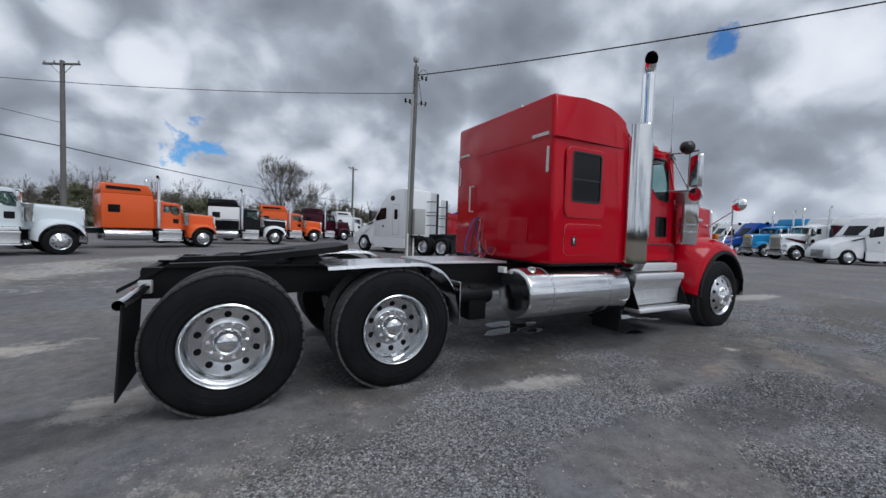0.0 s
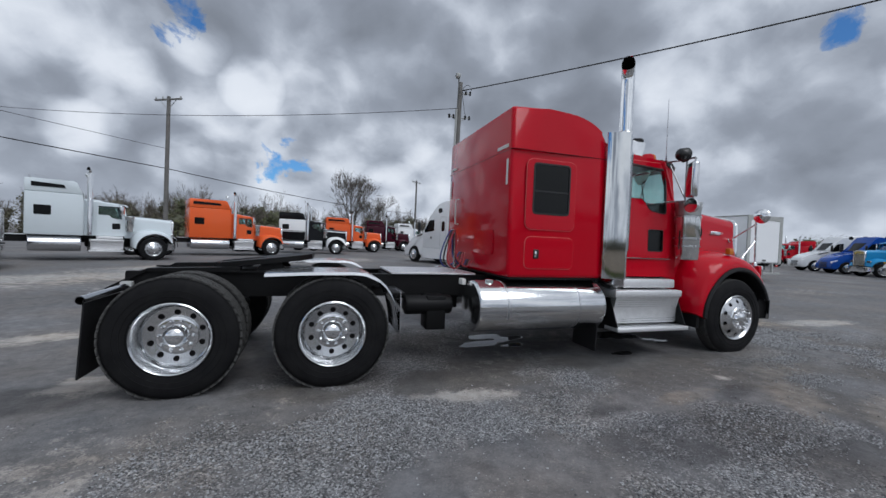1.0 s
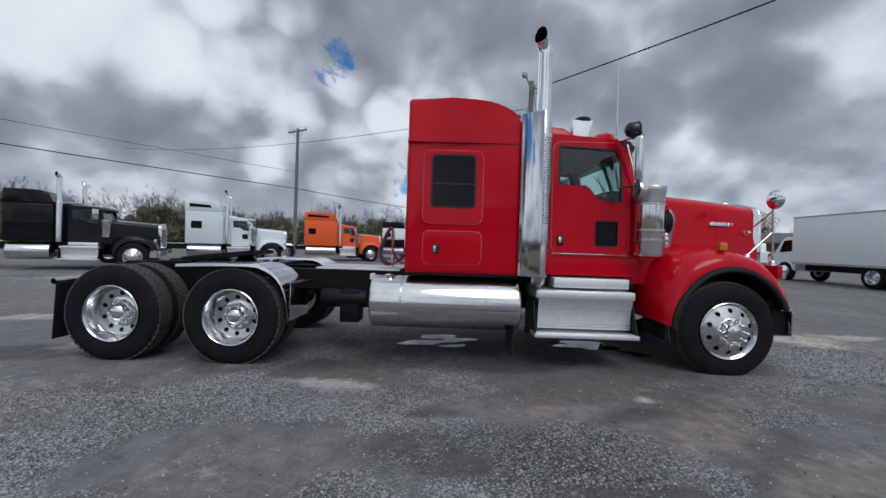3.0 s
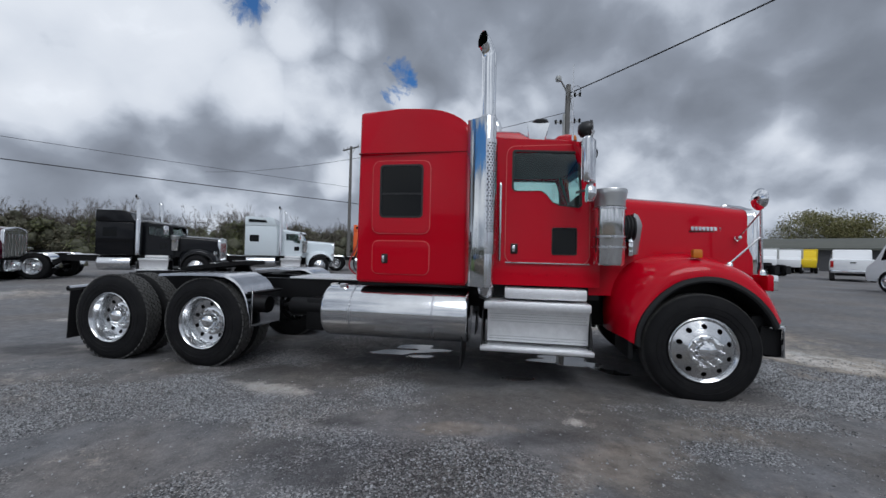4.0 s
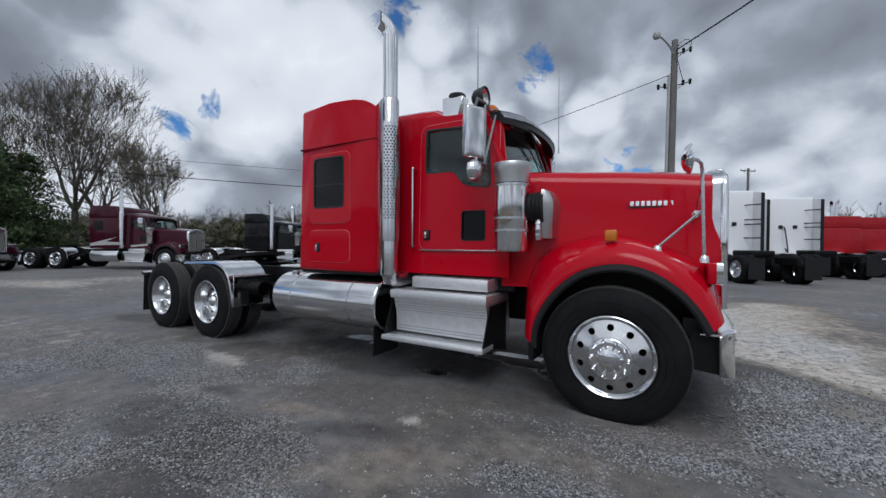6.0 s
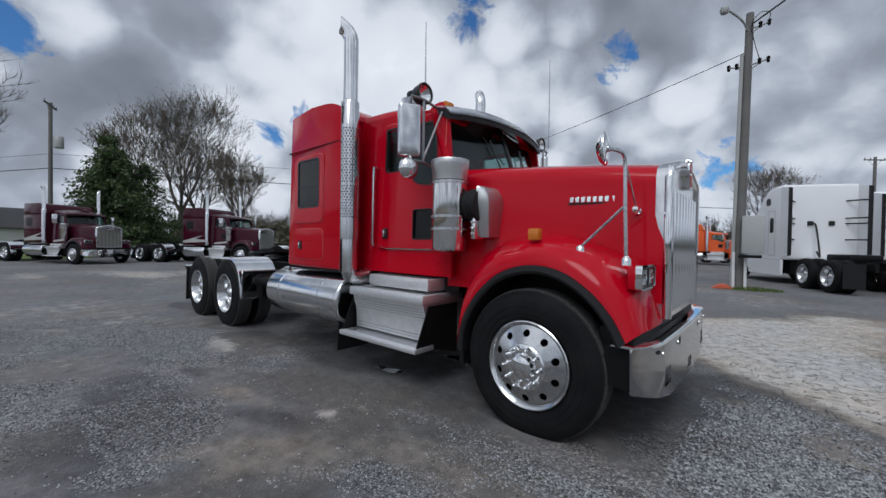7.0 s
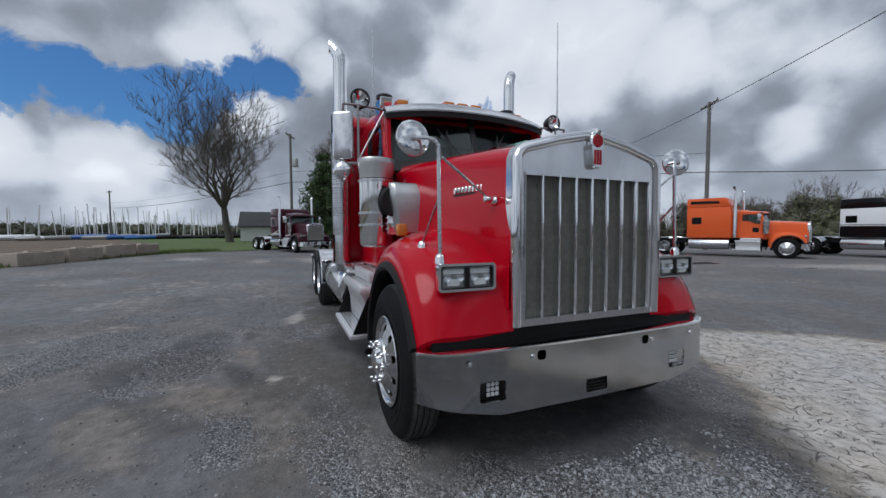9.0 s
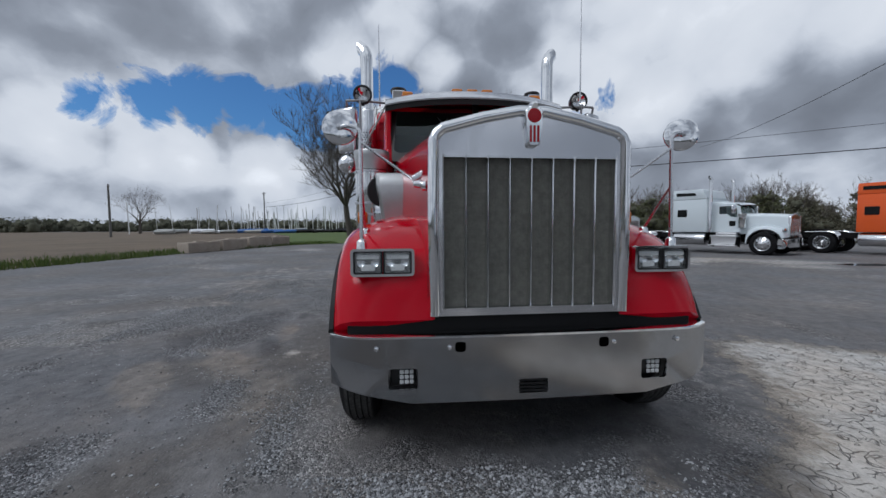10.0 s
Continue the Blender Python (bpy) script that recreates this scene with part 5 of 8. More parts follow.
    for x in (x_mid, x_rear, 0.0):
        bm = bmesh.new()
        za = 0.482 if (hi and x < -1) else 0.523
        tube(bm, [(x, -1.0 if x < -1 else -0.9, za), (x, 1.0 if x < -1 else 0.9, za)], 0.085, 12)
        if x < -1:
            lathe(bm, [(-0.24, 0.0), (-0.22, 0.14), (-0.1, 0.22), (0.1, 0.22), (0.22, 0.14), (0.24, 0.0)], 16, (x, 0.05, 0.54))
            for s in (-1, 1):
                tube(bm, [(x + 0.38, s * 0.42, 0.58), (x, s * 0.44, 0.46), (x - 0.36, s * 0.42, 0.62)], 0.045, 8)
                tube(bm, [(x - 0.33, s * 0.42, 0.56), (x - 0.33, s * 0.42, 0.80)], 0.10, 12)
        part("axle", bm, FRAME_BLACK, truck, "black axle and suspension")
    bm = bmesh.new()
    box(bm, -2.3, 0.5, -0.36, 0.36, 0.55, 1.2, 0.06)
    box(bm, -2.6, -0.9, -0.85, 0.85, 0.92, 1.06)
    part("engine_block", bm, FRAME_BLACK, truck, "dark engine and gearbox mass")
    # fifth wheel
    cx = (x_mid + x_rear) / 2 + 0.02
    bm = bmesh.new()
    plan = [(-0.15, -0.44), (0.30, -0.44), (0.44, -0.28), (0.46, 0.28), (0.30, 0.44), (-0.15, 0.44), (-0.52, 0.36), (-0.62, 0.16), (-0.10, 0.06), (-0.06, 0.0), (-0.10, -0.06), (-0.62, -0.16), (-0.52, -0.36)]
    tilt = Matrix.Rotation(radians(-7), 3, "Y")
    fm = lambda u, v, w_: tuple(tilt @ Vector((u, v, w_)) + Vector((cx, 0, 1.150)))
    prism(bm, plan, fm, -0.035, 0.025)
    fw = part("fifth_wheel_plate", bm, FRAME_BLACK, truck, "greasy black fifth wheel plate")
    for s in (-1, 1):
        bm = bmesh.new()
        prism(bm, [(cx - 0.18, 1.01), (cx + 0.18, 1.01), (cx + 0.08, 1.15), (cx - 0.08, 1.15)], XZ, s * 0.36 - 0.03, s * 0.36 + 0.03)
        part("fifth_wheel_bracket", bm, FRAME_BLACK, fw)
    bm = bmesh.new()
    box(bm, cx - 0.45, cx + 0.45, -0.48, 0.48, 1.011, 1.03)
    part("slider_base", bm, FRAME_BLACK, truck)
    bm = bmesh.new()
    box(bm, -4.95, -3.82, -0.47, 0.47, 1.015, 1.04, 0.004, 1)
    deck = part("deck_plate", bm, TREAD_ALLOY, truck, "bright tread-plate deck behind the sleeper")
    if hi:
        bm = bmesh.new()
        for i in range(30):
            for j in range(24):
                q = 0.010 if (i + j) % 2 else -0.010
                u, v = -4.93 + i * 0.0375, -0.45 + j * 0.0385
                bm.faces.new([bm.verts.new((u + a, v + b, 1.0425)) for a, b in ((-0.010, -q * 0.5 - 0.003), (0.0, -0.005), (0.010, q * 0.5 + 0.003), (0.0, 0.005))])
        tagged(part("tread_lug", bm, ALLOY, deck, "raised lugs"), kind="stuff")
        bm = bmesh.new()
        tube(bm, [(-3.98, -0.05, 1.04), (-3.98, -0.05, 1.55), (-4.02, -0.05, 1.62)], 0.014, 8)
        part("hose_mast", bm, DULL_STEEL, truck, "steel hose mast")
        for mt, y, lab in ((HOSE_RED, -0.12, "red air hose"), (HOSE_BLUE, 0.02, "blue air hose"), (CABLE, -0.05, "black electrical lead")):
            bm = bmesh.new()
            pts = [(-3.76, y, 1.20), (-3.84, y - 0.02, 1.10), (-3.98, y, 1.25), (-4.00, y, 1.60), (-4.08, y * 1.5, 1.50), (-4.16, y * 2.2, 1.22), (-4.05, y * 2.6 + 0.1, 1.08), (-3.90, y * 2 + 0.15, 1.14), (-3.80, y + 0.2, 1.30)]
            tube(bm, spline(pts, 30), 0.011, 8)
            part("air_hose", bm, mt, truck, lab)
        for s in (-1, 1):
            bm = bmesh.new()
            lathe(bm, [(0.0, 0.0), (0.0, 0.11), (0.03, 0.12), (0.55, 0.12), (0.58, 0.11), (0.58, 0.0)], 16, (-4.80, s * 0.62, 0.66), "x", False)
            part("air_tank", bm, FRAME_BLACK, truck, "black air tank")
            bm = bmesh.new()
            box(bm, -4.15, -4.10, s * 0.78 - 0.06, s * 0.78 + 0.06, 0.93, 1.0, 0.004, 1)
            part("caution_label", bm, TAPE, truck, "small white label plate")
            bm = bmesh.new()
            box(bm, -4.55, -4.30, min(s * 0.45, s * 0.72), max(s * 0.45, s * 0.72), 0.36, 0.78, 0.02)
            part("air_dryer", bm, FRAME_BLACK, truck)


def tractor(m, mat, label, hi=False, back=-3.70, top=3.03, roof_mat=None, cab_mat=None, hood_mat=None, fender_mat=None, low_mat=None, stack_top=3.80, name="semi_truck", group="", high_window=True, axles=(-5.655, -7.03), squat=1.0):
    t = thing(name, label, "truck", m, group)
    for s in (-1, 1):
        front_fender(t, s, fender_mat or mat, hi)
        headlamp(t, s, mat, hi)
        stack(t, s, hi, stack_top)
        tank(t, s, hi, back - 0.38 if hi else back + 0.1, -2.345 if hi else -2.42)
        steps(t, s, hi)
        air_cleaner(t, s, hi, mat)
        mirrors(t, s, hi)
        wheel(t, 0.02 if hi else 0.0, s * 1.205, True, hi, 0.508 if hi else 0.523)
        for x in axles:
            wheel(t, x, s * 1.245, False, hi, 0.482 if hi else 0.523)
    hood(t, hood_mat or mat, mat, hi)
    grille(t, mat, hi)
    bumper(t, mat, hi)
    cab(t, cab_mat or mat, hi)
    sleeper(t, mat, roof_mat or mat, hi, back, top, 2.80 if hi else 2.95, (not hi) and high_window, low_mat)
    rear_gear(t, hi, *axles)
    if squat < 1.0:
        lower_body(t, squat)
    return t


def lower_body(truck, squat):
    """A lower-built tractor: all that stands above the frame is brought down."""
    seen = set()
    for child in truck.children:
        if child.name.startswith("wheel"):
            continue
        for ob in (child, *child.children):
            if ob.data and ob.data.name not in seen:
                seen.add(ob.data.name)
                for v in ob.data.vertices:
                    if v.co.z > 1.0:
                        v.co.z = 1.0 + (v.co.z - 1.0) * squat


# ---- ground ----
def blob(X, Y, cx, cy, rx, ry, turn=0.0):
    c, s = math.cos(radians(turn)), math.sin(radians(turn))
    u, v = ((X - cx) * c + (Y - cy) * s) / rx, (-(X - cx) * s + (Y - cy) * c) / ry
    return np.clip(1.25 - np.sqrt(u * u + v * v), 0, 1)


def value_noise(X, Y, scale, seed):
    """Smooth random field in 0..1."""
    rng = np.random.RandomState(seed)
    grid = rng.rand(64, 64)
    U, V = X / scale, Y / scale
    i, j = np.floor(U).astype(int), np.floor(V).astype(int)
    fu, fv = U - i, V - j
    fu, fv = fu * fu * (3 - 2 * fu), fv * fv * (3 - 2 * fv)
    g = lambda a, b: grid[a % 64, b % 64]
    return (g(i, j) * (1 - fu) + g(i + 1, j) * fu) * (1 - fv) + (g(i, j + 1) * (1 - fu) + g(i + 1, j + 1) * fu) * fv


def fbm(X, Y, scale, seed):
    return sum(value_noise(X, Y, scale / 2 ** k, seed + k) * 0.5 ** k for k in range(4)) / 1.875


def near_line(X, Y, pts, half):
    best = np.full(X.shape, 1e9)
    for (ax, ay), (bx, by) in zip(pts, pts[1:]):
        dx, dy = bx - ax, by - ay
        t = np.clip(((X - ax) * dx + (Y - ay) * dy) / (dx * dx + dy * dy), 0, 1)
        best = np.minimum(best, np.hypot(X - ax - t * dx, Y - ay - t * dy))
    return np.clip((half - best) / 1.2 + 0.5, 0, 1)


def axis_steps(a, b, fine, lo, hi):
    """Grid lines, fine between lo and hi, ever coarser outside."""
    v = list(np.arange(lo, hi, fine))
    s, x = fine, hi
    while x < b:
        v.append(x)
        s *= 1.18
        x += s
    s, x = fine, lo - fine
    while x > a:
        v.insert(0, x)
        s *= 1.18
        x -= s
    return np.array([a, *v, b])


gx, gy = axis_steps(-1500, 1500, 0.12, -9.0, 6.0), axis_steps(-1500, 1500, 0.12, -5.5, 8.0)
X, Y = np.meshgrid(gx, gy, indexing="ij")
APRON = [(-24, -11), (-18.5, -1.5), (-14.2, 6.3), (-9.5, 13.2), (-4, 19.6), (3, 27), (12, 37)]
ragged_edge = fbm(X, Y, 1.6, 11)
speck = fbm(X, Y, 0.5, 31)
mott = fbm(X, Y, 0.9, 51)
dust = 0.45 * np.clip((fbm(X, Y, 2.4, 3) - 0.50) * 5, 0, 1)
for b in ((-7.6, -0.6, 0.7, 0.4, 15), (-9.5, 1.2, 1.8, 0.5, 20), (1.6, -0.35, 0.7, 0.2, 50), (3.4, 1.0, 1.6, 0.3, 10), (4.6, 0.2, 1.5, 0.4, 0), (-1.45, -2.85, 0.34, 0.13, 62), (-1.32, -2.03, 0.22, 0.10, 0), (-4.3, -1.75, 0.75, 0.22, -6), (-3.7, -2.15, 0.55, 0.16, 12)):
    dust = np.maximum(dust, 0.95 * np.clip(blob(X, Y, *b) * 1.5 * (0.3 + 1.4 * ragged_edge) - 0.3, 0, 1))
side = (Y - 1.56) * 0.86 + (X - 0.45) * 0.51
pale = np.clip(side * 1.6 + (ragged_edge - 0.5) * 2.2, 0, 1) * np.clip((X + 1.6) * 1.5 + (mott - 0.5), 0, 1) * np.clip((5.3 + X - Y) * 1.1 + (ragged_edge - 0.5) * 2.4, 0, 1) * np.clip((4.0 - X) * 0.5 + (mott - 0.5), 0.12, 1)
strip = near_line(X, Y, APRON, 1.9) * np.clip(0.6 + (ragged_edge - 0.45) * 2.0, 0, 1)
dust = np.maximum(dust, np.maximum(0.95 * pale, 0.8 * strip))
# dark gravel patches, plus shade under and beside the truck put into the colour
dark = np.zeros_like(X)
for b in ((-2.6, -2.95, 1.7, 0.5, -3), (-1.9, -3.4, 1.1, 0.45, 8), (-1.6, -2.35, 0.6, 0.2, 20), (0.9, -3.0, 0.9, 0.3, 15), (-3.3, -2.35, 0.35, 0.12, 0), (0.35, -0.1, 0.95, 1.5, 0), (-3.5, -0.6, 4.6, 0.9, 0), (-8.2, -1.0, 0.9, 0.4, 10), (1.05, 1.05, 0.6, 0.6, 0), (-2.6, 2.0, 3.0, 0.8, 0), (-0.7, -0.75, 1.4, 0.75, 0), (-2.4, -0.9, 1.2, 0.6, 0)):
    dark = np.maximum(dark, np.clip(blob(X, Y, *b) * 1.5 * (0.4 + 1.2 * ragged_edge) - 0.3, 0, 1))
packed = np.zeros_like(X)
for b in ((-1.0, -1.75, 2.6, 0.75, 0), (-0.9, -2.7, 0.7, 0.5, 40), (1.7, -2.2, 1.6, 0.6, 10), (-4.2, -1.2, 2.6, 0.5, 0), (2.3, 0.9, 0.8, 0.4, 20), (4.0, -2.0, 2.5, 1.2, 0)):
    packed = np.maximum(packed, np.clip(blob(X, Y, *b) * 1.6 * (0.4 + 1.2 * mott) - 0.2, 0, 1))
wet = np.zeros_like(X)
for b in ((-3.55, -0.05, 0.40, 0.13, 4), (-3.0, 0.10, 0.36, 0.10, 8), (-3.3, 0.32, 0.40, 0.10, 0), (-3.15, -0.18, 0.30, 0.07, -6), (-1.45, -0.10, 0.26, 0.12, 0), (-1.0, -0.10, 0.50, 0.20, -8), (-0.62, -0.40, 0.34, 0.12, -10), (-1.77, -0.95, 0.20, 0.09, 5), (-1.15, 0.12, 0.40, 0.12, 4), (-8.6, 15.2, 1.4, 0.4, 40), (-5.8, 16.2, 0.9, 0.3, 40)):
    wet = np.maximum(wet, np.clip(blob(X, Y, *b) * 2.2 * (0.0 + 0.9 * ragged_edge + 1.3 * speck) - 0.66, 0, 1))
loose = np.clip((-1.95 - Y + 0.10 * np.clip(-X - 3, -2, 4) + (ragged_edge - 0.5) * 1.8) * 1.4, 0, 1) * np.clip((-1.0 - X) * 0.8 + 0.3, 0.15, 1)
for b in ((-0.1, -2.25, 0.9, 0.38, 8), (0.75, -0.95, 0.8, 0.55, 35), (0.35, -1.65, 0.45, 0.3, 30), (1.4, -0.9, 0.6, 0.5, 0), (-4.4, -1.85, 0.7, 0.25, -5), (-3.5, -2.15, 0.6, 0.2, 10), (-1.3, -2.05, 0.25, 0.12, 0), (0.4, -2.9, 0.8, 0.4, 0), (1.7, -0.7, 0.9, 0.6, 20), (1.75, 0.45, 0.9, 0.55, 0), (2.2, -0.1, 1.0, 0.7, 30), (1.3, -0.3, 0.8, 0.5, 10)):
    loose = np.maximum(loose, np.clip(blob(X, Y, *b) * 1.6 * (0.35 + 1.3 * ragged_edge) - 0.25, 0, 1))
drift = fbm(X, Y, 0.75, 61) - 0.5 + 0.6 * (fbm(X, Y, 2.6, 71) - 0.5)
loose = np.clip(0.12 + 0.56 * loose + 3.2 * drift, 0, 1) * (1 - 0.85 * pale) * np.clip(1.75 - np.hypot(X + 1.8, Y + 1.6) / 5.2, 0.06, 1)
tan = np.zeros_like(X)
for b in ((-1.45, -2.85, 0.42, 0.16, 62), (-1.0, -2.5, 0.9, 0.35, 35), (-0.2, -1.9, 0.9, 0.4, 10), (-0.6, -3.1, 0.8, 0.3, 30), (1.6, 0.35, 1.1, 0.28, -30), (2.3, -0.2, 1.0, 0.25, -25), (-2.2, -2.3, 0.7, 0.18, 10)):
    tan = np.maximum(tan, np.clip(blob(X, Y, *b) * 1.6 * (0.3 + 1.4 * mott) - 0.25, 0, 1))
Z = 0.012 * (fbm(X, Y, 1.8, 7) - 0.5) * np.clip(1 - np.hypot(X, Y) / 60, 0, 1)
slope = np.clip((-1.6 - X) / 3.6, 0, 1)
Z = Z - 0.060 * slope * slope * (3 - 2 * slope) * np.clip(2.2 - np.hypot((X + 6) / 6, Y / 6), 0, 1)
nx, ny = X.shape
idx = np.arange(nx * ny).reshape(nx, ny)
faces = np.stack([idx[:-1, :-1], idx[1:, :-1], idx[1:, 1:], idx[:-1, 1:]], -1).reshape(-1, 4)
gm = bpy.data.meshes.new("ground")
gm.from_pydata(np.stack([X, Y, Z], -1).reshape(-1, 3).tolist(), [], faces.tolist())
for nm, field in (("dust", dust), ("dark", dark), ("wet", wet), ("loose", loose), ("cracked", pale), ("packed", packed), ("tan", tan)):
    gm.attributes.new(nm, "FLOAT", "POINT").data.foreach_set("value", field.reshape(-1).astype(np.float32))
gm.shade_smooth()


def ground_material():
    m, k, p, co = material("lot_surface")
    at = lambda nm: k.n("ShaderNodeAttribute", attribute_name=nm).outputs["Fac"]
    fine_n = k.noise(co, 55, 5, 0.7)
    mid_n = k.noise(co, 7, 6, 0.65)
    big_n = k.noise(co, 0.35, 5, 0.6)
    stone = k.n("ShaderNodeTexVoronoi")
    stone.inputs["Scale"].default_value = 78
    k.link(co, stone.inputs["Vector"])
    chip = k.n("ShaderNodeSeparateColor")
    k.link(stone.outputs["Color"], chip.inputs[0])
    base = k.ramp(k.math("ADD", k.math("MULTIPLY", mid_n, 0.55), k.math("MULTIPLY", big_n, 0.45)), (0.36, (0.072, 0.073, 0.078)), (0.50, (0.128, 0.129, 0.135)), (0.66, (0.205, 0.206, 0.213)))
    gravel = k.ramp(chip.outputs[0], (0.0, (0.065, 0.066, 0.070)), (0.5, (0.185, 0.187, 0.194)), (0.85, (0.37, 0.375, 0.384)), (1.0, (0.58, 0.585, 0.595)))
    film = k.ramp(k.noise(co, 0.9, 5, 0.6, 0.4), (0.36, 0.60), (0.50, 0.95), (0.66, 1.18))
    gravel = k.mix(1.0, gravel, film, "MULTIPLY")
    dusty = k.ramp(mid_n, (0.3, (0.31, 0.295, 0.275)), (0.7, (0.52, 0.505, 0.48)))
    jag = k.math("SUBTRACT", k.math("ADD", k.math("MULTIPLY", fine_n, 0.55), k.math("MULTIPLY", k.noise(co, 5.0, 10, 0.72), 1.0)), 0.78)
    soil = k.ramp(mid_n, (0.3, (0.060, 0.057, 0.055)), (0.7, (0.118, 0.111, 0.105)))
    col = k.mix(k.ramp(k.math("ADD", at("packed"), k.math("MULTIPLY", jag, 0.9)), (0.2, 0.0), (0.7, 0.9)), base, soil)
    dm = k.math("ADD", at("dust"), k.math("MULTIPLY", jag, 2.2))
    col = k.mix(k.math("MULTIPLY", k.ramp(dm, (0.42, 0.0), (0.80, 1.0)), 0.85), col, dusty)
    lm = k.math("ADD", at("loose"), k.math("MULTIPLY", jag, 1.2))
    col = k.mix(k.ramp(lm, (0.25, 0.08), (0.60, 1.0)), col, gravel)
    pm = k.math("ADD", at("cracked"), k.math("MULTIPLY", jag, 1.6))
    worn = k.ramp(k.noise(co, 9.0, 8, 0.7), (0.34, (0.29, 0.28, 0.262)), (0.5, (0.48, 0.47, 0.45)), (0.68, (0.62, 0.61, 0.59)))
    col = k.mix(k.math("MULTIPLY", k.ramp(pm, (0.35, 0.0), (0.72, 1.0)), 0.92), col, worn)
    rimmed = k.math("MULTIPLY", k.ramp(pm, (0.20, 0.0), (0.45, 1.0), (0.62, 1.0), (0.95, 0.0)), 0.6)
    col = k.mix(rimmed, col, k.ramp(k.noise(co, 14, 6, 0.7), (0.35, (0.13, 0.11, 0.085)), (0.65, (0.34, 0.30, 0.24))))
    cr = k.n("ShaderNodeTexVoronoi", feature="DISTANCE_TO_EDGE")
    cr.inputs["Scale"].default_value = 6.6
    warp = k.n("ShaderNodeVectorMath", operation="ADD")
    wn = k.n("ShaderNodeTexNoise")
    wn.inputs["Scale"].default_value = 3.0
    k.link(co, wn.inputs["Vector"])
    k.link(co, warp.inputs[0])
    k.link(wn.outputs["Color"], warp.inputs[1])
    k.link(warp.outputs[0], cr.inputs["Vector"])
    crack = k.math("MULTIPLY", k.math("MULTIPLY", k.ramp(cr.outputs["Distance"], (0.0, 1.0), (0.05, 0.0)), k.ramp(k.noise(co, 6.5, 4, 0.6), (0.44, 0.0), (0.56, 1.0))), at("cracked"))
    col = k.mix(k.math("MULTIPLY", crack, 0.5), col, (0.09, 0.09, 0.092))
    # dark gravel and the painted shade round the truck multiply the colour down
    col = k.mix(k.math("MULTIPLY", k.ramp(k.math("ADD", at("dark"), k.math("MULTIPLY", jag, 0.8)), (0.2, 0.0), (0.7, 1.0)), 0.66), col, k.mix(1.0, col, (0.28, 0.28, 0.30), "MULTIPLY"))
    col = k.mix(k.math("MULTIPLY", k.ramp(k.math("ADD", at("tan"), k.math("MULTIPLY", jag, 1.5)), (0.30, 0.0), (0.75, 1.0)), 0.55), col, k.ramp(mid_n, (0.32, (0.12, 0.102, 0.086)), (0.62, (0.28, 0.25, 0.215))))
    brown = k.ramp(k.noise(co, 0.55, 4, 0.6), (0.40, 0.0), (0.62, 0.6))
    col = k.mix(brown, col, k.mix(1.0, col, (1.12, 0.98, 0.84), "MULTIPLY"))
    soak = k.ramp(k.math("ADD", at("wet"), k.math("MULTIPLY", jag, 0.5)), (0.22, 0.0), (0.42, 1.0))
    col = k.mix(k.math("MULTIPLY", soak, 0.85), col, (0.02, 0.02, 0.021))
    k.link(col, p.inputs["Base Color"])
    rough = k.math("SUBTRACT", k.math("ADD", k.math("MULTIPLY", fine_n, 0.25), 0.66), k.math("MULTIPLY", soak, 0.95), True)
    k.link(rough, p.inputs["Roughness"])
    dry = k.math("SUBTRACT", 1.0, soak, True)
    coarse = k.ramp(lm, (0.25, 0.12), (0.60, 1.0))
    hgt = k.math("ADD", k.math("MULTIPLY", k.math("MULTIPLY", stone.outputs["Distance"], -1.1), coarse), k.math("ADD", k.math("MULTIPLY", k.math("MULTIPLY", fine_n, 0.7), coarse), k.math("MULTIPLY", mid_n, 1.1)))
    bump(k, p, k.math("SUBTRACT", k.math("MULTIPLY", hgt, dry), k.math("MULTIPLY", crack, 1.5)), 1.0, 0.016)
    return m


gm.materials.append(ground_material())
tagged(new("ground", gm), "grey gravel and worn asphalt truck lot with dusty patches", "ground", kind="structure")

# ---- the red tractor ----
red_truck = tractor(pose(0, 0, 0), RED, "glossy red long-nose sleeper tractor on polished alloy wheels", True)
for s in (-1, 1):
    bm = bmesh.new()
    prism(bm, [(-1.72, 2.77), (-1.53, 2.74), (-1.47, 2.955), (-1.73, 2.965)], XZ, s * 0.80 - 0.07, s * 0.80 + 0.07, 0.008, 1)
    horn = part("roof_horn_cover", bm, CHROME, red_truck, "chrome cover on the cab roof")
    bm = bmesh.new()
    lathe(bm, [(2.955, 0.09), (2.985, 0.095), (3.0, 0.085), (3.005, 0.0)], 16, (-1.58, s * 0.80, 0), "z")
    part("cover_cap", bm, PLASTIC_BLACK, horn, "black cap")
for y, z0, z1, x in ((1.12, 2.70, 3.88, -0.96), (-1.0, 2.70, 3.55, -1.24)):
    bm = bmesh.new()
    tube(bm, [(x, y, z0), (x, y, z0 + 0.12), (x - 0.005, y, z1)], [0.012, 0.008, 0.004], 6)
    part("antenna", bm, DULL_STEEL, red_truck, "thin whip antenna")

# ---- parked tractors along the road ----
ROW = "tractors parked along the road"


def at(x, y, head):
    return pose(x, y, 0, 0, 0, head)


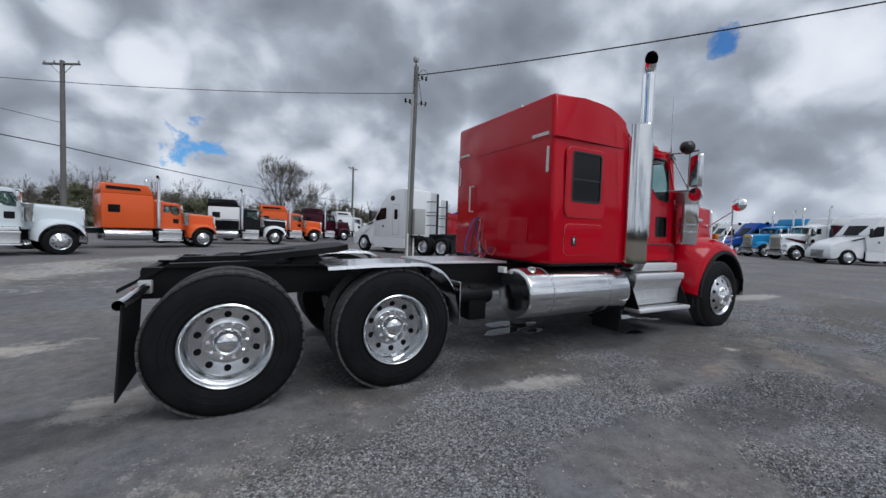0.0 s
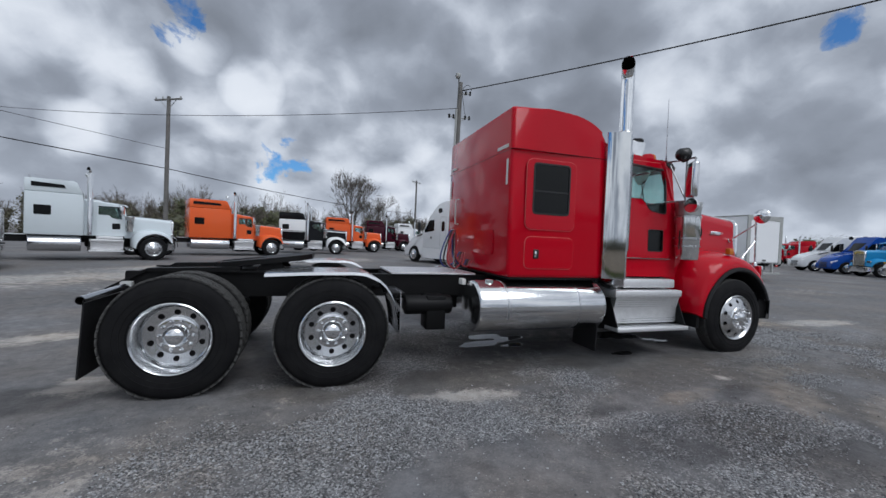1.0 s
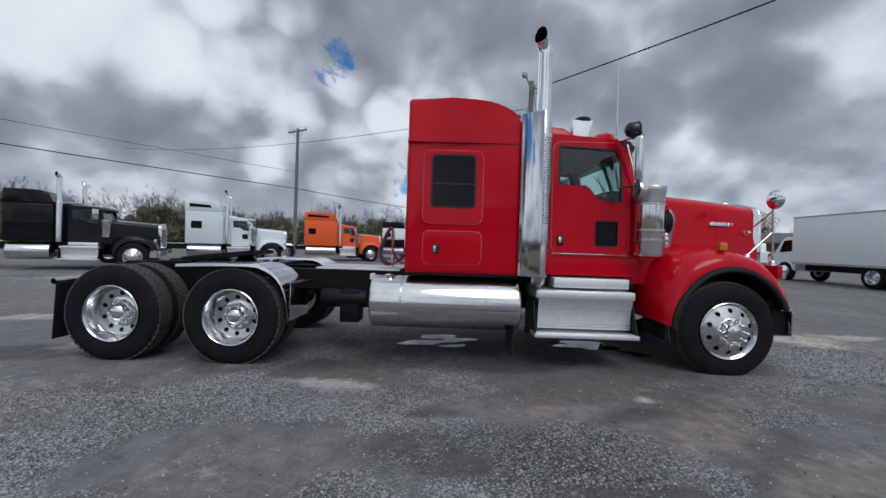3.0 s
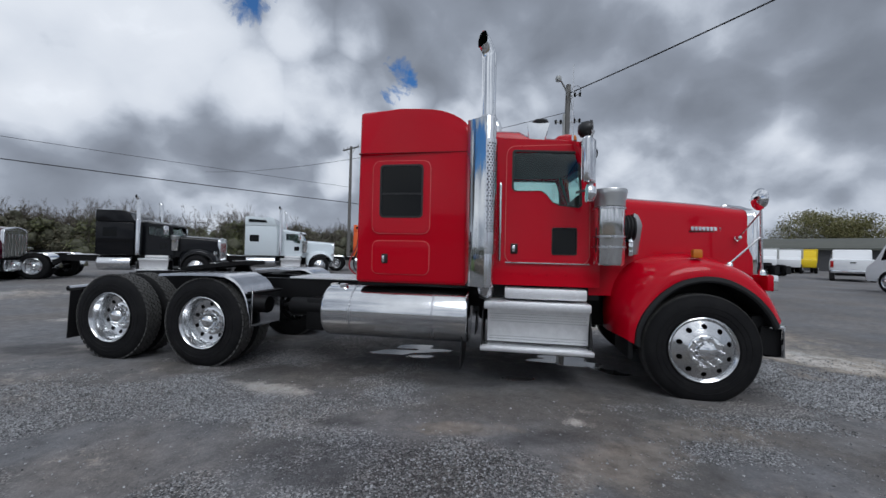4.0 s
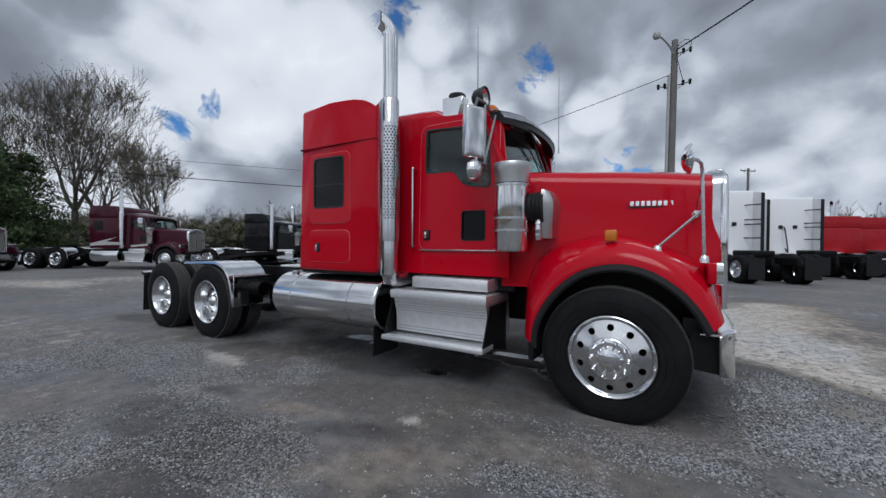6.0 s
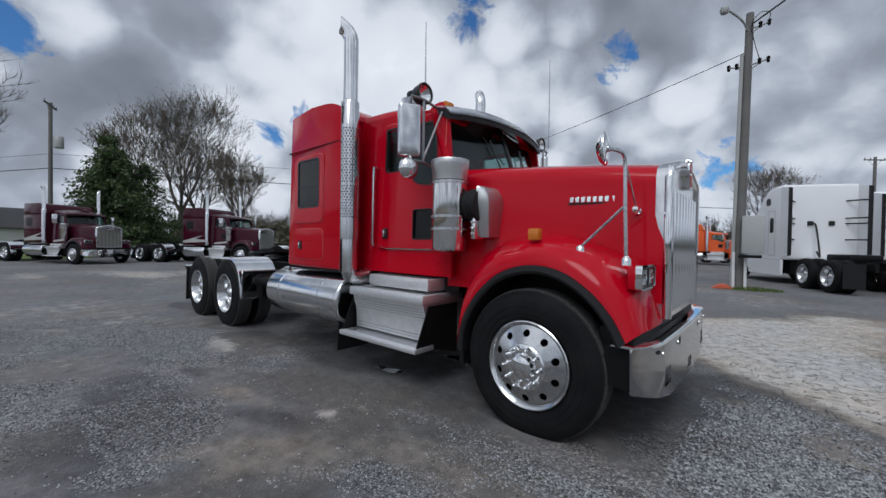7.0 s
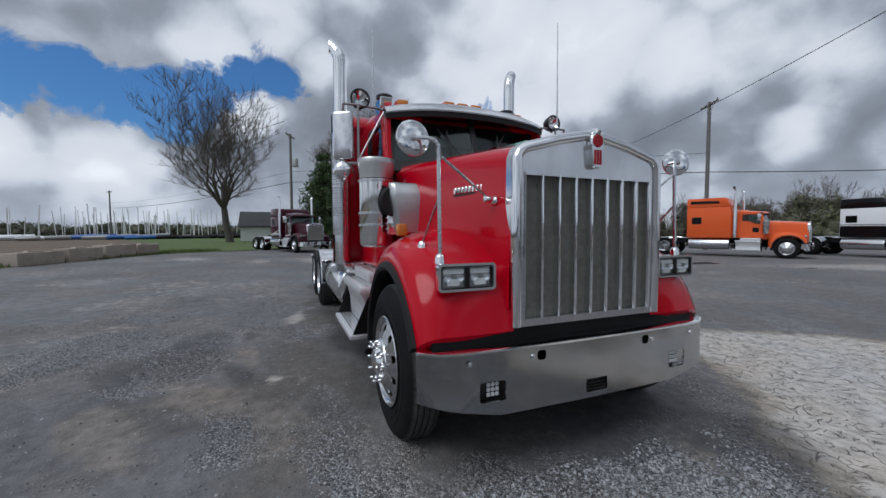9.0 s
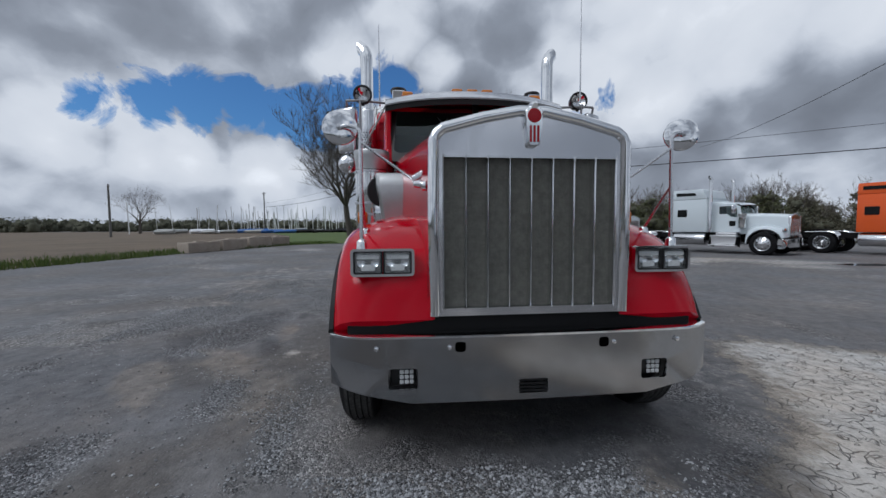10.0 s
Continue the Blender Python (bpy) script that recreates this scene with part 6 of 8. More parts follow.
tractor(at(-9.11, 23.0, 21.1), ORANGE, "bright orange high-roof sleeper tractor with chrome stacks", back=-4.5, top=3.78, group=ROW, stack_top=4.45, squat=0.83)
tractor(at(-13.5, 16.7, 25.8), PALE, "white high-roof sleeper tractor with chrome stacks", back=-4.05, top=3.72, group=ROW, stack_top=4.45, squat=0.83)
two_tone = tractor(at(-4.38, 27.86, -4.0), BLACK, "black and white two-tone sleeper tractor", back=-4.3, top=3.55, roof_mat=BLACK, low_mat=WHITE, fender_mat=WHITE, group=ROW, stack_top=4.45, high_window=False, squat=0.85)
for s in (-1, 1):
    for z0, z1, mt, lab in ((1.05, 1.68, BLACK, 'black lower band'), (1.73, 1.765, BLACK, 'thin black line')):
        bm = bmesh.new()
        y0, y1 = sorted((s * 1.13, s * 1.142))
        box(bm, -4.27, -2.37, y0, y1, z0, z1)
        part('colour_band', bm, mt, two_tone, lab)
    bm = bmesh.new()
    prism(bm, [(-0.95, 1.79), (0.70, 1.73), (0.70, 1.79), (-0.95, 1.875)], XZ, *sorted((s * 0.70, s * 0.90)))
    for v in bm.verts:
        v.co.y = s * (0.865 - 0.155 * (v.co.x + 1.02) / 1.75 + (0.006 if abs(v.co.y) > 0.8 else -0.02))
    part('hood_stripe', bm, WHITE, two_tone, 'white hood stripe')
tractor(at(-0.58, 34.3, 2.0), ORANGE, "orange sleeper tractor with a dark-trimmed roof", back=-4.6, top=3.6, group=ROW, stack_top=4.3, squat=0.86)
tractor(at(3.6, 40.0, 5.0), MAROON, "maroon sleeper tractor in the far row", back=-4.4, top=3.4, group=ROW, stack_top=4.0)
tractor(at(8.5, 46.5, 5.0), WHITE, "white sleeper tractor in the far row", back=-4.4, top=3.5, group=ROW, stack_top=4.0)
tractor(at(-16.17, 10.49, 27.7), BLACK, "black sleeper tractor with chrome stacks and tanks", back=-3.7, top=3.38, group=ROW, stack_top=4.2, high_window=False, squat=0.81)
tractor(at(-21.53, 6.0, 27.1), MAROON, "dark maroon sleeper tractor with silver flashes", back=-3.97, top=3.28, group=ROW, stack_top=4.25, high_window=False, squat=0.96)
tractor(at(-26.17, -0.24, 23.3), MAROON, "dark maroon sleeper tractor beside the lawn", back=-4.12, top=3.28, group=ROW, stack_top=4.25, high_window=False, squat=0.96)
for x, y, head, back in ((-21.53, 6.0, 27.1, -3.97), (-26.17, -0.24, 23.3, -4.12)):
    truck = min((o for o in scene.objects if o.name.startswith("semi_truck") and o.parent is None), key=lambda o: (o.matrix_basis.translation - Vector((x, y, 0))).length)
    for s in (-1, 1):
        bm = bmesh.new()
        prism(bm, [(back + 0.05, 1.30), (-2.5, 1.62), (-3.1, 1.40), (-2.38, 1.36), (-2.38, 1.24), (back + 0.05, 1.18)], XZ, *sorted((s * 1.13, s * 1.141)))
        part("side_flash", bm, GREY_STEEL, truck, "silver flash along the sleeper")
        bm = bmesh.new()
        prism(bm, [(-1.95, 1.22), (-1.05, 1.30), (-1.05, 1.20), (-1.95, 1.12)], XZ, *sorted((s * 0.955, s * 0.966)))
        part("side_flash", bm, GREY_STEEL, truck, "silver flash along the cab")
# ---- aerodynamic tractors ----
def aero_tractor(m, mat, label, group="", top=3.85, axles=(-5.0, -6.3)):
    t = thing("semi_truck", label, "truck", m, group)
    arch = [(0.64 * math.cos(a), 0.50 + 0.64 * math.sin(a)) for a in [radians(180 - 15 * i) for i in range(13)]]
    bm = bmesh.new()
    prism(bm, [(-1.05, 0.45), (-0.66, 0.42), *arch, (0.68, 0.36), (1.05, 0.38), (1.12, 0.62), (1.10, 0.88), (1.00, 1.14), (0.80, 1.36), (0.45, 1.54), (0.0, 1.70), (-0.75, 1.92), (-1.05, 2.00)], XZ, -1.10, 1.10, 0.10, 3)
    for v in bm.verts:
        if v.co.x > -0.9 and v.co.z > 0.9:
            v.co.y *= 1 - 0.20 * min(1, (v.co.x + 0.9) / 1.9) ** 1.5
    nose = part("hood", bm, mat, t, "smooth sloping hood", 35)
    bm = bmesh.new()
    prism(bm, [(-3.55, 0.95), (-1.0, 0.95), (-1.0, 2.0), (-0.95, 2.06), (-1.62, 2.92), (-1.95, 3.35), (-2.45, top - 0.12), (-3.0, top), (-3.55, top)], XZ, -1.2, 1.2, 0.10, 3)
    part("cab_and_sleeper", bm, mat, t, "", 35)
    bm = bmesh.new()
    prism(bm, [(-1.20, -0.95), (-1.20, 0.95), (-0.97, 0.80), (-0.88, 0.0), (-0.97, -0.80)], lambda u, v, w_: (u - 0.75 * (w_ - 2.05), v, w_), 2.06, 2.78)
    part("windscreen", bm, DARK_GLASS, t, "dark sloping windscreen")
    for s in (-1, 1):
        bm = bmesh.new()
        prism(bm, [(-0.98, 1.84), (-0.30, 1.66), (-0.20, 1.70), (-0.98, 1.93)], XZ, *sorted((s * 1.02, s * 1.112)))
        part("cowl_vent", bm, PLASTIC_BLACK, nose, "black vent strip beside the hood")
    for s in (-1, 1):
        f = lambda u, v, w_: (u, s * (1.2 + w_), v)
        for nm, loop in (("door_window", [(-2.05, 2.05), (-1.18, 1.92), (-1.12, 2.08), (-1.58, 2.68), (-2.05, 2.72)]), ("sleeper_window", rounded(-3.0, -2.72, 2.02, 2.62, 0.09)), ("upper_window", rounded(-2.75, -2.40, 3.12, 3.42, 0.12))):
            bm = bmesh.new()
            prism(bm, loop, f, -0.02, 0.006)
            part(nm, bm, DARK_GLASS, t)
        bm = bmesh.new()
        prism(bm, rounded(-3.60, -1.05, 0.34, 0.96, 0.05), f, -0.06, 0.03)
        part("side_skirt", bm, mat, t, "smooth side skirt")
        bm = bmesh.new()
        plate(bm, rounded(-3.12, -2.60, 1.10, 2.90, 0.05), [rounded(-3.10, -2.62, 1.12, 2.88, 0.045)], f, -0.01, 0.004)
        part("hatch_line", bm, GREY_STEEL, t)
        bm = bmesh.new()
        prism(bm, [(-3.50, 1.05), (-4.02, 1.12), (-4.02, top - 0.15), (-3.50, top - 0.06)], f, -0.05, 0.0)
        ext = part("side_extender", bm, mat, t, "cab side extender with a black rubber edge")
        bm = bmesh.new()
        prism(bm, [(-4.02, 1.12), (-4.14, 1.14), (-4.14, top - 0.18), (-4.02, top - 0.15)], f, -0.06, 0.01)
        part("rubber_edge", bm, FLAP_RUBBER, ext)
        for z in (1.75, 2.35, 2.55, 3.2):
            bm = bmesh.new()
            tube(bm, [(-3.5, s * 0.75, z), (-4.0, s * 1.16, z)], 0.025, 6)
            part("extender_stay", bm, FRAME_BLACK, ext)
        bm = bmesh.new()
        y0, y1 = sorted((s * 1.42, s * 1.60))
        box(bm, -1.05, -0.92, y0, y1, 1.95, 2.55, 0.05, 3)
        tube(bm, [(-1.1, s * 1.15, 2.1), (-1.0, s * 1.45, 2.15)], 0.03, 6)
        part("door_mirror", bm, PLASTIC_BLACK, t, "black mirror housing")
        bm = bmesh.new()
        y0, y1 = sorted((s * 0.60, s * 0.985))
        prism(bm, [(0.62, 1.00), (1.075, 0.86), (1.03, 1.06), (0.55, 1.22)], XZ, y0, y1, 0.03, 2)
        part("headlamp", bm, LAMP_WHITE, t, "swept headlamp")
        bm = bmesh.new()
        box(bm, -1.85, -1.72, min(s * 1.195, s * 1.215), max(s * 1.195, s * 1.215), 1.55, 1.68, 0.008, 1)
        part("door_latch", bm, PLASTIC_BLACK, t)
        wheel(t, 0.0, s * 1.16, True, False)
        for x in axles:
            wheel(t, x, s * 1.22, False, False)
        for x0, x1 in ((axles[0] - 0.45, axles[0] + 0.5),):
            bm = bmesh.new()
            y0, y1 = sorted((s * 0.65, s * 1.2))
            box(bm, axles[1] - 0.70, axles[1] - 0.68, y0, y1, 0.2, 0.95)
            part("mud_flap", bm, FLAP_RUBBER, t, "black mud flap")
    bm = bmesh.new()
    for i in range(6):
        box(bm, 1.06, 1.135 - 0.018 * max(0, i - 3), -0.52, 0.52, 0.50 + 0.085 * i, 0.55 + 0.085 * i, 0.01, 1)
    part("grille", bm, PLASTIC_BLACK, t, "dark barred grille", 30)
    for s in (-1, 1):
        bm = bmesh.new()
        box(bm, axles[1] - 0.75, 0.4, s * 0.43 - 0.05, s * 0.43 + 0.05, 0.72, 0.98)
        part("frame_rail", bm, FRAME_BLACK, t)
    bm = bmesh.new()
    box(bm, axles[0] - 0.9, axles[0] + 0.2, -0.45, 0.45, 1.0, 1.22, 0.05)
    part("fifth_wheel_plate", bm, FRAME_BLACK, t, "black fifth wheel plate")
    bm = bmesh.new()
    box(bm, -3.4, 0.5, -0.8, 0.8, 0.4, 0.95)
    part("underbody", bm, FRAME_BLACK, t)
    bm = bmesh.new()
    box(bm, -4.8, -3.65, -0.5, 0.5, 1.0, 1.03)
    part("deck_plate", bm, TREAD_ALLOY, t)
    for y in (-0.35, 0.3):
        bm = bmesh.new()
        box(bm, -3.60, -3.55, y - 0.09, y + 0.09, 2.28, 2.45, 0.01, 1)
        part("work_lamp", bm, PLASTIC_BLACK, t)
    bm = bmesh.new()
    tube(bm, spline([(-3.6, 0.1, 1.3), (-3.8, 0.1, 1.1), (-3.75, 0.15, 1.8), (-3.7, 0.2, 2.3), (-3.6, 0.2, 2.35)], 14), 0.03, 6)
    part("air_hose", bm, CABLE, t)
    return t


AWAY = "tractors parked with their tails to the lot"
aero_tractor(at(1.2, 19.8, 114), WHITE, "white aerodynamic sleeper tractor with side extenders beside a pole", AWAY)
aero_tractor(at(4.27, 24.09, 112), WHITE, "white aerodynamic sleeper tractor, second in line", AWAY)
tractor(at(6.94, 27.8, 112), DARK_RED, "red sleeper tractor with chrome stacks, tail on", back=-3.9, top=3.05, group=AWAY, stack_top=4.1, high_window=False)
tractor(at(9.34, 29.9, 112), DARK_RED, "dark red sleeper tractor with chrome stacks, tail on", back=-3.9, top=3.05, group=AWAY, stack_top=4.1, high_window=False)
aero_tractor(at(15.6, 37.5, 112), ROYAL, "royal blue high-roof sleeper tractor, tail on", AWAY, top=3.7)
aero_tractor(at(18.1, 39.5, 112), WHITE, "white high-roof sleeper tractor, tail on", AWAY, top=3.6)
aero_tractor(at(20.0, 41.1, 112), WHITE, "white high-roof sleeper tractor with a lamp box", AWAY, top=3.6)
aero_tractor(at(10.9, 33.6, 112), WHITE, "white low-roof aerodynamic tractor between darker ones", AWAY, top=3.1)
FACING = "tractors parked across the lot"
aero_tractor(at(40.2, 19.6, 146), WHITE, "white aerodynamic tractor across the lot", FACING, top=3.5)
aero_tractor(at(38.4, 16.4, 146), BLUE, "deep blue aerodynamic tractor across the lot", FACING, top=3.3)
tractor(at(36.0, 13.2, 146), TURQUOISE, "turquoise long-nose tractor with a tall blue sleeper", back=-4.3, top=3.6, group=FACING, stack_top=4.3, high_window=False)
maroon_white = tractor(at(32.9, 9.9, 146), WHITE, "white long-nose tractor with maroon flashes and twin stacks", back=-4.3, top=3.5, low_mat=MAROON, group=FACING, stack_top=4.4, high_window=False)
for s in (-1, 1):
    bm = bmesh.new()
    prism(bm, [(-0.98, 1.55), (0.45, 1.80), (0.60, 1.72), (-0.98, 1.30)], XZ, *sorted((s * 0.60, s * 0.90)))
    for v in bm.verts:
        v.co.y = s * (0.868 - 0.155 * (v.co.x + 1.02) / 1.75 + (0.006 if abs(v.co.y) > 0.8 else -0.02))
    part("hood_flash", bm, MAROON, maroon_white, "maroon flash along the hood")
    bm = bmesh.new()
    prism(bm, [(-1.95, 1.12), (-1.05, 1.12), (-1.05, 1.38), (-1.95, 1.50)], XZ, *sorted((s * 0.958, s * 0.972)))
    part("door_flash", bm, MAROON, maroon_white, "maroon lower door")
aero_tractor(at(30.9, 6.4, 146), WHITE, "white aerodynamic tractor at the end of the line", FACING, top=3.7)
tractor(at(47.0, 27.0, 150), RED, "red tractor far across the lot", back=-3.9, top=3.2, group=FACING, high_window=False)


# ---- box truck ----
def box_truck(m):
    t = thing("box_truck", "white box truck with a plain pale body, rear door shut", "truck", m)
    bm = bmesh.new()
    box(bm, -6.6, 0.0, -1.25, 1.25, 0.98, 3.46, 0.02)
    body = part("cargo_box", bm, BOX_WHITE, t, "pale smooth cargo body")
    for s in (-1, 1):
        for z0, z1 in ((0.95, 1.05), (3.40, 3.475)):
            bm = bmesh.new()
            y0, y1 = sorted((s * 1.24, s * 1.265))
            box(bm, -6.62, 0.02, y0, y1, z0, z1, 0.004, 1)
            part("edge_rail", bm, GREY_STEEL, body, "aluminium edge rail")
        bm = bmesh.new()
        y0, y1 = sorted((s * 1.05, s * 1.27))
        box(bm, -6.66, -6.60, y0, y1, 0.95, 3.48, 0.006, 1)
        part("corner_post", bm, GREY_STEEL, body, "aluminium corner post")
        for i in range(5):
            bm = bmesh.new()
            y0, y1 = sorted((s * 1.25, s * 1.2525))
            box(bm, -5.6 + 1.2 * i, -5.585 + 1.2 * i, y0, y1, 1.06, 3.40)
            part("panel_seam", bm, BOX_WHITE, body)
        wheel(t, -4.0, s * 1.15, False, False)
        wheel(t, 0.75, s * 1.05, True, False)
        bm = bmesh.new()
        box(bm, -6.4, 0.6, s * 0.42 - 0.05, s * 0.42 + 0.05, 0.62, 0.92)
        part("frame_rail", bm, FRAME_BLACK, t)
        bm = bmesh.new()
        box(bm, -6.62, -6.56, s * 0.7 - 0.05, s * 0.7 + 0.05, 0.42, 0.98)
        part("guard_leg", bm, GREY_STEEL, t)
        bm = bmesh.new()
        box(bm, -6.66, -6.62, s * 0.95 - 0.08, s * 0.95 + 0.08, 0.80, 0.90)
        part("tail_lamp", bm, RED_LENS, t)
    bm = bmesh.new()
    box(bm, -6.64, -6.60, -1.05, 1.05, 1.02, 3.22, 0.006, 1)
    door = part("rear_door", bm, BOX_WHITE, t, "roll-up rear door")
    bm = bmesh.new()
    box(bm, -6.66, -6.60, -1.06, 1.06, 3.24, 3.47, 0.006, 1)
    part("door_header", bm, GREY_STEEL, t)
    bm = bmesh.new()
    box(bm, -6.68, -6.60, -1.2, 1.2, 0.38, 0.48, 0.01, 1)
    part("underride_bar", bm, GREY_STEEL, t)
    bm = bmesh.new()
    box(bm, -6.68, -6.64, -0.12, 0.12, 1.10, 1.16, 0.01, 1)
    part("door_handle", bm, PLASTIC_BLACK, door)
    bm = bmesh.new()
    prism(bm, [(0.08, 0.55), (0.25, 0.55), (0.25, 0.75), (0.45, 1.0), (0.75, 1.08), (1.05, 1.0), (1.25, 0.75), (1.3, 0.50), (1.95, 0.50), (2.05, 0.85), (1.95, 1.25), (1.35, 1.55), (0.95, 2.30), (0.75, 2.42), (0.08, 2.45)], XZ, -1.02, 1.02, 0.07, 2)
    part("cab", bm, WHITE, t, "white short-nose cab", 35)
    bm = bmesh.new()
    prism(bm, [(0.30, 1.62), (1.12, 1.55), (0.85, 2.20), (0.30, 2.25)], XZ, -1.03, 1.03)
    part("cab_glass", bm, DARK_GLASS, t, "dark cab glazing")
    return t


box_truck(pose(16.9, 15.5, 0, 0, 0, 88))


def tipper(m, mat, bed, label):
    t = thing("dump_truck", label, "truck", m)
    bm = bmesh.new()
    prism(bm, [(-7.4, 1.25), (-2.2, 1.25), (-1.9, 2.9), (-7.6, 2.7)], XZ, -1.2, 1.2, 0.05)
    part("dump_bed", bm, bed, t, "steel tipping bed")
    bm = bmesh.new()
    prism(bm, [(-1.9, 0.9), (0.9, 0.7), (0.95, 1.6), (-0.3, 1.85), (-0.7, 2.7), (-1.9, 2.75)], XZ, -1.05, 1.05, 0.1, 2)
    part("cab", bm, mat, t, "painted cab and hood", 35)
    bm = bmesh.new()
    prism(bm, [(-1.6, 1.95), (-0.5, 1.95), (-0.82, 2.58), (-1.6, 2.6)], XZ, -1.06, 1.06)
    part("cab_glass", bm, DARK_GLASS, t)
    bm = bmesh.new()
    box(bm, -7.3, 0.5, -0.5, 0.5, 0.65, 1.2)
    part("chassis", bm, FRAME_BLACK, t)
    for s in (-1, 1):
        wheel(t, 0, s * 1.15, True, False)
        wheel(t, -5.0, s * 1.2, False, False)
        wheel(t, -6.3, s * 1.2, False, False)
    return t


tipper(at(27.0, 44.4, 238), WHITE, GREY_STEEL, "white day-cab truck in the far corner of the lot")
tipper(at(30.3, 45.8, 236), WHITE, GREY_STEEL, "white dump truck with a grey bed, far off")
tipper(at(32.8, 47.2, 237), YELLOW, YELLOW, "yellow dump truck, far off")


def pickup(m):
    t = thing("pickup_truck", "white crew-cab pickup truck parked with its tailgate to the lot", "truck", m)
    bm = bmesh.new()
    prism(bm, [(-3.4, 0.72), (2.9, 0.66), (3.05, 1.20), (2.8, 1.52), (1.45, 1.62), (0.8, 2.36), (-1.1, 2.40), (-1.35, 1.62), (-3.4, 1.62)], XZ, -1.2, 1.2, 0.09, 2)
    for v in bm.verts:
        if v.co.z > 1.7:
            v.co.y *= 0.87
    part("body", bm, WHITE, t, "white body", 35)
    bm = bmesh.new()
    prism(bm, [(-1.0, 1.70), (1.22, 1.68), (0.72, 2.25), (-0.95, 2.28)], XZ, -1.07, 1.07)
    part("side_glass", bm, DARK_GLASS, t)
    bm = bmesh.new()
    prism(bm, rounded(-0.88, 0.88, 1.72, 2.24, 0.08), lambda u, v, w_: (-1.30 + 0.30 * (v - 1.62) - w_, u, v), -0.02, 0.03)
    part("rear_glass", bm, DARK_GLASS, t, "dark rear window")
    bm = bmesh.new()
    box(bm, -3.44, -3.39, -0.98, 0.98, 0.92, 1.60, 0.015)
    gate = part("tailgate", bm, WHITE, t, "closed white tailgate")
    bm = bmesh.new()
    box(bm, -3.47, -3.43, -0.16, 0.16, 1.36, 1.44, 0.01)
    part("gate_handle", bm, PLASTIC_BLACK, gate)
    bm = bmesh.new()
    box(bm, -3.60, -3.42, -1.16, 1.16, 0.62, 0.86, 0.03)
    part("rear_bumper", bm, CHROME, t, "chrome rear bumper")
    bm = bmesh.new()
    box(bm, -3.1, 2.6, -0.9, 0.9, 0.42, 0.74)
    part("underbody", bm, FRAME_BLACK, t)
    for s in (-1, 1):
        bm = bmesh.new()
        box(bm, -3.45, -3.37, s * 1.09 - 0.085, s * 1.09 + 0.085, 1.02, 1.50, 0.02)
        part("tail_lamp", bm, RED_LENS, t, "red tail lamp")
        for x in (-2.15, 1.95):
            bm = bmesh.new()
            lathe(bm, [(0.0, 0.0), (-s * 0.02, 0.25), (0.0, 0.42), (-s * 0.04, 0.44), (-s * 0.26, 0.44), (-s * 0.28, 0.40), (-s * 0.28, 0.0)], 24, (x, s * 1.2, 0.44), "y", False)
            part("wheel", bm, RUBBER, t, "black tyre")
    return t


pickup(at(24.6, 29.9, 55))

# ---- poles and wires ----
def pole(x, y, h, r, label, arm=None, lean=(0.03, 0.0)):
    t = thing("utility_pole", label, "pole", pose(x, y, 0))
    bm = bmesh.new()
    tube(bm, [(0, 0, -0.3), (lean[0] * 0.5, lean[1] * 0.5, h * 0.5), (lean[0], lean[1], h)], [r, r * 0.88, r * 0.74], 14)
    part("shaft", bm, POLE_WOOD, t, "weathered wooden shaft")
    if arm:
        for z, half, turn in arm:
            bm = bmesh.new()
            c, s = math.cos(radians(turn)), math.sin(radians(turn))
            tube(bm, [(-half * c, -half * s, z), (half * c, half * s, z)], 0.07, 4)
            a = part("crossarm", bm, POLE_WOOD, t)
            for k in (-0.92, -0.4, 0.92):
                bm = bmesh.new()
                lathe(bm, [(0.05, 0.02), (0.10, 0.055), (0.16, 0.05), (0.22, 0.035), (0.24, 0.0)], 8, (k * half * c, k * half * s, z), "z")
                part("insulator", bm, GREY_STEEL, a)
            for k in (-1, 1):
                bm = bmesh.new()
                tube(bm, [(k * 0.62 * half * c, k * 0.62 * half * s, z - 0.04), (0.0, 0.0, z - 0.70)], 0.022, 5)
                part("arm_brace", bm, GREY_STEEL, a)
    return t


pole_a = pole(-16.3, 27.2, 10.9, 0.155, "wooden utility pole with a crossarm by the road", arm=((10.7, 1.15, -30),))
pole_c = pole(-41.0, -1.2, 11.7, 0.155, "wooden utility pole with a crossarm and transformer", arm=((11.5, 1.2, -20),))
bm = bmesh.new()
lathe(bm, [(8.3, 0.0), (8.3, 0.28), (8.36, 0.30), (9.15, 0.30), (9.2, 0.26), (9.22, 0.0)], 14, (0.1, 0.45, 0), "z", False)
part("transformer", bm, GREY_STEEL, pole_c, "grey can transformer")
pole_b = pole(0.44, 12.80, 9.25, 0.15, "tall wooden pole in the lot with a floodlight and meter box", lean=(0.14, -0.05))
bm = bmesh.new()
tube(bm, spline([(0.12, -0.05, 8.62), (-0.02, -0.40, 8.88), (-0.26, -0.90, 9.02), (-0.40, -1.22, 9.03)], 10), 0.035, 8)
arm_b = part("lamp_arm", bm, GREY_STEEL, pole_b, "curved grey lamp arm")
bm = bmesh.new()
lathe(bm, [(-0.15, 0.0), (-0.145, 0.10), (-0.09, 0.125), (-0.02, 0.13), (0.05, 0.11), (0.09, 0.05), (0.10, 0.0)], 14, (-0.45, -1.33, 9.03), "z", False)
part("flood_lamp", bm, GREY_STEEL, arm_b, "grey dusk-to-dawn lamp head")
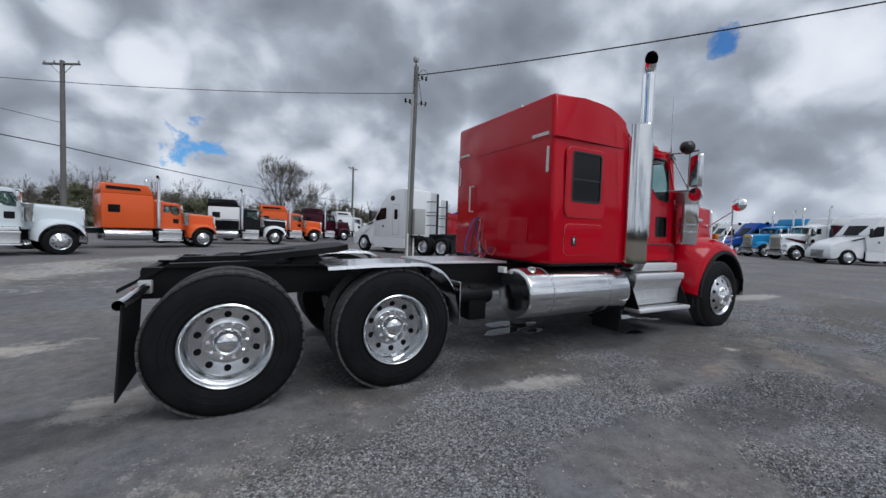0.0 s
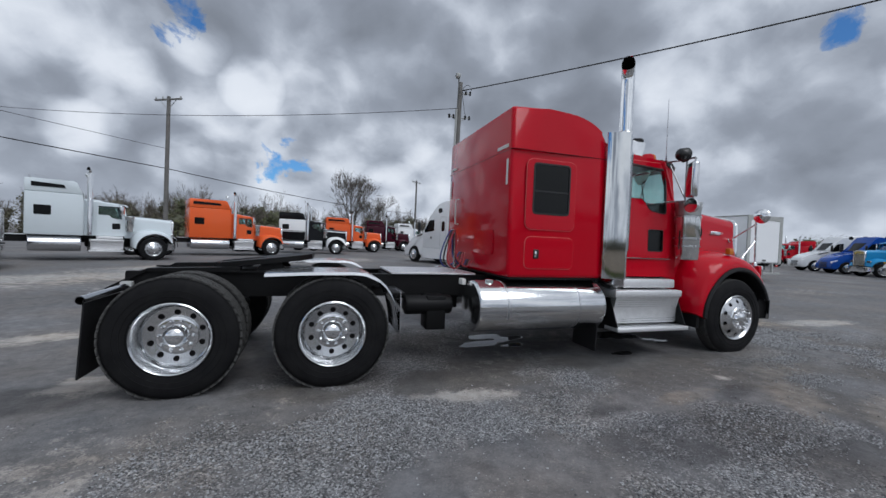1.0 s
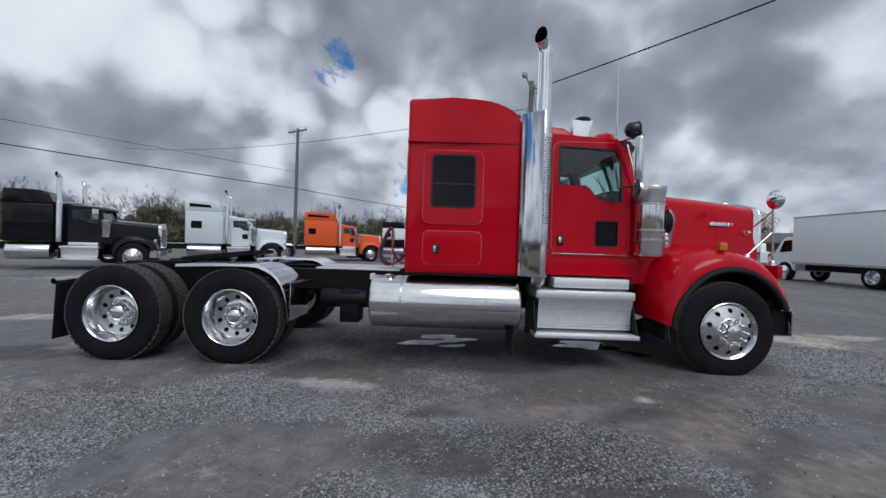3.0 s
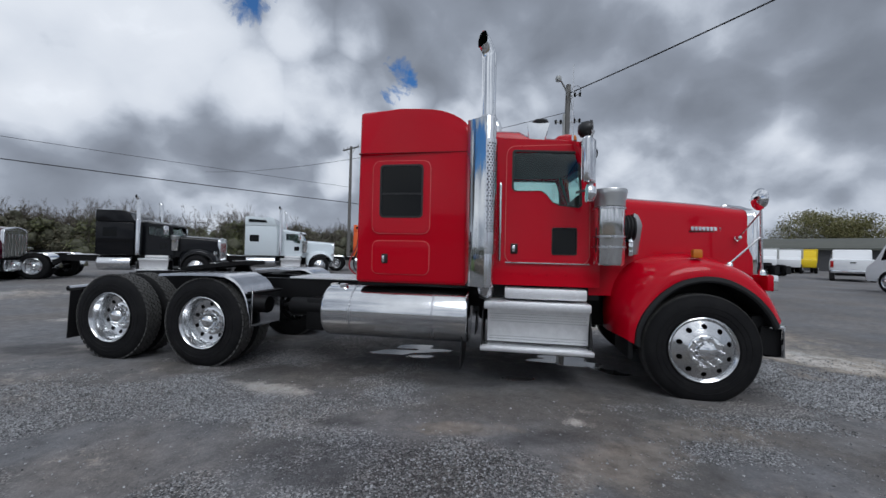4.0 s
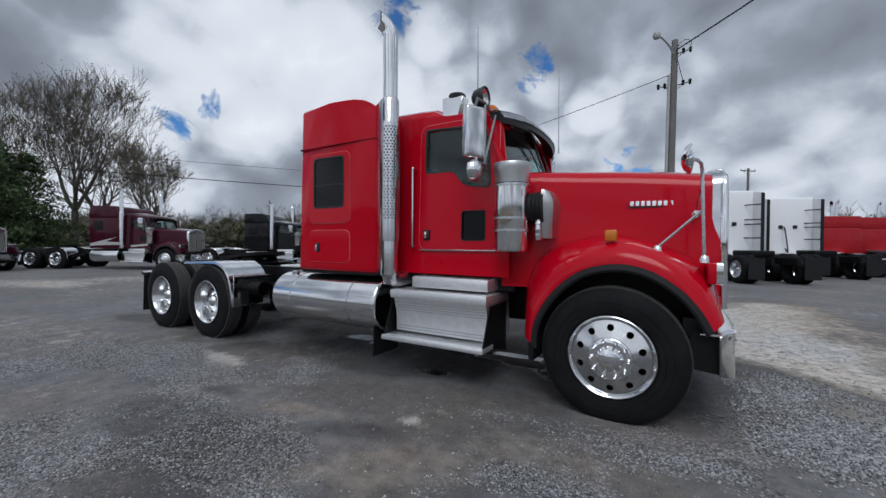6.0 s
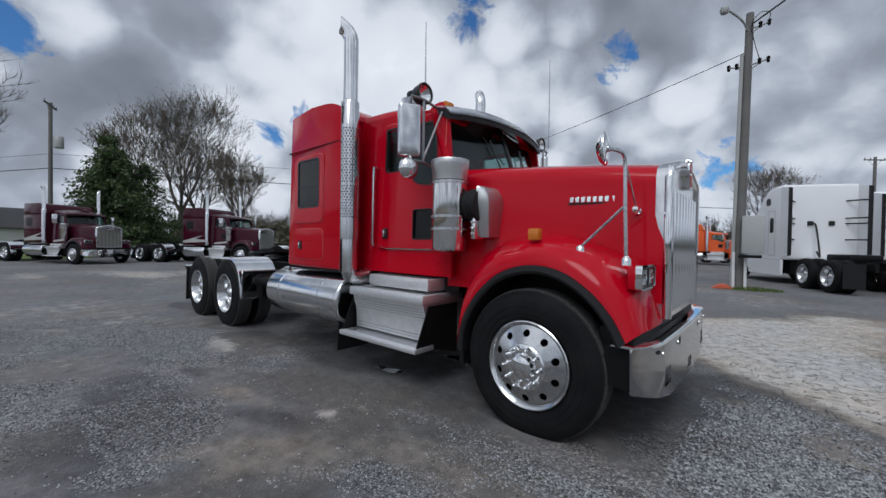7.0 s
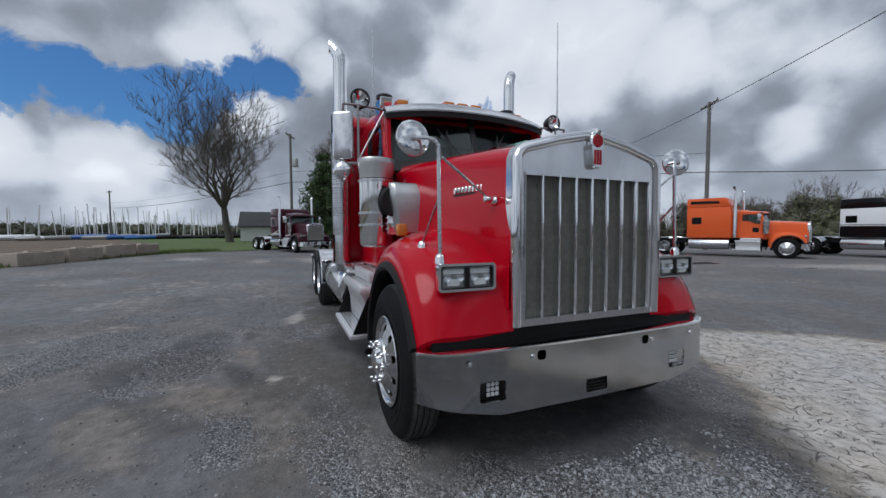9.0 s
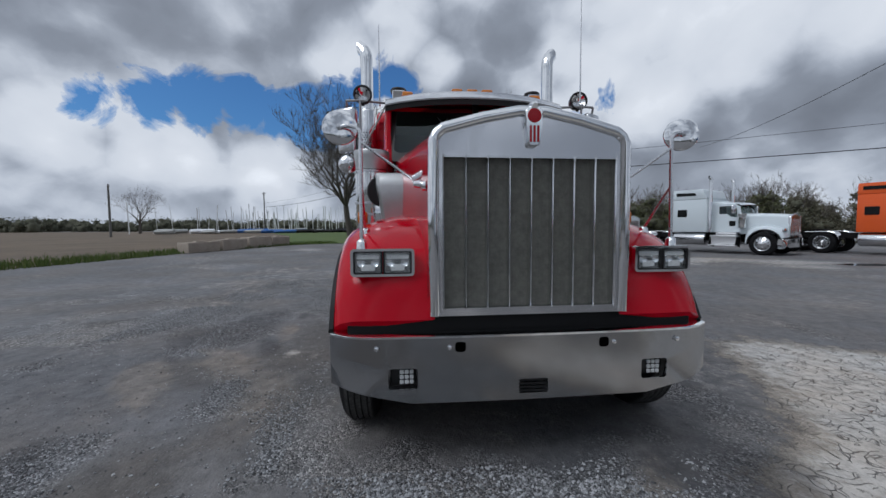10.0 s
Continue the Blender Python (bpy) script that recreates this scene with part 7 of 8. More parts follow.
for z, k in ((8.72, 1), (7.52, 1), (7.50, -1)):
    bm = bmesh.new()
    tube(bm, [(0.12, -0.08, z), (0.12 + k * 0.30, -0.10, z + 0.01), (0.12 + k * 0.52, -0.12, z + 0.06)], 0.028, 6)
    tube(bm, [(0.12, -0.08, z - 0.22), (0.12 + k * 0.30, -0.10, z)], 0.018, 5)
    bracket = part("service_bracket", bm, GREY_STEEL, pole_b, "grey steel service bracket")
    for q in (0.30, 0.52):
        bm = bmesh.new()
        lathe(bm, [(-0.10, 0.0), (-0.09, 0.035), (-0.02, 0.055), (0.0, 0.035), (0.05, 0.06), (0.10, 0.045), (0.12, 0.0)], 9, (0.12 + k * q, -0.11, z + 0.04), "z", False)
        part("insulator", bm, FRAME_BLACK, bracket, "dark spool insulator")
bm = bmesh.new()
tube(bm, spline([(0.62, -0.12, 8.78), (0.66, -0.2, 9.02), (0.42, -0.2, 9.12), (0.20, -0.2, 8.8), (0.30, -0.2, 8.1), (0.42, -0.14, 7.62)], 18), 0.012, 5)
part("drip_loop", bm, CABLE, pole_b, "loose black service loop")
bm = bmesh.new()
tube(bm, [(-0.165, -0.09, 0.0), (-0.10, -0.12, 4.0), (-0.04, -0.13, 7.9)], 0.055, 8)
part("conduit", bm, GREY_STEEL, pole_b, "grey conduit up the pole")
bm = bmesh.new()
box(bm, 0.10, 0.68, -0.46, -0.19, 1.20, 2.45, 0.02)
mb = part("meter_box", bm, GREY_STEEL, pole_b, "large grey steel electrical box")
bm = bmesh.new()
box(bm, 0.02, 0.62, -0.46, -0.16, 1.06, 1.16, 0.01)
part("box_bracket", bm, FRAME_BLACK, mb)
for dx, dy, top in ((-0.12, -0.17, 1.25), (0.20, -0.14, 1.2)):
    bm = bmesh.new()
    tube(bm, [(dx, dy, 0.0), (dx, dy, 0.6), (dx, dy, top)], 0.045, 8)
    part("riser_pipe", bm, LAMP_WHITE, pole_b, "white plastic pipe at the foot of the pole")
bm = bmesh.new()
prism(bm, [(-0.30, 0.0), (0.30, 0.0), (0.26, 0.05), (0.10, 0.16), (-0.05, 0.16), (-0.26, 0.05)], XZ, -0.14, 0.14, 0.012, 2)
lone("marker_stub", bm, ORANGE_STUB, "flattened faded orange cone lying by the pole", "cone", m=pose(0.05, 12.35, 0.0, 0, 0, 12))
rng = random.Random(21)
verts, tris = [], []
for i in range(900):
    a, q = rng.uniform(0, 6.28), 0.62 * math.sqrt(rng.random())
    x, y = 0.75 + 1.5 * q * math.cos(a), 12.55 + 0.9 * q * math.sin(a)
    hgt, b = rng.uniform(0.04, 0.17) * (1.15 - q), rng.uniform(0, 6.28)
    k = len(verts)
    verts += [(x - 0.012 * math.cos(b), y - 0.012 * math.sin(b), -0.01), (x + 0.012 * math.cos(b), y + 0.012 * math.sin(b), -0.01), (x + rng.uniform(-.05, .05), y + rng.uniform(-.05, .05), hgt)]
    tris.append((k, k + 1, k + 2))
wme = bpy.data.meshes.new("weeds")
wme.from_pydata(verts, [], tris)
wme.materials.append(GRASS)
tagged(new("weed_tuft", wme), "green weeds round the foot of the pole", "weeds", kind="stuff")
for x, y, h in ((9.0, 55.5, 11.0), (-102, -37, 10.5), (-60, -45, 8.0), (-75, -75, 9.0), (20.5, -13.0, 10.4)):
    pole(x, y, h, 0.17, "wooden utility pole in the distance" if h != 10.4 else "wooden utility pole behind the lot", arm=((h - 0.3, 1.1, 40),))


def wire(a, b, sag, r, label):
    a, b = Vector(a), Vector(b)
    bm = bmesh.new()
    pts = [a.lerp(b, i / 24) - Vector((0, 0, sag * 4 * (i / 24) * (1 - i / 24))) for i in range(25)]
    tube(bm, pts, r, 5)
    lone("power_line", bm, CABLE, label, "cable", smooth=60)


wire((0.62, 12.70, 8.85), (20.5, -13.0, 10.1), 0.55, 0.026, "black service wire strung between poles")
wire((0.55, 12.80, 8.02), (-32.0, 28.0, 9.0), 0.8, 0.014, "thin service wire from the lot across the road")
C, A, E_, F = (-41.0, -1.2), (-16.3, 27.2), (9.0, 55.5), (-102, -37)
wire((*C, 7.8), (*A, 7.2), 0.12, 0.014, "thin black line along the road")
wire((*C, 6.7), (*A, 5.8), 0.15, 0.030, "thick black line along the road")
wire((*A, 5.8), (*E_, 5.6), 0.45, 0.030, "thick black line along the road")
wire((*F, 7.8), (*C, 7.8), 0.6, 0.014, "thin black line along the road")
wire((*F, 6.7), (*C, 6.7), 0.6, 0.030, "thick black line along the road")


# ---- trees ----
def limb_mesh(segs, sides, mat):
    """Tapered round bars for a list of (a, b, ra, rb)."""
    verts, faces_ = [], []
    for a, b, ra, rb in segs:
        d = (b - a).normalized()
        u = d.orthogonal().normalized()
        v = d.cross(u)
        k = len(verts)
        for p, r in ((a, ra), (b, rb)):
            for i in range(sides):
                t = 2 * math.pi * i / sides
                verts.append(p + r * (math.cos(t) * u + math.sin(t) * v))
        for i in range(sides):
            j = (i + 1) % sides
            faces_.append((k + i, k + j, k + sides + j, k + sides + i))
    me = bpy.data.meshes.new("limbs")
    me.from_pydata([tuple(p) for p in verts], [], faces_)
    me.shade_smooth()
    me.materials.append(mat)
    return me


def leaf_mesh(points, size, mat, rng):
    verts, faces_ = [], []
    for p in points:
        n = Vector((rng.uniform(-1, 1), rng.uniform(-1, 1), rng.uniform(-1, 1))).normalized()
        u = n.orthogonal().normalized()
        v = n.cross(u)
        s = size * rng.uniform(0.5, 1.3)
        k = len(verts)
        verts += [p + u * s, p + v * s * 0.6, p - u * s, p - v * s * 0.6]
        faces_.append((k, k + 1, k + 2, k + 3))
    me = bpy.data.meshes.new("leaves")
    me.from_pydata([tuple(p) for p in verts], [], faces_)
    me.materials.append(mat)
    return me


def spray(ends, rng, length, width, count):
    """Fine twigs in a fan round the ends of branches: (place, way)."""
    verts, faces_ = [], []
    for p, d in ends:
        for _ in range(count):
            way = (d + Vector((rng.uniform(-1, 1), rng.uniform(-1, 1), rng.uniform(-0.5, 1.1))) * 0.75).normalized()
            side = way.cross(Vector((rng.uniform(-1, 1), rng.uniform(-1, 1), rng.uniform(-1, 1)))).normalized() * width * 0.5
            q = p - d * rng.uniform(0.0, 0.6) * length
            L = length * rng.uniform(0.5, 1.2)
            mid = q + way * L * 0.55 + Vector((0, 0, rng.uniform(-0.04, 0.06))) * L
            tip = q + way * L + Vector((0, 0, rng.uniform(0.0, 0.22))) * L
            k = len(verts)
            verts += [q - side, q + side, mid + side * 0.8, mid - side * 0.8, tip]
            faces_ += [(k, k + 1, k + 2, k + 3), (k + 3, k + 2, k + 4)]
    return verts, faces_


def bare_tree(x, y, height, seed, label, buds=None, depth=6, spread=0.62, trunk=0.45, forks=3, bole=0.22, lift=0.12, keep=0.65, fine=0.011, first=1, twigs=2, reach=0.7, leaf=0.07):
    rng = random.Random(seed)
    thick, thin, tips = [], [], []

    def grow(p, d, length, r, level):
        n = 3 if level < 3 else 2
        for i in range(n):
            d = (d + Vector((rng.uniform(-1, 1), rng.uniform(-1, 1), rng.uniform(-0.4, 0.9))) * (0.10 + 0.03 * level)).normalized()
            q = p + d * (length / n)
            r2 = r * (0.88 if level < 2 else 0.80)
            (thick if level < 3 else thin).append((p, q, r, r2))
            p, r = q, r2
            if level >= 1 and level < depth - 1 and i < n - 1 and rng.random() < 0.75:
                side = d.orthogonal().normalized()
                side.rotate(Matrix.Rotation(rng.uniform(0, 6.28), 3, d).to_quaternion())
                grow(p, (d + side * rng.uniform(0.7, 1.1)).normalized(), length * rng.uniform(0.45, 0.7), r * 0.55, level + 2)
        if level >= depth:
            tips.append(p)
            return
        k = forks + (first if level == 0 else 0)
        turn = rng.uniform(0, 6.28)
        for j in range(k):
            side = d.orthogonal().normalized()
            side.rotate(Matrix.Rotation(turn + 6.28 * j / k + rng.uniform(-0.4, 0.4), 3, d).to_quaternion())
            nd = (d + side * rng.uniform(0.45, 1.0) * spread * 1.25 + Vector((0, 0, lift * (0.2 if level == 0 and first > 1 else 1.0)))).normalized()
            grow(p, nd, length * rng.uniform(0.66, 0.90), r * rng.uniform(keep - 0.07, keep + 0.07), level + 1)

    grow(Vector((0, 0, -0.2)), Vector((0, 0, 1)), height * bole, trunk, 0)
    top_z = max(max(b.z for _, b, _, _ in thin), 1)
    f = height / top_z
    sc = lambda L: [(a * f, b * f, ra, rb) for a, b, ra, rb in L]
    t = thing("tree", label, "tree", pose(x, y, 0, 0, 0, rng.uniform(0, 360)))
    again("trunk", limb_mesh(sc(thick), 7, BARK), t, None, "grey-brown trunk and limbs")
    thin2 = [(a, b, max(ra, fine), max(rb, fine * 0.7)) for a, b, ra, rb in sc(thin)]
    me = limb_mesh(thin2, 3, TWIG)
    ends = [(b, (b - a).normalized()) for a, b, ra, rb in thin2 if rb < 3.0 * fine]
    rng.shuffle(ends)
    sv, sf = spray(ends[:5000], rng, reach, fine * 0.9, twigs)
    base = len(me.vertices)
    full = bpy.data.meshes.new("crown")
    full.from_pydata([tuple(v.co) for v in me.vertices] + [tuple(v) for v in sv], [], [tuple(f.vertices) for f in me.polygons] + [tuple(base + i for i in f) for f in sf])
    full.materials.append(TWIG)
    crown = again("crown", full, t, None, "fine bare branches")
    if buds:
        again("new_growth", leaf_mesh([p * f + Vector((rng.uniform(-1, 1), rng.uniform(-1, 1), rng.uniform(-1, 1))) * (0.3 if leaf < 0.1 else 1.1) for p in tips for _ in range(buds)], leaf, BUDS, rng), crown, None, "first spring buds")
    return t


bare_tree(-58.0, -9.0, 22.8, 4, "large bare spreading tree beside a barn", depth=7, trunk=0.58, spread=0.85, bole=0.075, lift=0.50, keep=0.72, fine=0.026, first=5, forks=2, twigs=3, reach=1.25)
for x, y, h, sd in ((-43.5, 8.0, 16.5, 8), (-45.5, 5.6, 14.5, 15), (-46.0, 11.0, 15.0, 23), (-40.5, 12.5, 11.5, 31)):
    bare_tree(x, y, h, sd, "bare deciduous tree with first buds behind parked trucks", buds=1, depth=6, trunk=0.36, spread=0.5, lift=0.25, keep=0.68, fine=0.015, twigs=1, reach=0.6)
bare_tree(0.6, 71.0, 14.2, 41, "bare tree beyond the far trucks", depth=6, trunk=0.42, spread=0.48, lift=0.24, bole=0.24, fine=0.016, twigs=1, reach=0.8)
bare_tree(4.6, 75.0, 10.5, 43, "small bare tree beyond the far trucks", depth=5, trunk=0.3, spread=0.5, fine=0.02, twigs=3, reach=0.9)
for x, y, h, sd in ((57.6, 81.5, 11.0, 51), (63.5, 79.5, 10.0, 53)):
    bare_tree(x, y, h, sd, "round tree in first leaf beyond the far shed", buds=30, depth=5, trunk=0.4, spread=0.95, bole=0.14, lift=0.1, leaf=0.15)
bare_tree(-98.0, -65.0, 12.0, 47, "bare tree far across the field", depth=5, trunk=0.35, spread=0.7)


def conifer(x, y, h, w_, seed, label):
    rng = random.Random(seed)
    t = thing("evergreen_tree", label, "tree", pose(x, y, 0))
    again("trunk", limb_mesh([(Vector((0, 0, -0.2)), Vector((0, 0, h * 0.9)), 0.28, 0.05)], 8, BARK), t)
    pts, limbs = [], []
    lobes = [(rng.uniform(-w_ * 0.28, w_ * 0.28), rng.uniform(-w_ * 0.28, w_ * 0.28), h * rng.uniform(0.62, 1.0)) for _ in range(6)] + [(0, 0, h)]
    for lx, ly, lh in lobes:
        for _ in range(120):
            z = lh * rng.uniform(0.06, 0.98)
            rad = (w_ * 0.40) * (1 - z / lh) ** 0.7 * (0.6 + 0.4 * rng.random())
            a = rng.uniform(0, 6.28)
            tip = Vector((lx + rad * math.cos(a), ly + rad * math.sin(a), z - 0.15 * rad))
            limbs.append((Vector((lx * 0.6, ly * 0.6, z)), tip, 0.03, 0.008))
            for _ in range(60):
                f = rng.uniform(0.35, 1.15)
                c = Vector((lx * 0.8, ly * 0.8, z)).lerp(tip, f)
                pts.append(c + Vector((rng.gauss(0, 0.16), rng.gauss(0, 0.16), rng.gauss(0, 0.16))))
    crown = again("crown", leaf_mesh(pts, 0.115, NEEDLES, rng), t, None, "dense dark green needles")
    again("bough", limb_mesh(limbs, 3, BARK), crown)
    return t


conifer(-39.5, 2.0, 9.9, 10.5, 3, "dark evergreen tree behind the maroon trucks")


ball = bmesh.new()
bmesh.ops.create_icosphere(ball, subdivisions=2, radius=1.0)
BALL_V = [v.co.copy() for v in ball.verts]
BALL_F = [tuple(v.index for v in f.verts) for f in ball.faces]
ball.free()


def woods(name, spots, mat, seed, label, leaves=1300, size=0.15, lumps=9, bulk=(0.13, 0.23), haze=7):
    """A far belt of trees: lumpy clumps in a fringe of twigs and leaves."""
    rng = random.Random(seed)
    pts, stems, verts, faces_ = [], [], [], []
    for x, y, h, w_ in spots:
        stems.append((Vector((x, y, 0)), Vector((x + rng.uniform(-.4, .4), y, h * 0.8)), 0.06, 0.015))
        for _ in range(9):
            a = rng.uniform(0, 6.28)
            stems.append((Vector((x, y, h * rng.uniform(0.2, 0.5))), Vector((x + w_ * 0.32 * math.cos(a), y + w_ * 0.32 * math.sin(a), h * rng.uniform(0.55, 0.85))), 0.018, 0.006))
            base, tip = stems[-1][0], stems[-1][1]
            for _ in range(6):
                c = base.lerp(tip, rng.uniform(0.35, 0.95))
                stems.append((c, c + Vector((rng.gauss(0, 0.09) * w_, rng.gauss(0, 0.09) * w_, rng.uniform(0.05, 0.20) * h)), 0.010, 0.004))
        for _ in range(lumps):
            a, q = rng.uniform(0, 6.28), 0.85 * math.sqrt(rng.random())
            cz = h * rng.uniform(0.06, 0.66)
            r = min(w_ * rng.uniform(*bulk), 0.5 * h) * (1.15 - 0.6 * cz / h)
            cx, cy = x + 0.5 * w_ * q * math.cos(a), y + 0.5 * w_ * q * math.sin(a)
            k = len(verts)
            for v in BALL_V:
                f = r * rng.uniform(0.35, 1.0)
                verts.append((cx + v.x * f, cy + v.y * f, max(0.0, cz + v.z * f)))
            faces_ += [tuple(k + i for i in f) for f in BALL_F]
            for _ in range(leaves // lumps):
                v = Vector((rng.gauss(0, 1), rng.gauss(0, 1), rng.gauss(0, 1))).normalized() * r * rng.uniform(0.60, 1.75)
                pts.append(Vector((cx + v.x, cy + v.y, max(0.05, cz + v.z * 0.9))))
    me = leaf_mesh(pts, size, mat, rng)
    base = len(me.vertices)
    lv = [tuple(v.co) for v in me.vertices] + verts
    lf = [tuple(f.vertices) for f in me.polygons] + [tuple(base + i for i in f) for f in faces_]
    full = bpy.data.meshes.new(name)
    full.from_pydata(lv, [], lf)
    full.materials.append(mat)
    full.materials.append(THICKET)
    full.polygons.foreach_set("material_index", [0] * len(me.polygons) + [1] * len(faces_))
    full.shade_smooth()
    ob = tagged(new(name, full), label, "trees", kind="stuff")
    me = limb_mesh(stems, 3, TWIG)
    ends = [(b, (b - a).normalized()) for a, b, ra, rb in stems]
    sv, sf = spray(ends, rng, 0.8, 0.022, haze)
    base = len(me.vertices)
    thin = bpy.data.meshes.new("stems")
    thin.from_pydata([tuple(v.co) for v in me.vertices] + [tuple(v) for v in sv], [], [tuple(f.vertices) for f in me.polygons] + [tuple(base + i for i in f) for f in sf])
    thin.materials.append(TWIG)
    tagged(new("woodland_stems", thin), "thin bare stems in the tree belt", "trees", kind="stuff")
    return ob


rng = random.Random(77)
belt = []
for i in range(230):
    a = radians(rng.uniform(62, 168))
    d = rng.uniform(62, 92)
    belt.append((-6 + d * math.cos(a), d * math.sin(a), rng.uniform(3.6, 8.2), rng.uniform(3.4, 6.0)))
woods("tree_belt", belt, SCRUB, 5, "brown-green belt of scrubby trees behind the road")
green = []
for i in range(46):
    a = radians(rng.choice((rng.uniform(44, 60), rng.uniform(96, 112), rng.uniform(128, 150))))
    d = rng.uniform(56, 84) if a > radians(70) else rng.uniform(112, 130)
    green.append((-2 + d * math.cos(a), d * math.sin(a), rng.uniform(4.5, 9.0), rng.uniform(3.5, 6.0)))
woods("spring_woodland", green, GREEN_WOODS, 6, "fresh green spring trees behind the road")
far = []
for i in range(330):
    a = radians(rng.uniform(166, 330))
    d = rng.uniform(190, 260)
    far.append((d * math.cos(a), d * math.sin(a), rng.uniform(3.5, 7.5), rng.uniform(12, 24)))
for i in range(120):
    a = radians(rng.uniform(-30, 62))
    d = rng.uniform(110, 170)
    far.append((d * math.cos(a), d * math.sin(a), rng.uniform(5, 9), rng.uniform(6, 11)))
woods("far_woodland", far, WOODS, 7, "dark woodland along the horizon", leaves=420, size=0.32, lumps=9, bulk=(0.08, 0.16), haze=0)


# ---- field, lawn, blocks, barn, boat yard ----
def patch(name, outline, z, mat, label):
    bm = bmesh.new()
    vs = [bm.verts.new((x, y, z)) for x, y in outline]
    bm.faces.new(vs)
    return lone(name, bm, mat, label, name.replace("_", " "), "structure")


SOIL = plain("ploughed_soil", (0.165, 0.122, 0.082), 0.95, 2.2, 0.16, (0.062, 0.052, 0.036), 1.0)
TURF = plain("turf", (0.10, 0.145, 0.035), 0.95, 5.0, 0.25, (0.055, 0.085, 0.02), 0.8)
EDGE = [(14, -23), (2, -18), (-10.3, -14.4), (-19.5, -12.6), (-28.0, -9.6), (-31.0, -6.5)]
patch("field", [(14, -23.2), (2, -18.2), (-10.3, -14.6), (-19.5, -12.8), (-28.0, -9.8), (-60, -19), (-140, -52), (-160, -220), (60, -220)], 0.03, SOIL, "bare brown ploughed field beside the lot")
patch("lawn", [(-28.0, -9.6), (-30.5, -5.0), (-33.5, 0.0), (-37, 6), (-60, 30), (-140, 40), (-140, -52), (-60, -19)], 0.034, TURF, "green mown grass round the barn")
rng = random.Random(12)
verts, tris = [], []
for (ax, ay), (bx, by) in zip(EDGE, EDGE[1:]):
    L = math.hypot(bx - ax, by - ay)
    for i in range(int(L * 420)):
        f = rng.random()
        off = abs(rng.gauss(0, 1.7)) - 0.15
        x, y = ax + (bx - ax) * f + (by - ay) / L * -off, ay + (by - ay) * f + (bx - ax) / L * off
        h, a = rng.uniform(0.06, 0.26), rng.uniform(0, 6.28)
        k = len(verts)
        verts += [(x - 0.02 * math.cos(a), y - 0.02 * math.sin(a), 0.0), (x + 0.02 * math.cos(a), y + 0.02 * math.sin(a), 0.0), (x + rng.uniform(-.06, .06), y + rng.uniform(-.06, .06), h)]
        tris.append((k, k + 1, k + 2))
gme = bpy.data.meshes.new("verge")
gme.from_pydata(verts, [], tris)
gme.materials.append(GRASS)
tagged(new("grass_verge", gme), "rough green grass along the edge of the lot", "grass", kind="stuff")
for x, y, turn, half, tall in ((-20.2, -12.4, -17, 1.12, 0.58), (-22.6, -11.72, -14, 1.15, 0.66), (-25.1, -11.05, -16, 1.20, 0.74), (-27.5, -10.4, -14, 1.10, 0.70)):
    bm = bmesh.new()
    box(bm, -half, half, -0.36, 0.36, 0.0, tall, 0.035)
    prism(bm, [(-half * 0.35, tall - 0.01), (half * 0.35, tall - 0.01), (half * 0.30, tall + 0.07), (-half * 0.30, tall + 0.07)], XZ, -0.10, 0.10)
    for v in bm.verts:
        v.co += Vector((rng.uniform(-.02, .02), rng.uniform(-.02, .02), rng.uniform(-.015, .015)))
    lone("concrete_block", bm, CONCRETE, "weathered tan concrete barrier block at the field edge", "block", group="blocks along the field", m=pose(x, y, 0, 0, 0, turn))

shed = thing("storage_shed", "long low grey storage shed far across the lot", "building", pose(47.5, 66.5, 0, 0, 0, -36))
bm = bmesh.new()
box(bm, -34, 34, -5, 5, 0, 3.3)
part("wall", bm, ROOFING, shed, "dark grey wall")
bm = bmesh.new()
prism(bm, [(-5.6, 3.2), (5.6, 3.2), (5.6, 3.5), (0.0, 5.2), (-5.6, 3.5)], lambda u, v, w_: (w_, u, v), -35, 35)
part("roof", bm, SHED_ROOF, shed, "weathered grey-green roof")

barn = thing("barn", "low white-boarded barn with a grey roof", "building", pose(-65.0, -3.6, 0))
bm = bmesh.new()
prism(bm, [(-3.0, 0), (3.0, 0), (3.0, 2.4), (0, 4.42), (-3.0, 2.4)], XZ, -4.5, 4.5)
part("wall", bm, WALL_BOARD, barn, "white boarded wall")
bm = bmesh.new()
prism(bm, [(-3.4, 2.22), (-3.4, 2.34), (0, 4.66), (3.4, 2.34), (3.4, 2.22), (0, 4.50)], XZ, -4.8, 4.8)
part("roof", bm, ROOFING, barn, "dark grey pitched roof")
slat = bmesh.new()
box(slat, 3.0, 3.05, -0.13, 0.13, 0.1, 2.36)
sm = mesh_of(slat, WALL_BOARD)
for i in range(29):
    again("board", sm, barn, pose(0, -4.35 + 0.31 * i, 0))

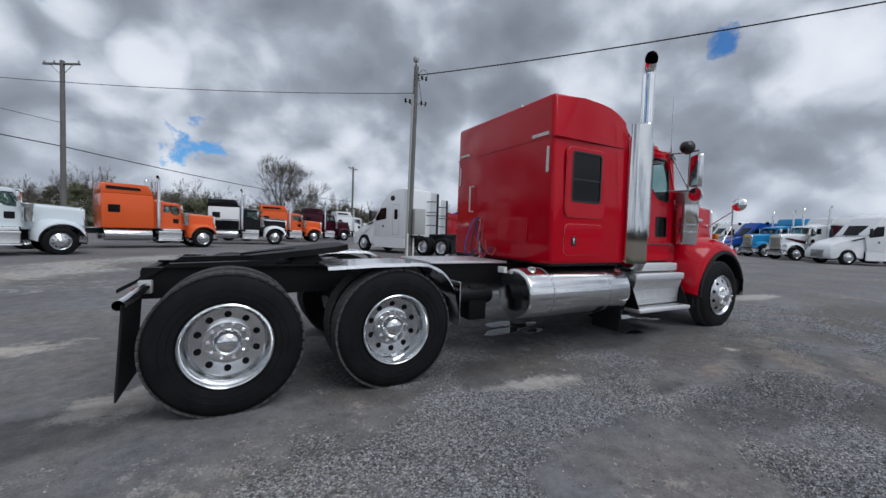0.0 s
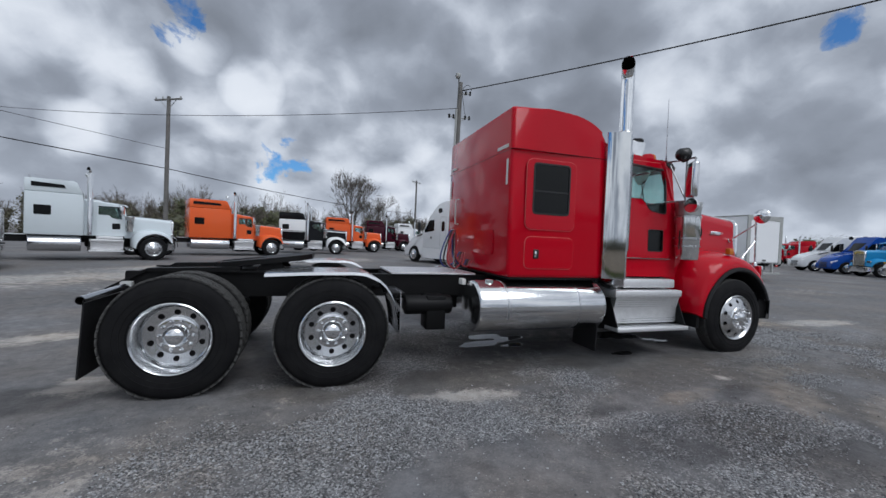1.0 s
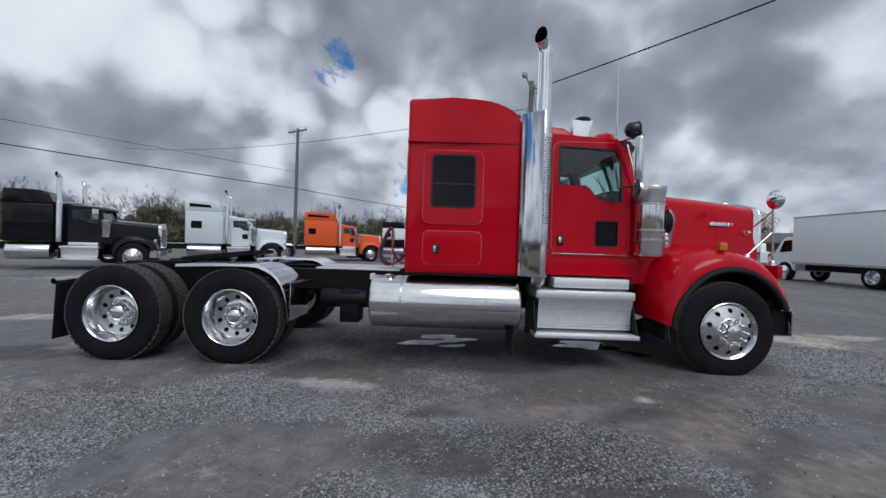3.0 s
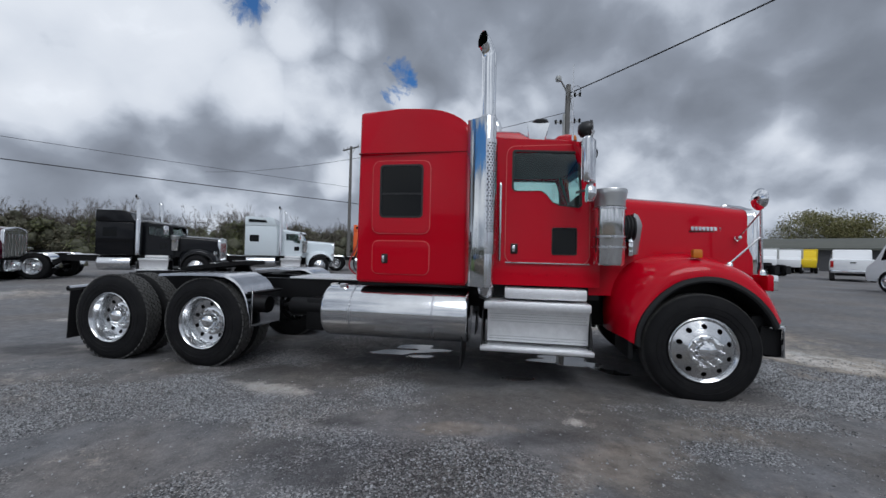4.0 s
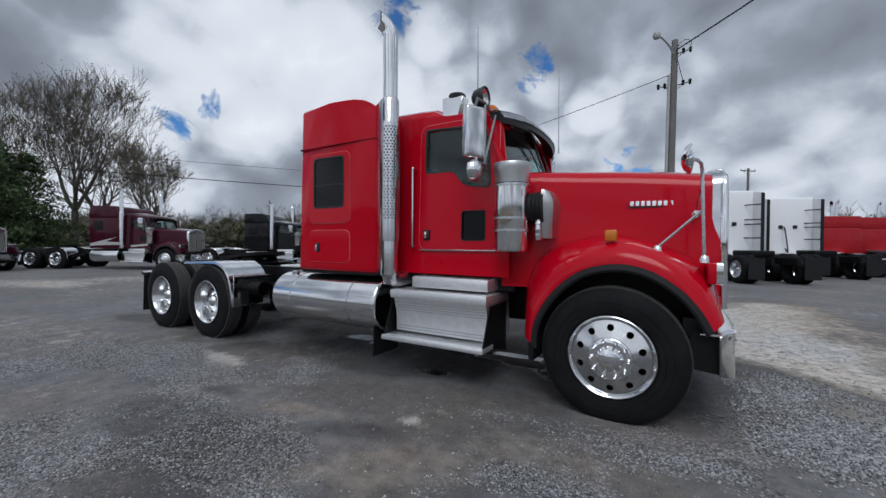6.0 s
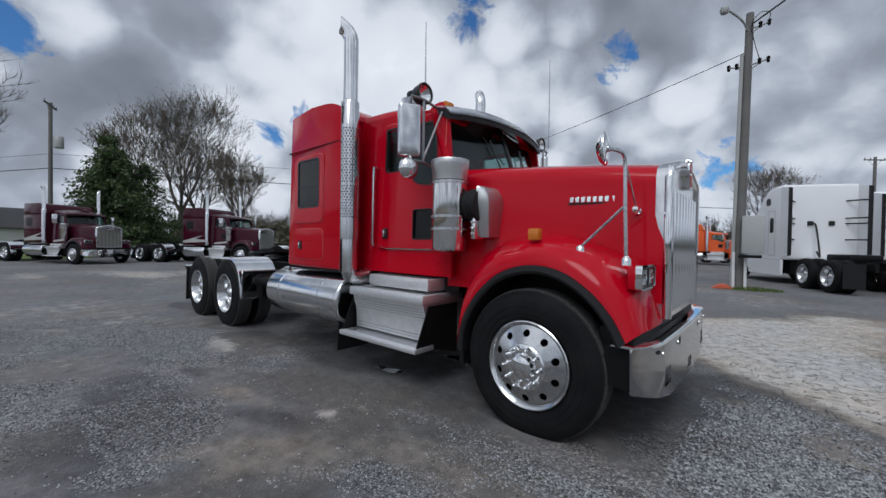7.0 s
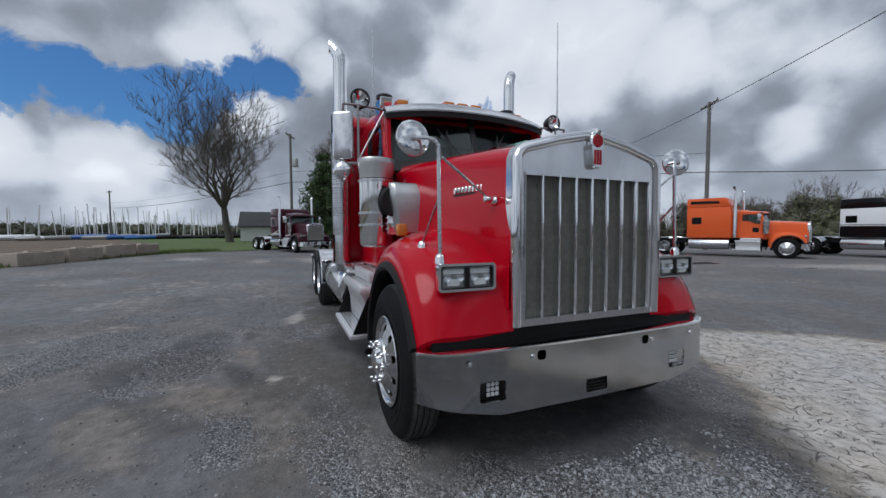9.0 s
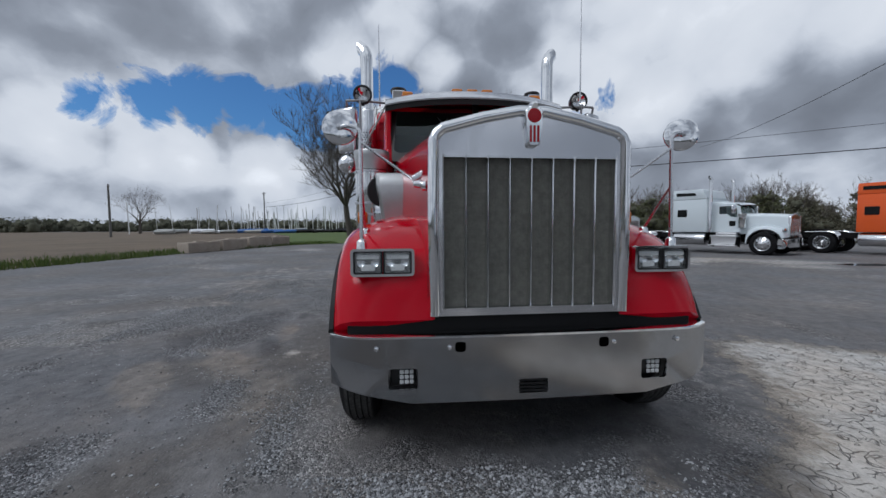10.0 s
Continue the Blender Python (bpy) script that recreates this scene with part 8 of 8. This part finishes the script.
rng = random.Random(9)
TARP = plain("blue_tarpaulin", (0.05, 0.16, 0.42), 0.5, 4, 0.3, (0.03, 0.10, 0.32), 0.1)
HULL_GREY = plain("weathered_hull", (0.42, 0.43, 0.42), 0.6, 3, 0.3, (0.25, 0.26, 0.25), 0.1)
for i in range(64):
    a = radians(rng.gauss(198, 6.5))
    d = rng.uniform(104, 130)
    bm = bmesh.new()
    h = rng.uniform(4.5, 7.6)
    tube(bm, [(0, 0, 0), (rng.uniform(-.5, .5), rng.uniform(-.5, .5), h)], rng.uniform(0.05, 0.11), 5)
    lone("mast", bm, LAMP_WHITE, "white upright mast in a boat yard far off", "mast", group="masts in the yard", m=pose(d * math.cos(a), d * math.sin(a), 0))
COVERS = ((TARP, "boat under a blue cover far off", 195.5, 202.5, 8), (HULL_GREY, "grey weathered boat hull stored far off", 193, 212, 12), (FLAP_RUBBER, "dark covered trailer stored far off", 186, 195, 7), (BOX_WHITE, "white boat hull stored far off", 204, 212, 3))
for mt, label, a0, a1, many in COVERS:
    for i in range(many):
        a = radians(a0 + (a1 - a0) * (i + rng.uniform(0.1, 0.9)) / many)
        d = rng.uniform(94, 106)
        bm = bmesh.new()
        L, tall = rng.uniform(1.2, 2.6), rng.uniform(0.7, 1.15)
        prism(bm, [(-0.5, 0.1), (0.5, 0.1), (1.1, 0.55 * tall), (0.7, 0.85 * tall), (0.0, tall), (-0.7, 0.85 * tall), (-1.1, 0.55 * tall)], YZ, -L, L, 0.08)
        for v in bm.verts:
            v.co.y *= 1 - 0.7 * max(0.0, v.co.x / L) ** 2
            v.co.z += rng.uniform(-0.07, 0.07) + 0.10 * max(0.0, v.co.x / L) ** 2
        lone("covered_boat", bm, mt, label, "boat", group="stored boats", m=pose(d * math.cos(a), d * math.sin(a), 0, 0, 0, rng.uniform(60, 150)))

# ---- loose stones ----
rng = np.random.RandomState(3)
verts, tris = [], []
oct_f = [(0, 2, 4), (2, 1, 4), (1, 3, 4), (3, 0, 4), (2, 0, 5), (1, 2, 5), (3, 1, 5), (0, 3, 5)]
n = 0
while n < 130000:
    x, y = rng.uniform(-8.0, 4.2), rng.uniform(-4.6, 1.0)
    if x < 0.9 and y > -1.5:
        continue
    if x > 0.9 and y > 1.1:
        continue
    i, j = np.searchsorted(gx, x), np.searchsorted(gy, y)
    if rng.rand() > (0.012 + 1.2 * max(0.0, loose[i, j] - 0.25) ** 1.4) * (1 - 0.75 * dark[i, j]) * (1.0 if x > 0.0 else 0.6):
        continue
    s = 0.0030 + (0.0095 if x > 0.6 else 0.0070) * rng.rand() ** 2.4
    k = len(verts)
    z = Z[i, j]
    for dx, dy, dz in ((1, 0, 0), (-1, 0, 0), (0, 1, 0), (0, -1, 0), (0, 0, 0.8), (0, 0, -0.4)):
        verts.append((x + s * (dx + rng.uniform(-.45, .45)), y + s * (dy + rng.uniform(-.45, .45)), z + s * (0.35 + dz + rng.uniform(-.2, .2))))
    tris += [tuple(k + q for q in f) for f in oct_f]
    n += 1
sme = bpy.data.meshes.new("stones")
sme.from_pydata(verts, [], tris)
sme.materials.append(STONE)
tagged(new("gravel", sme), "loose grey gravel scattered over the lot", "gravel", kind="stuff")
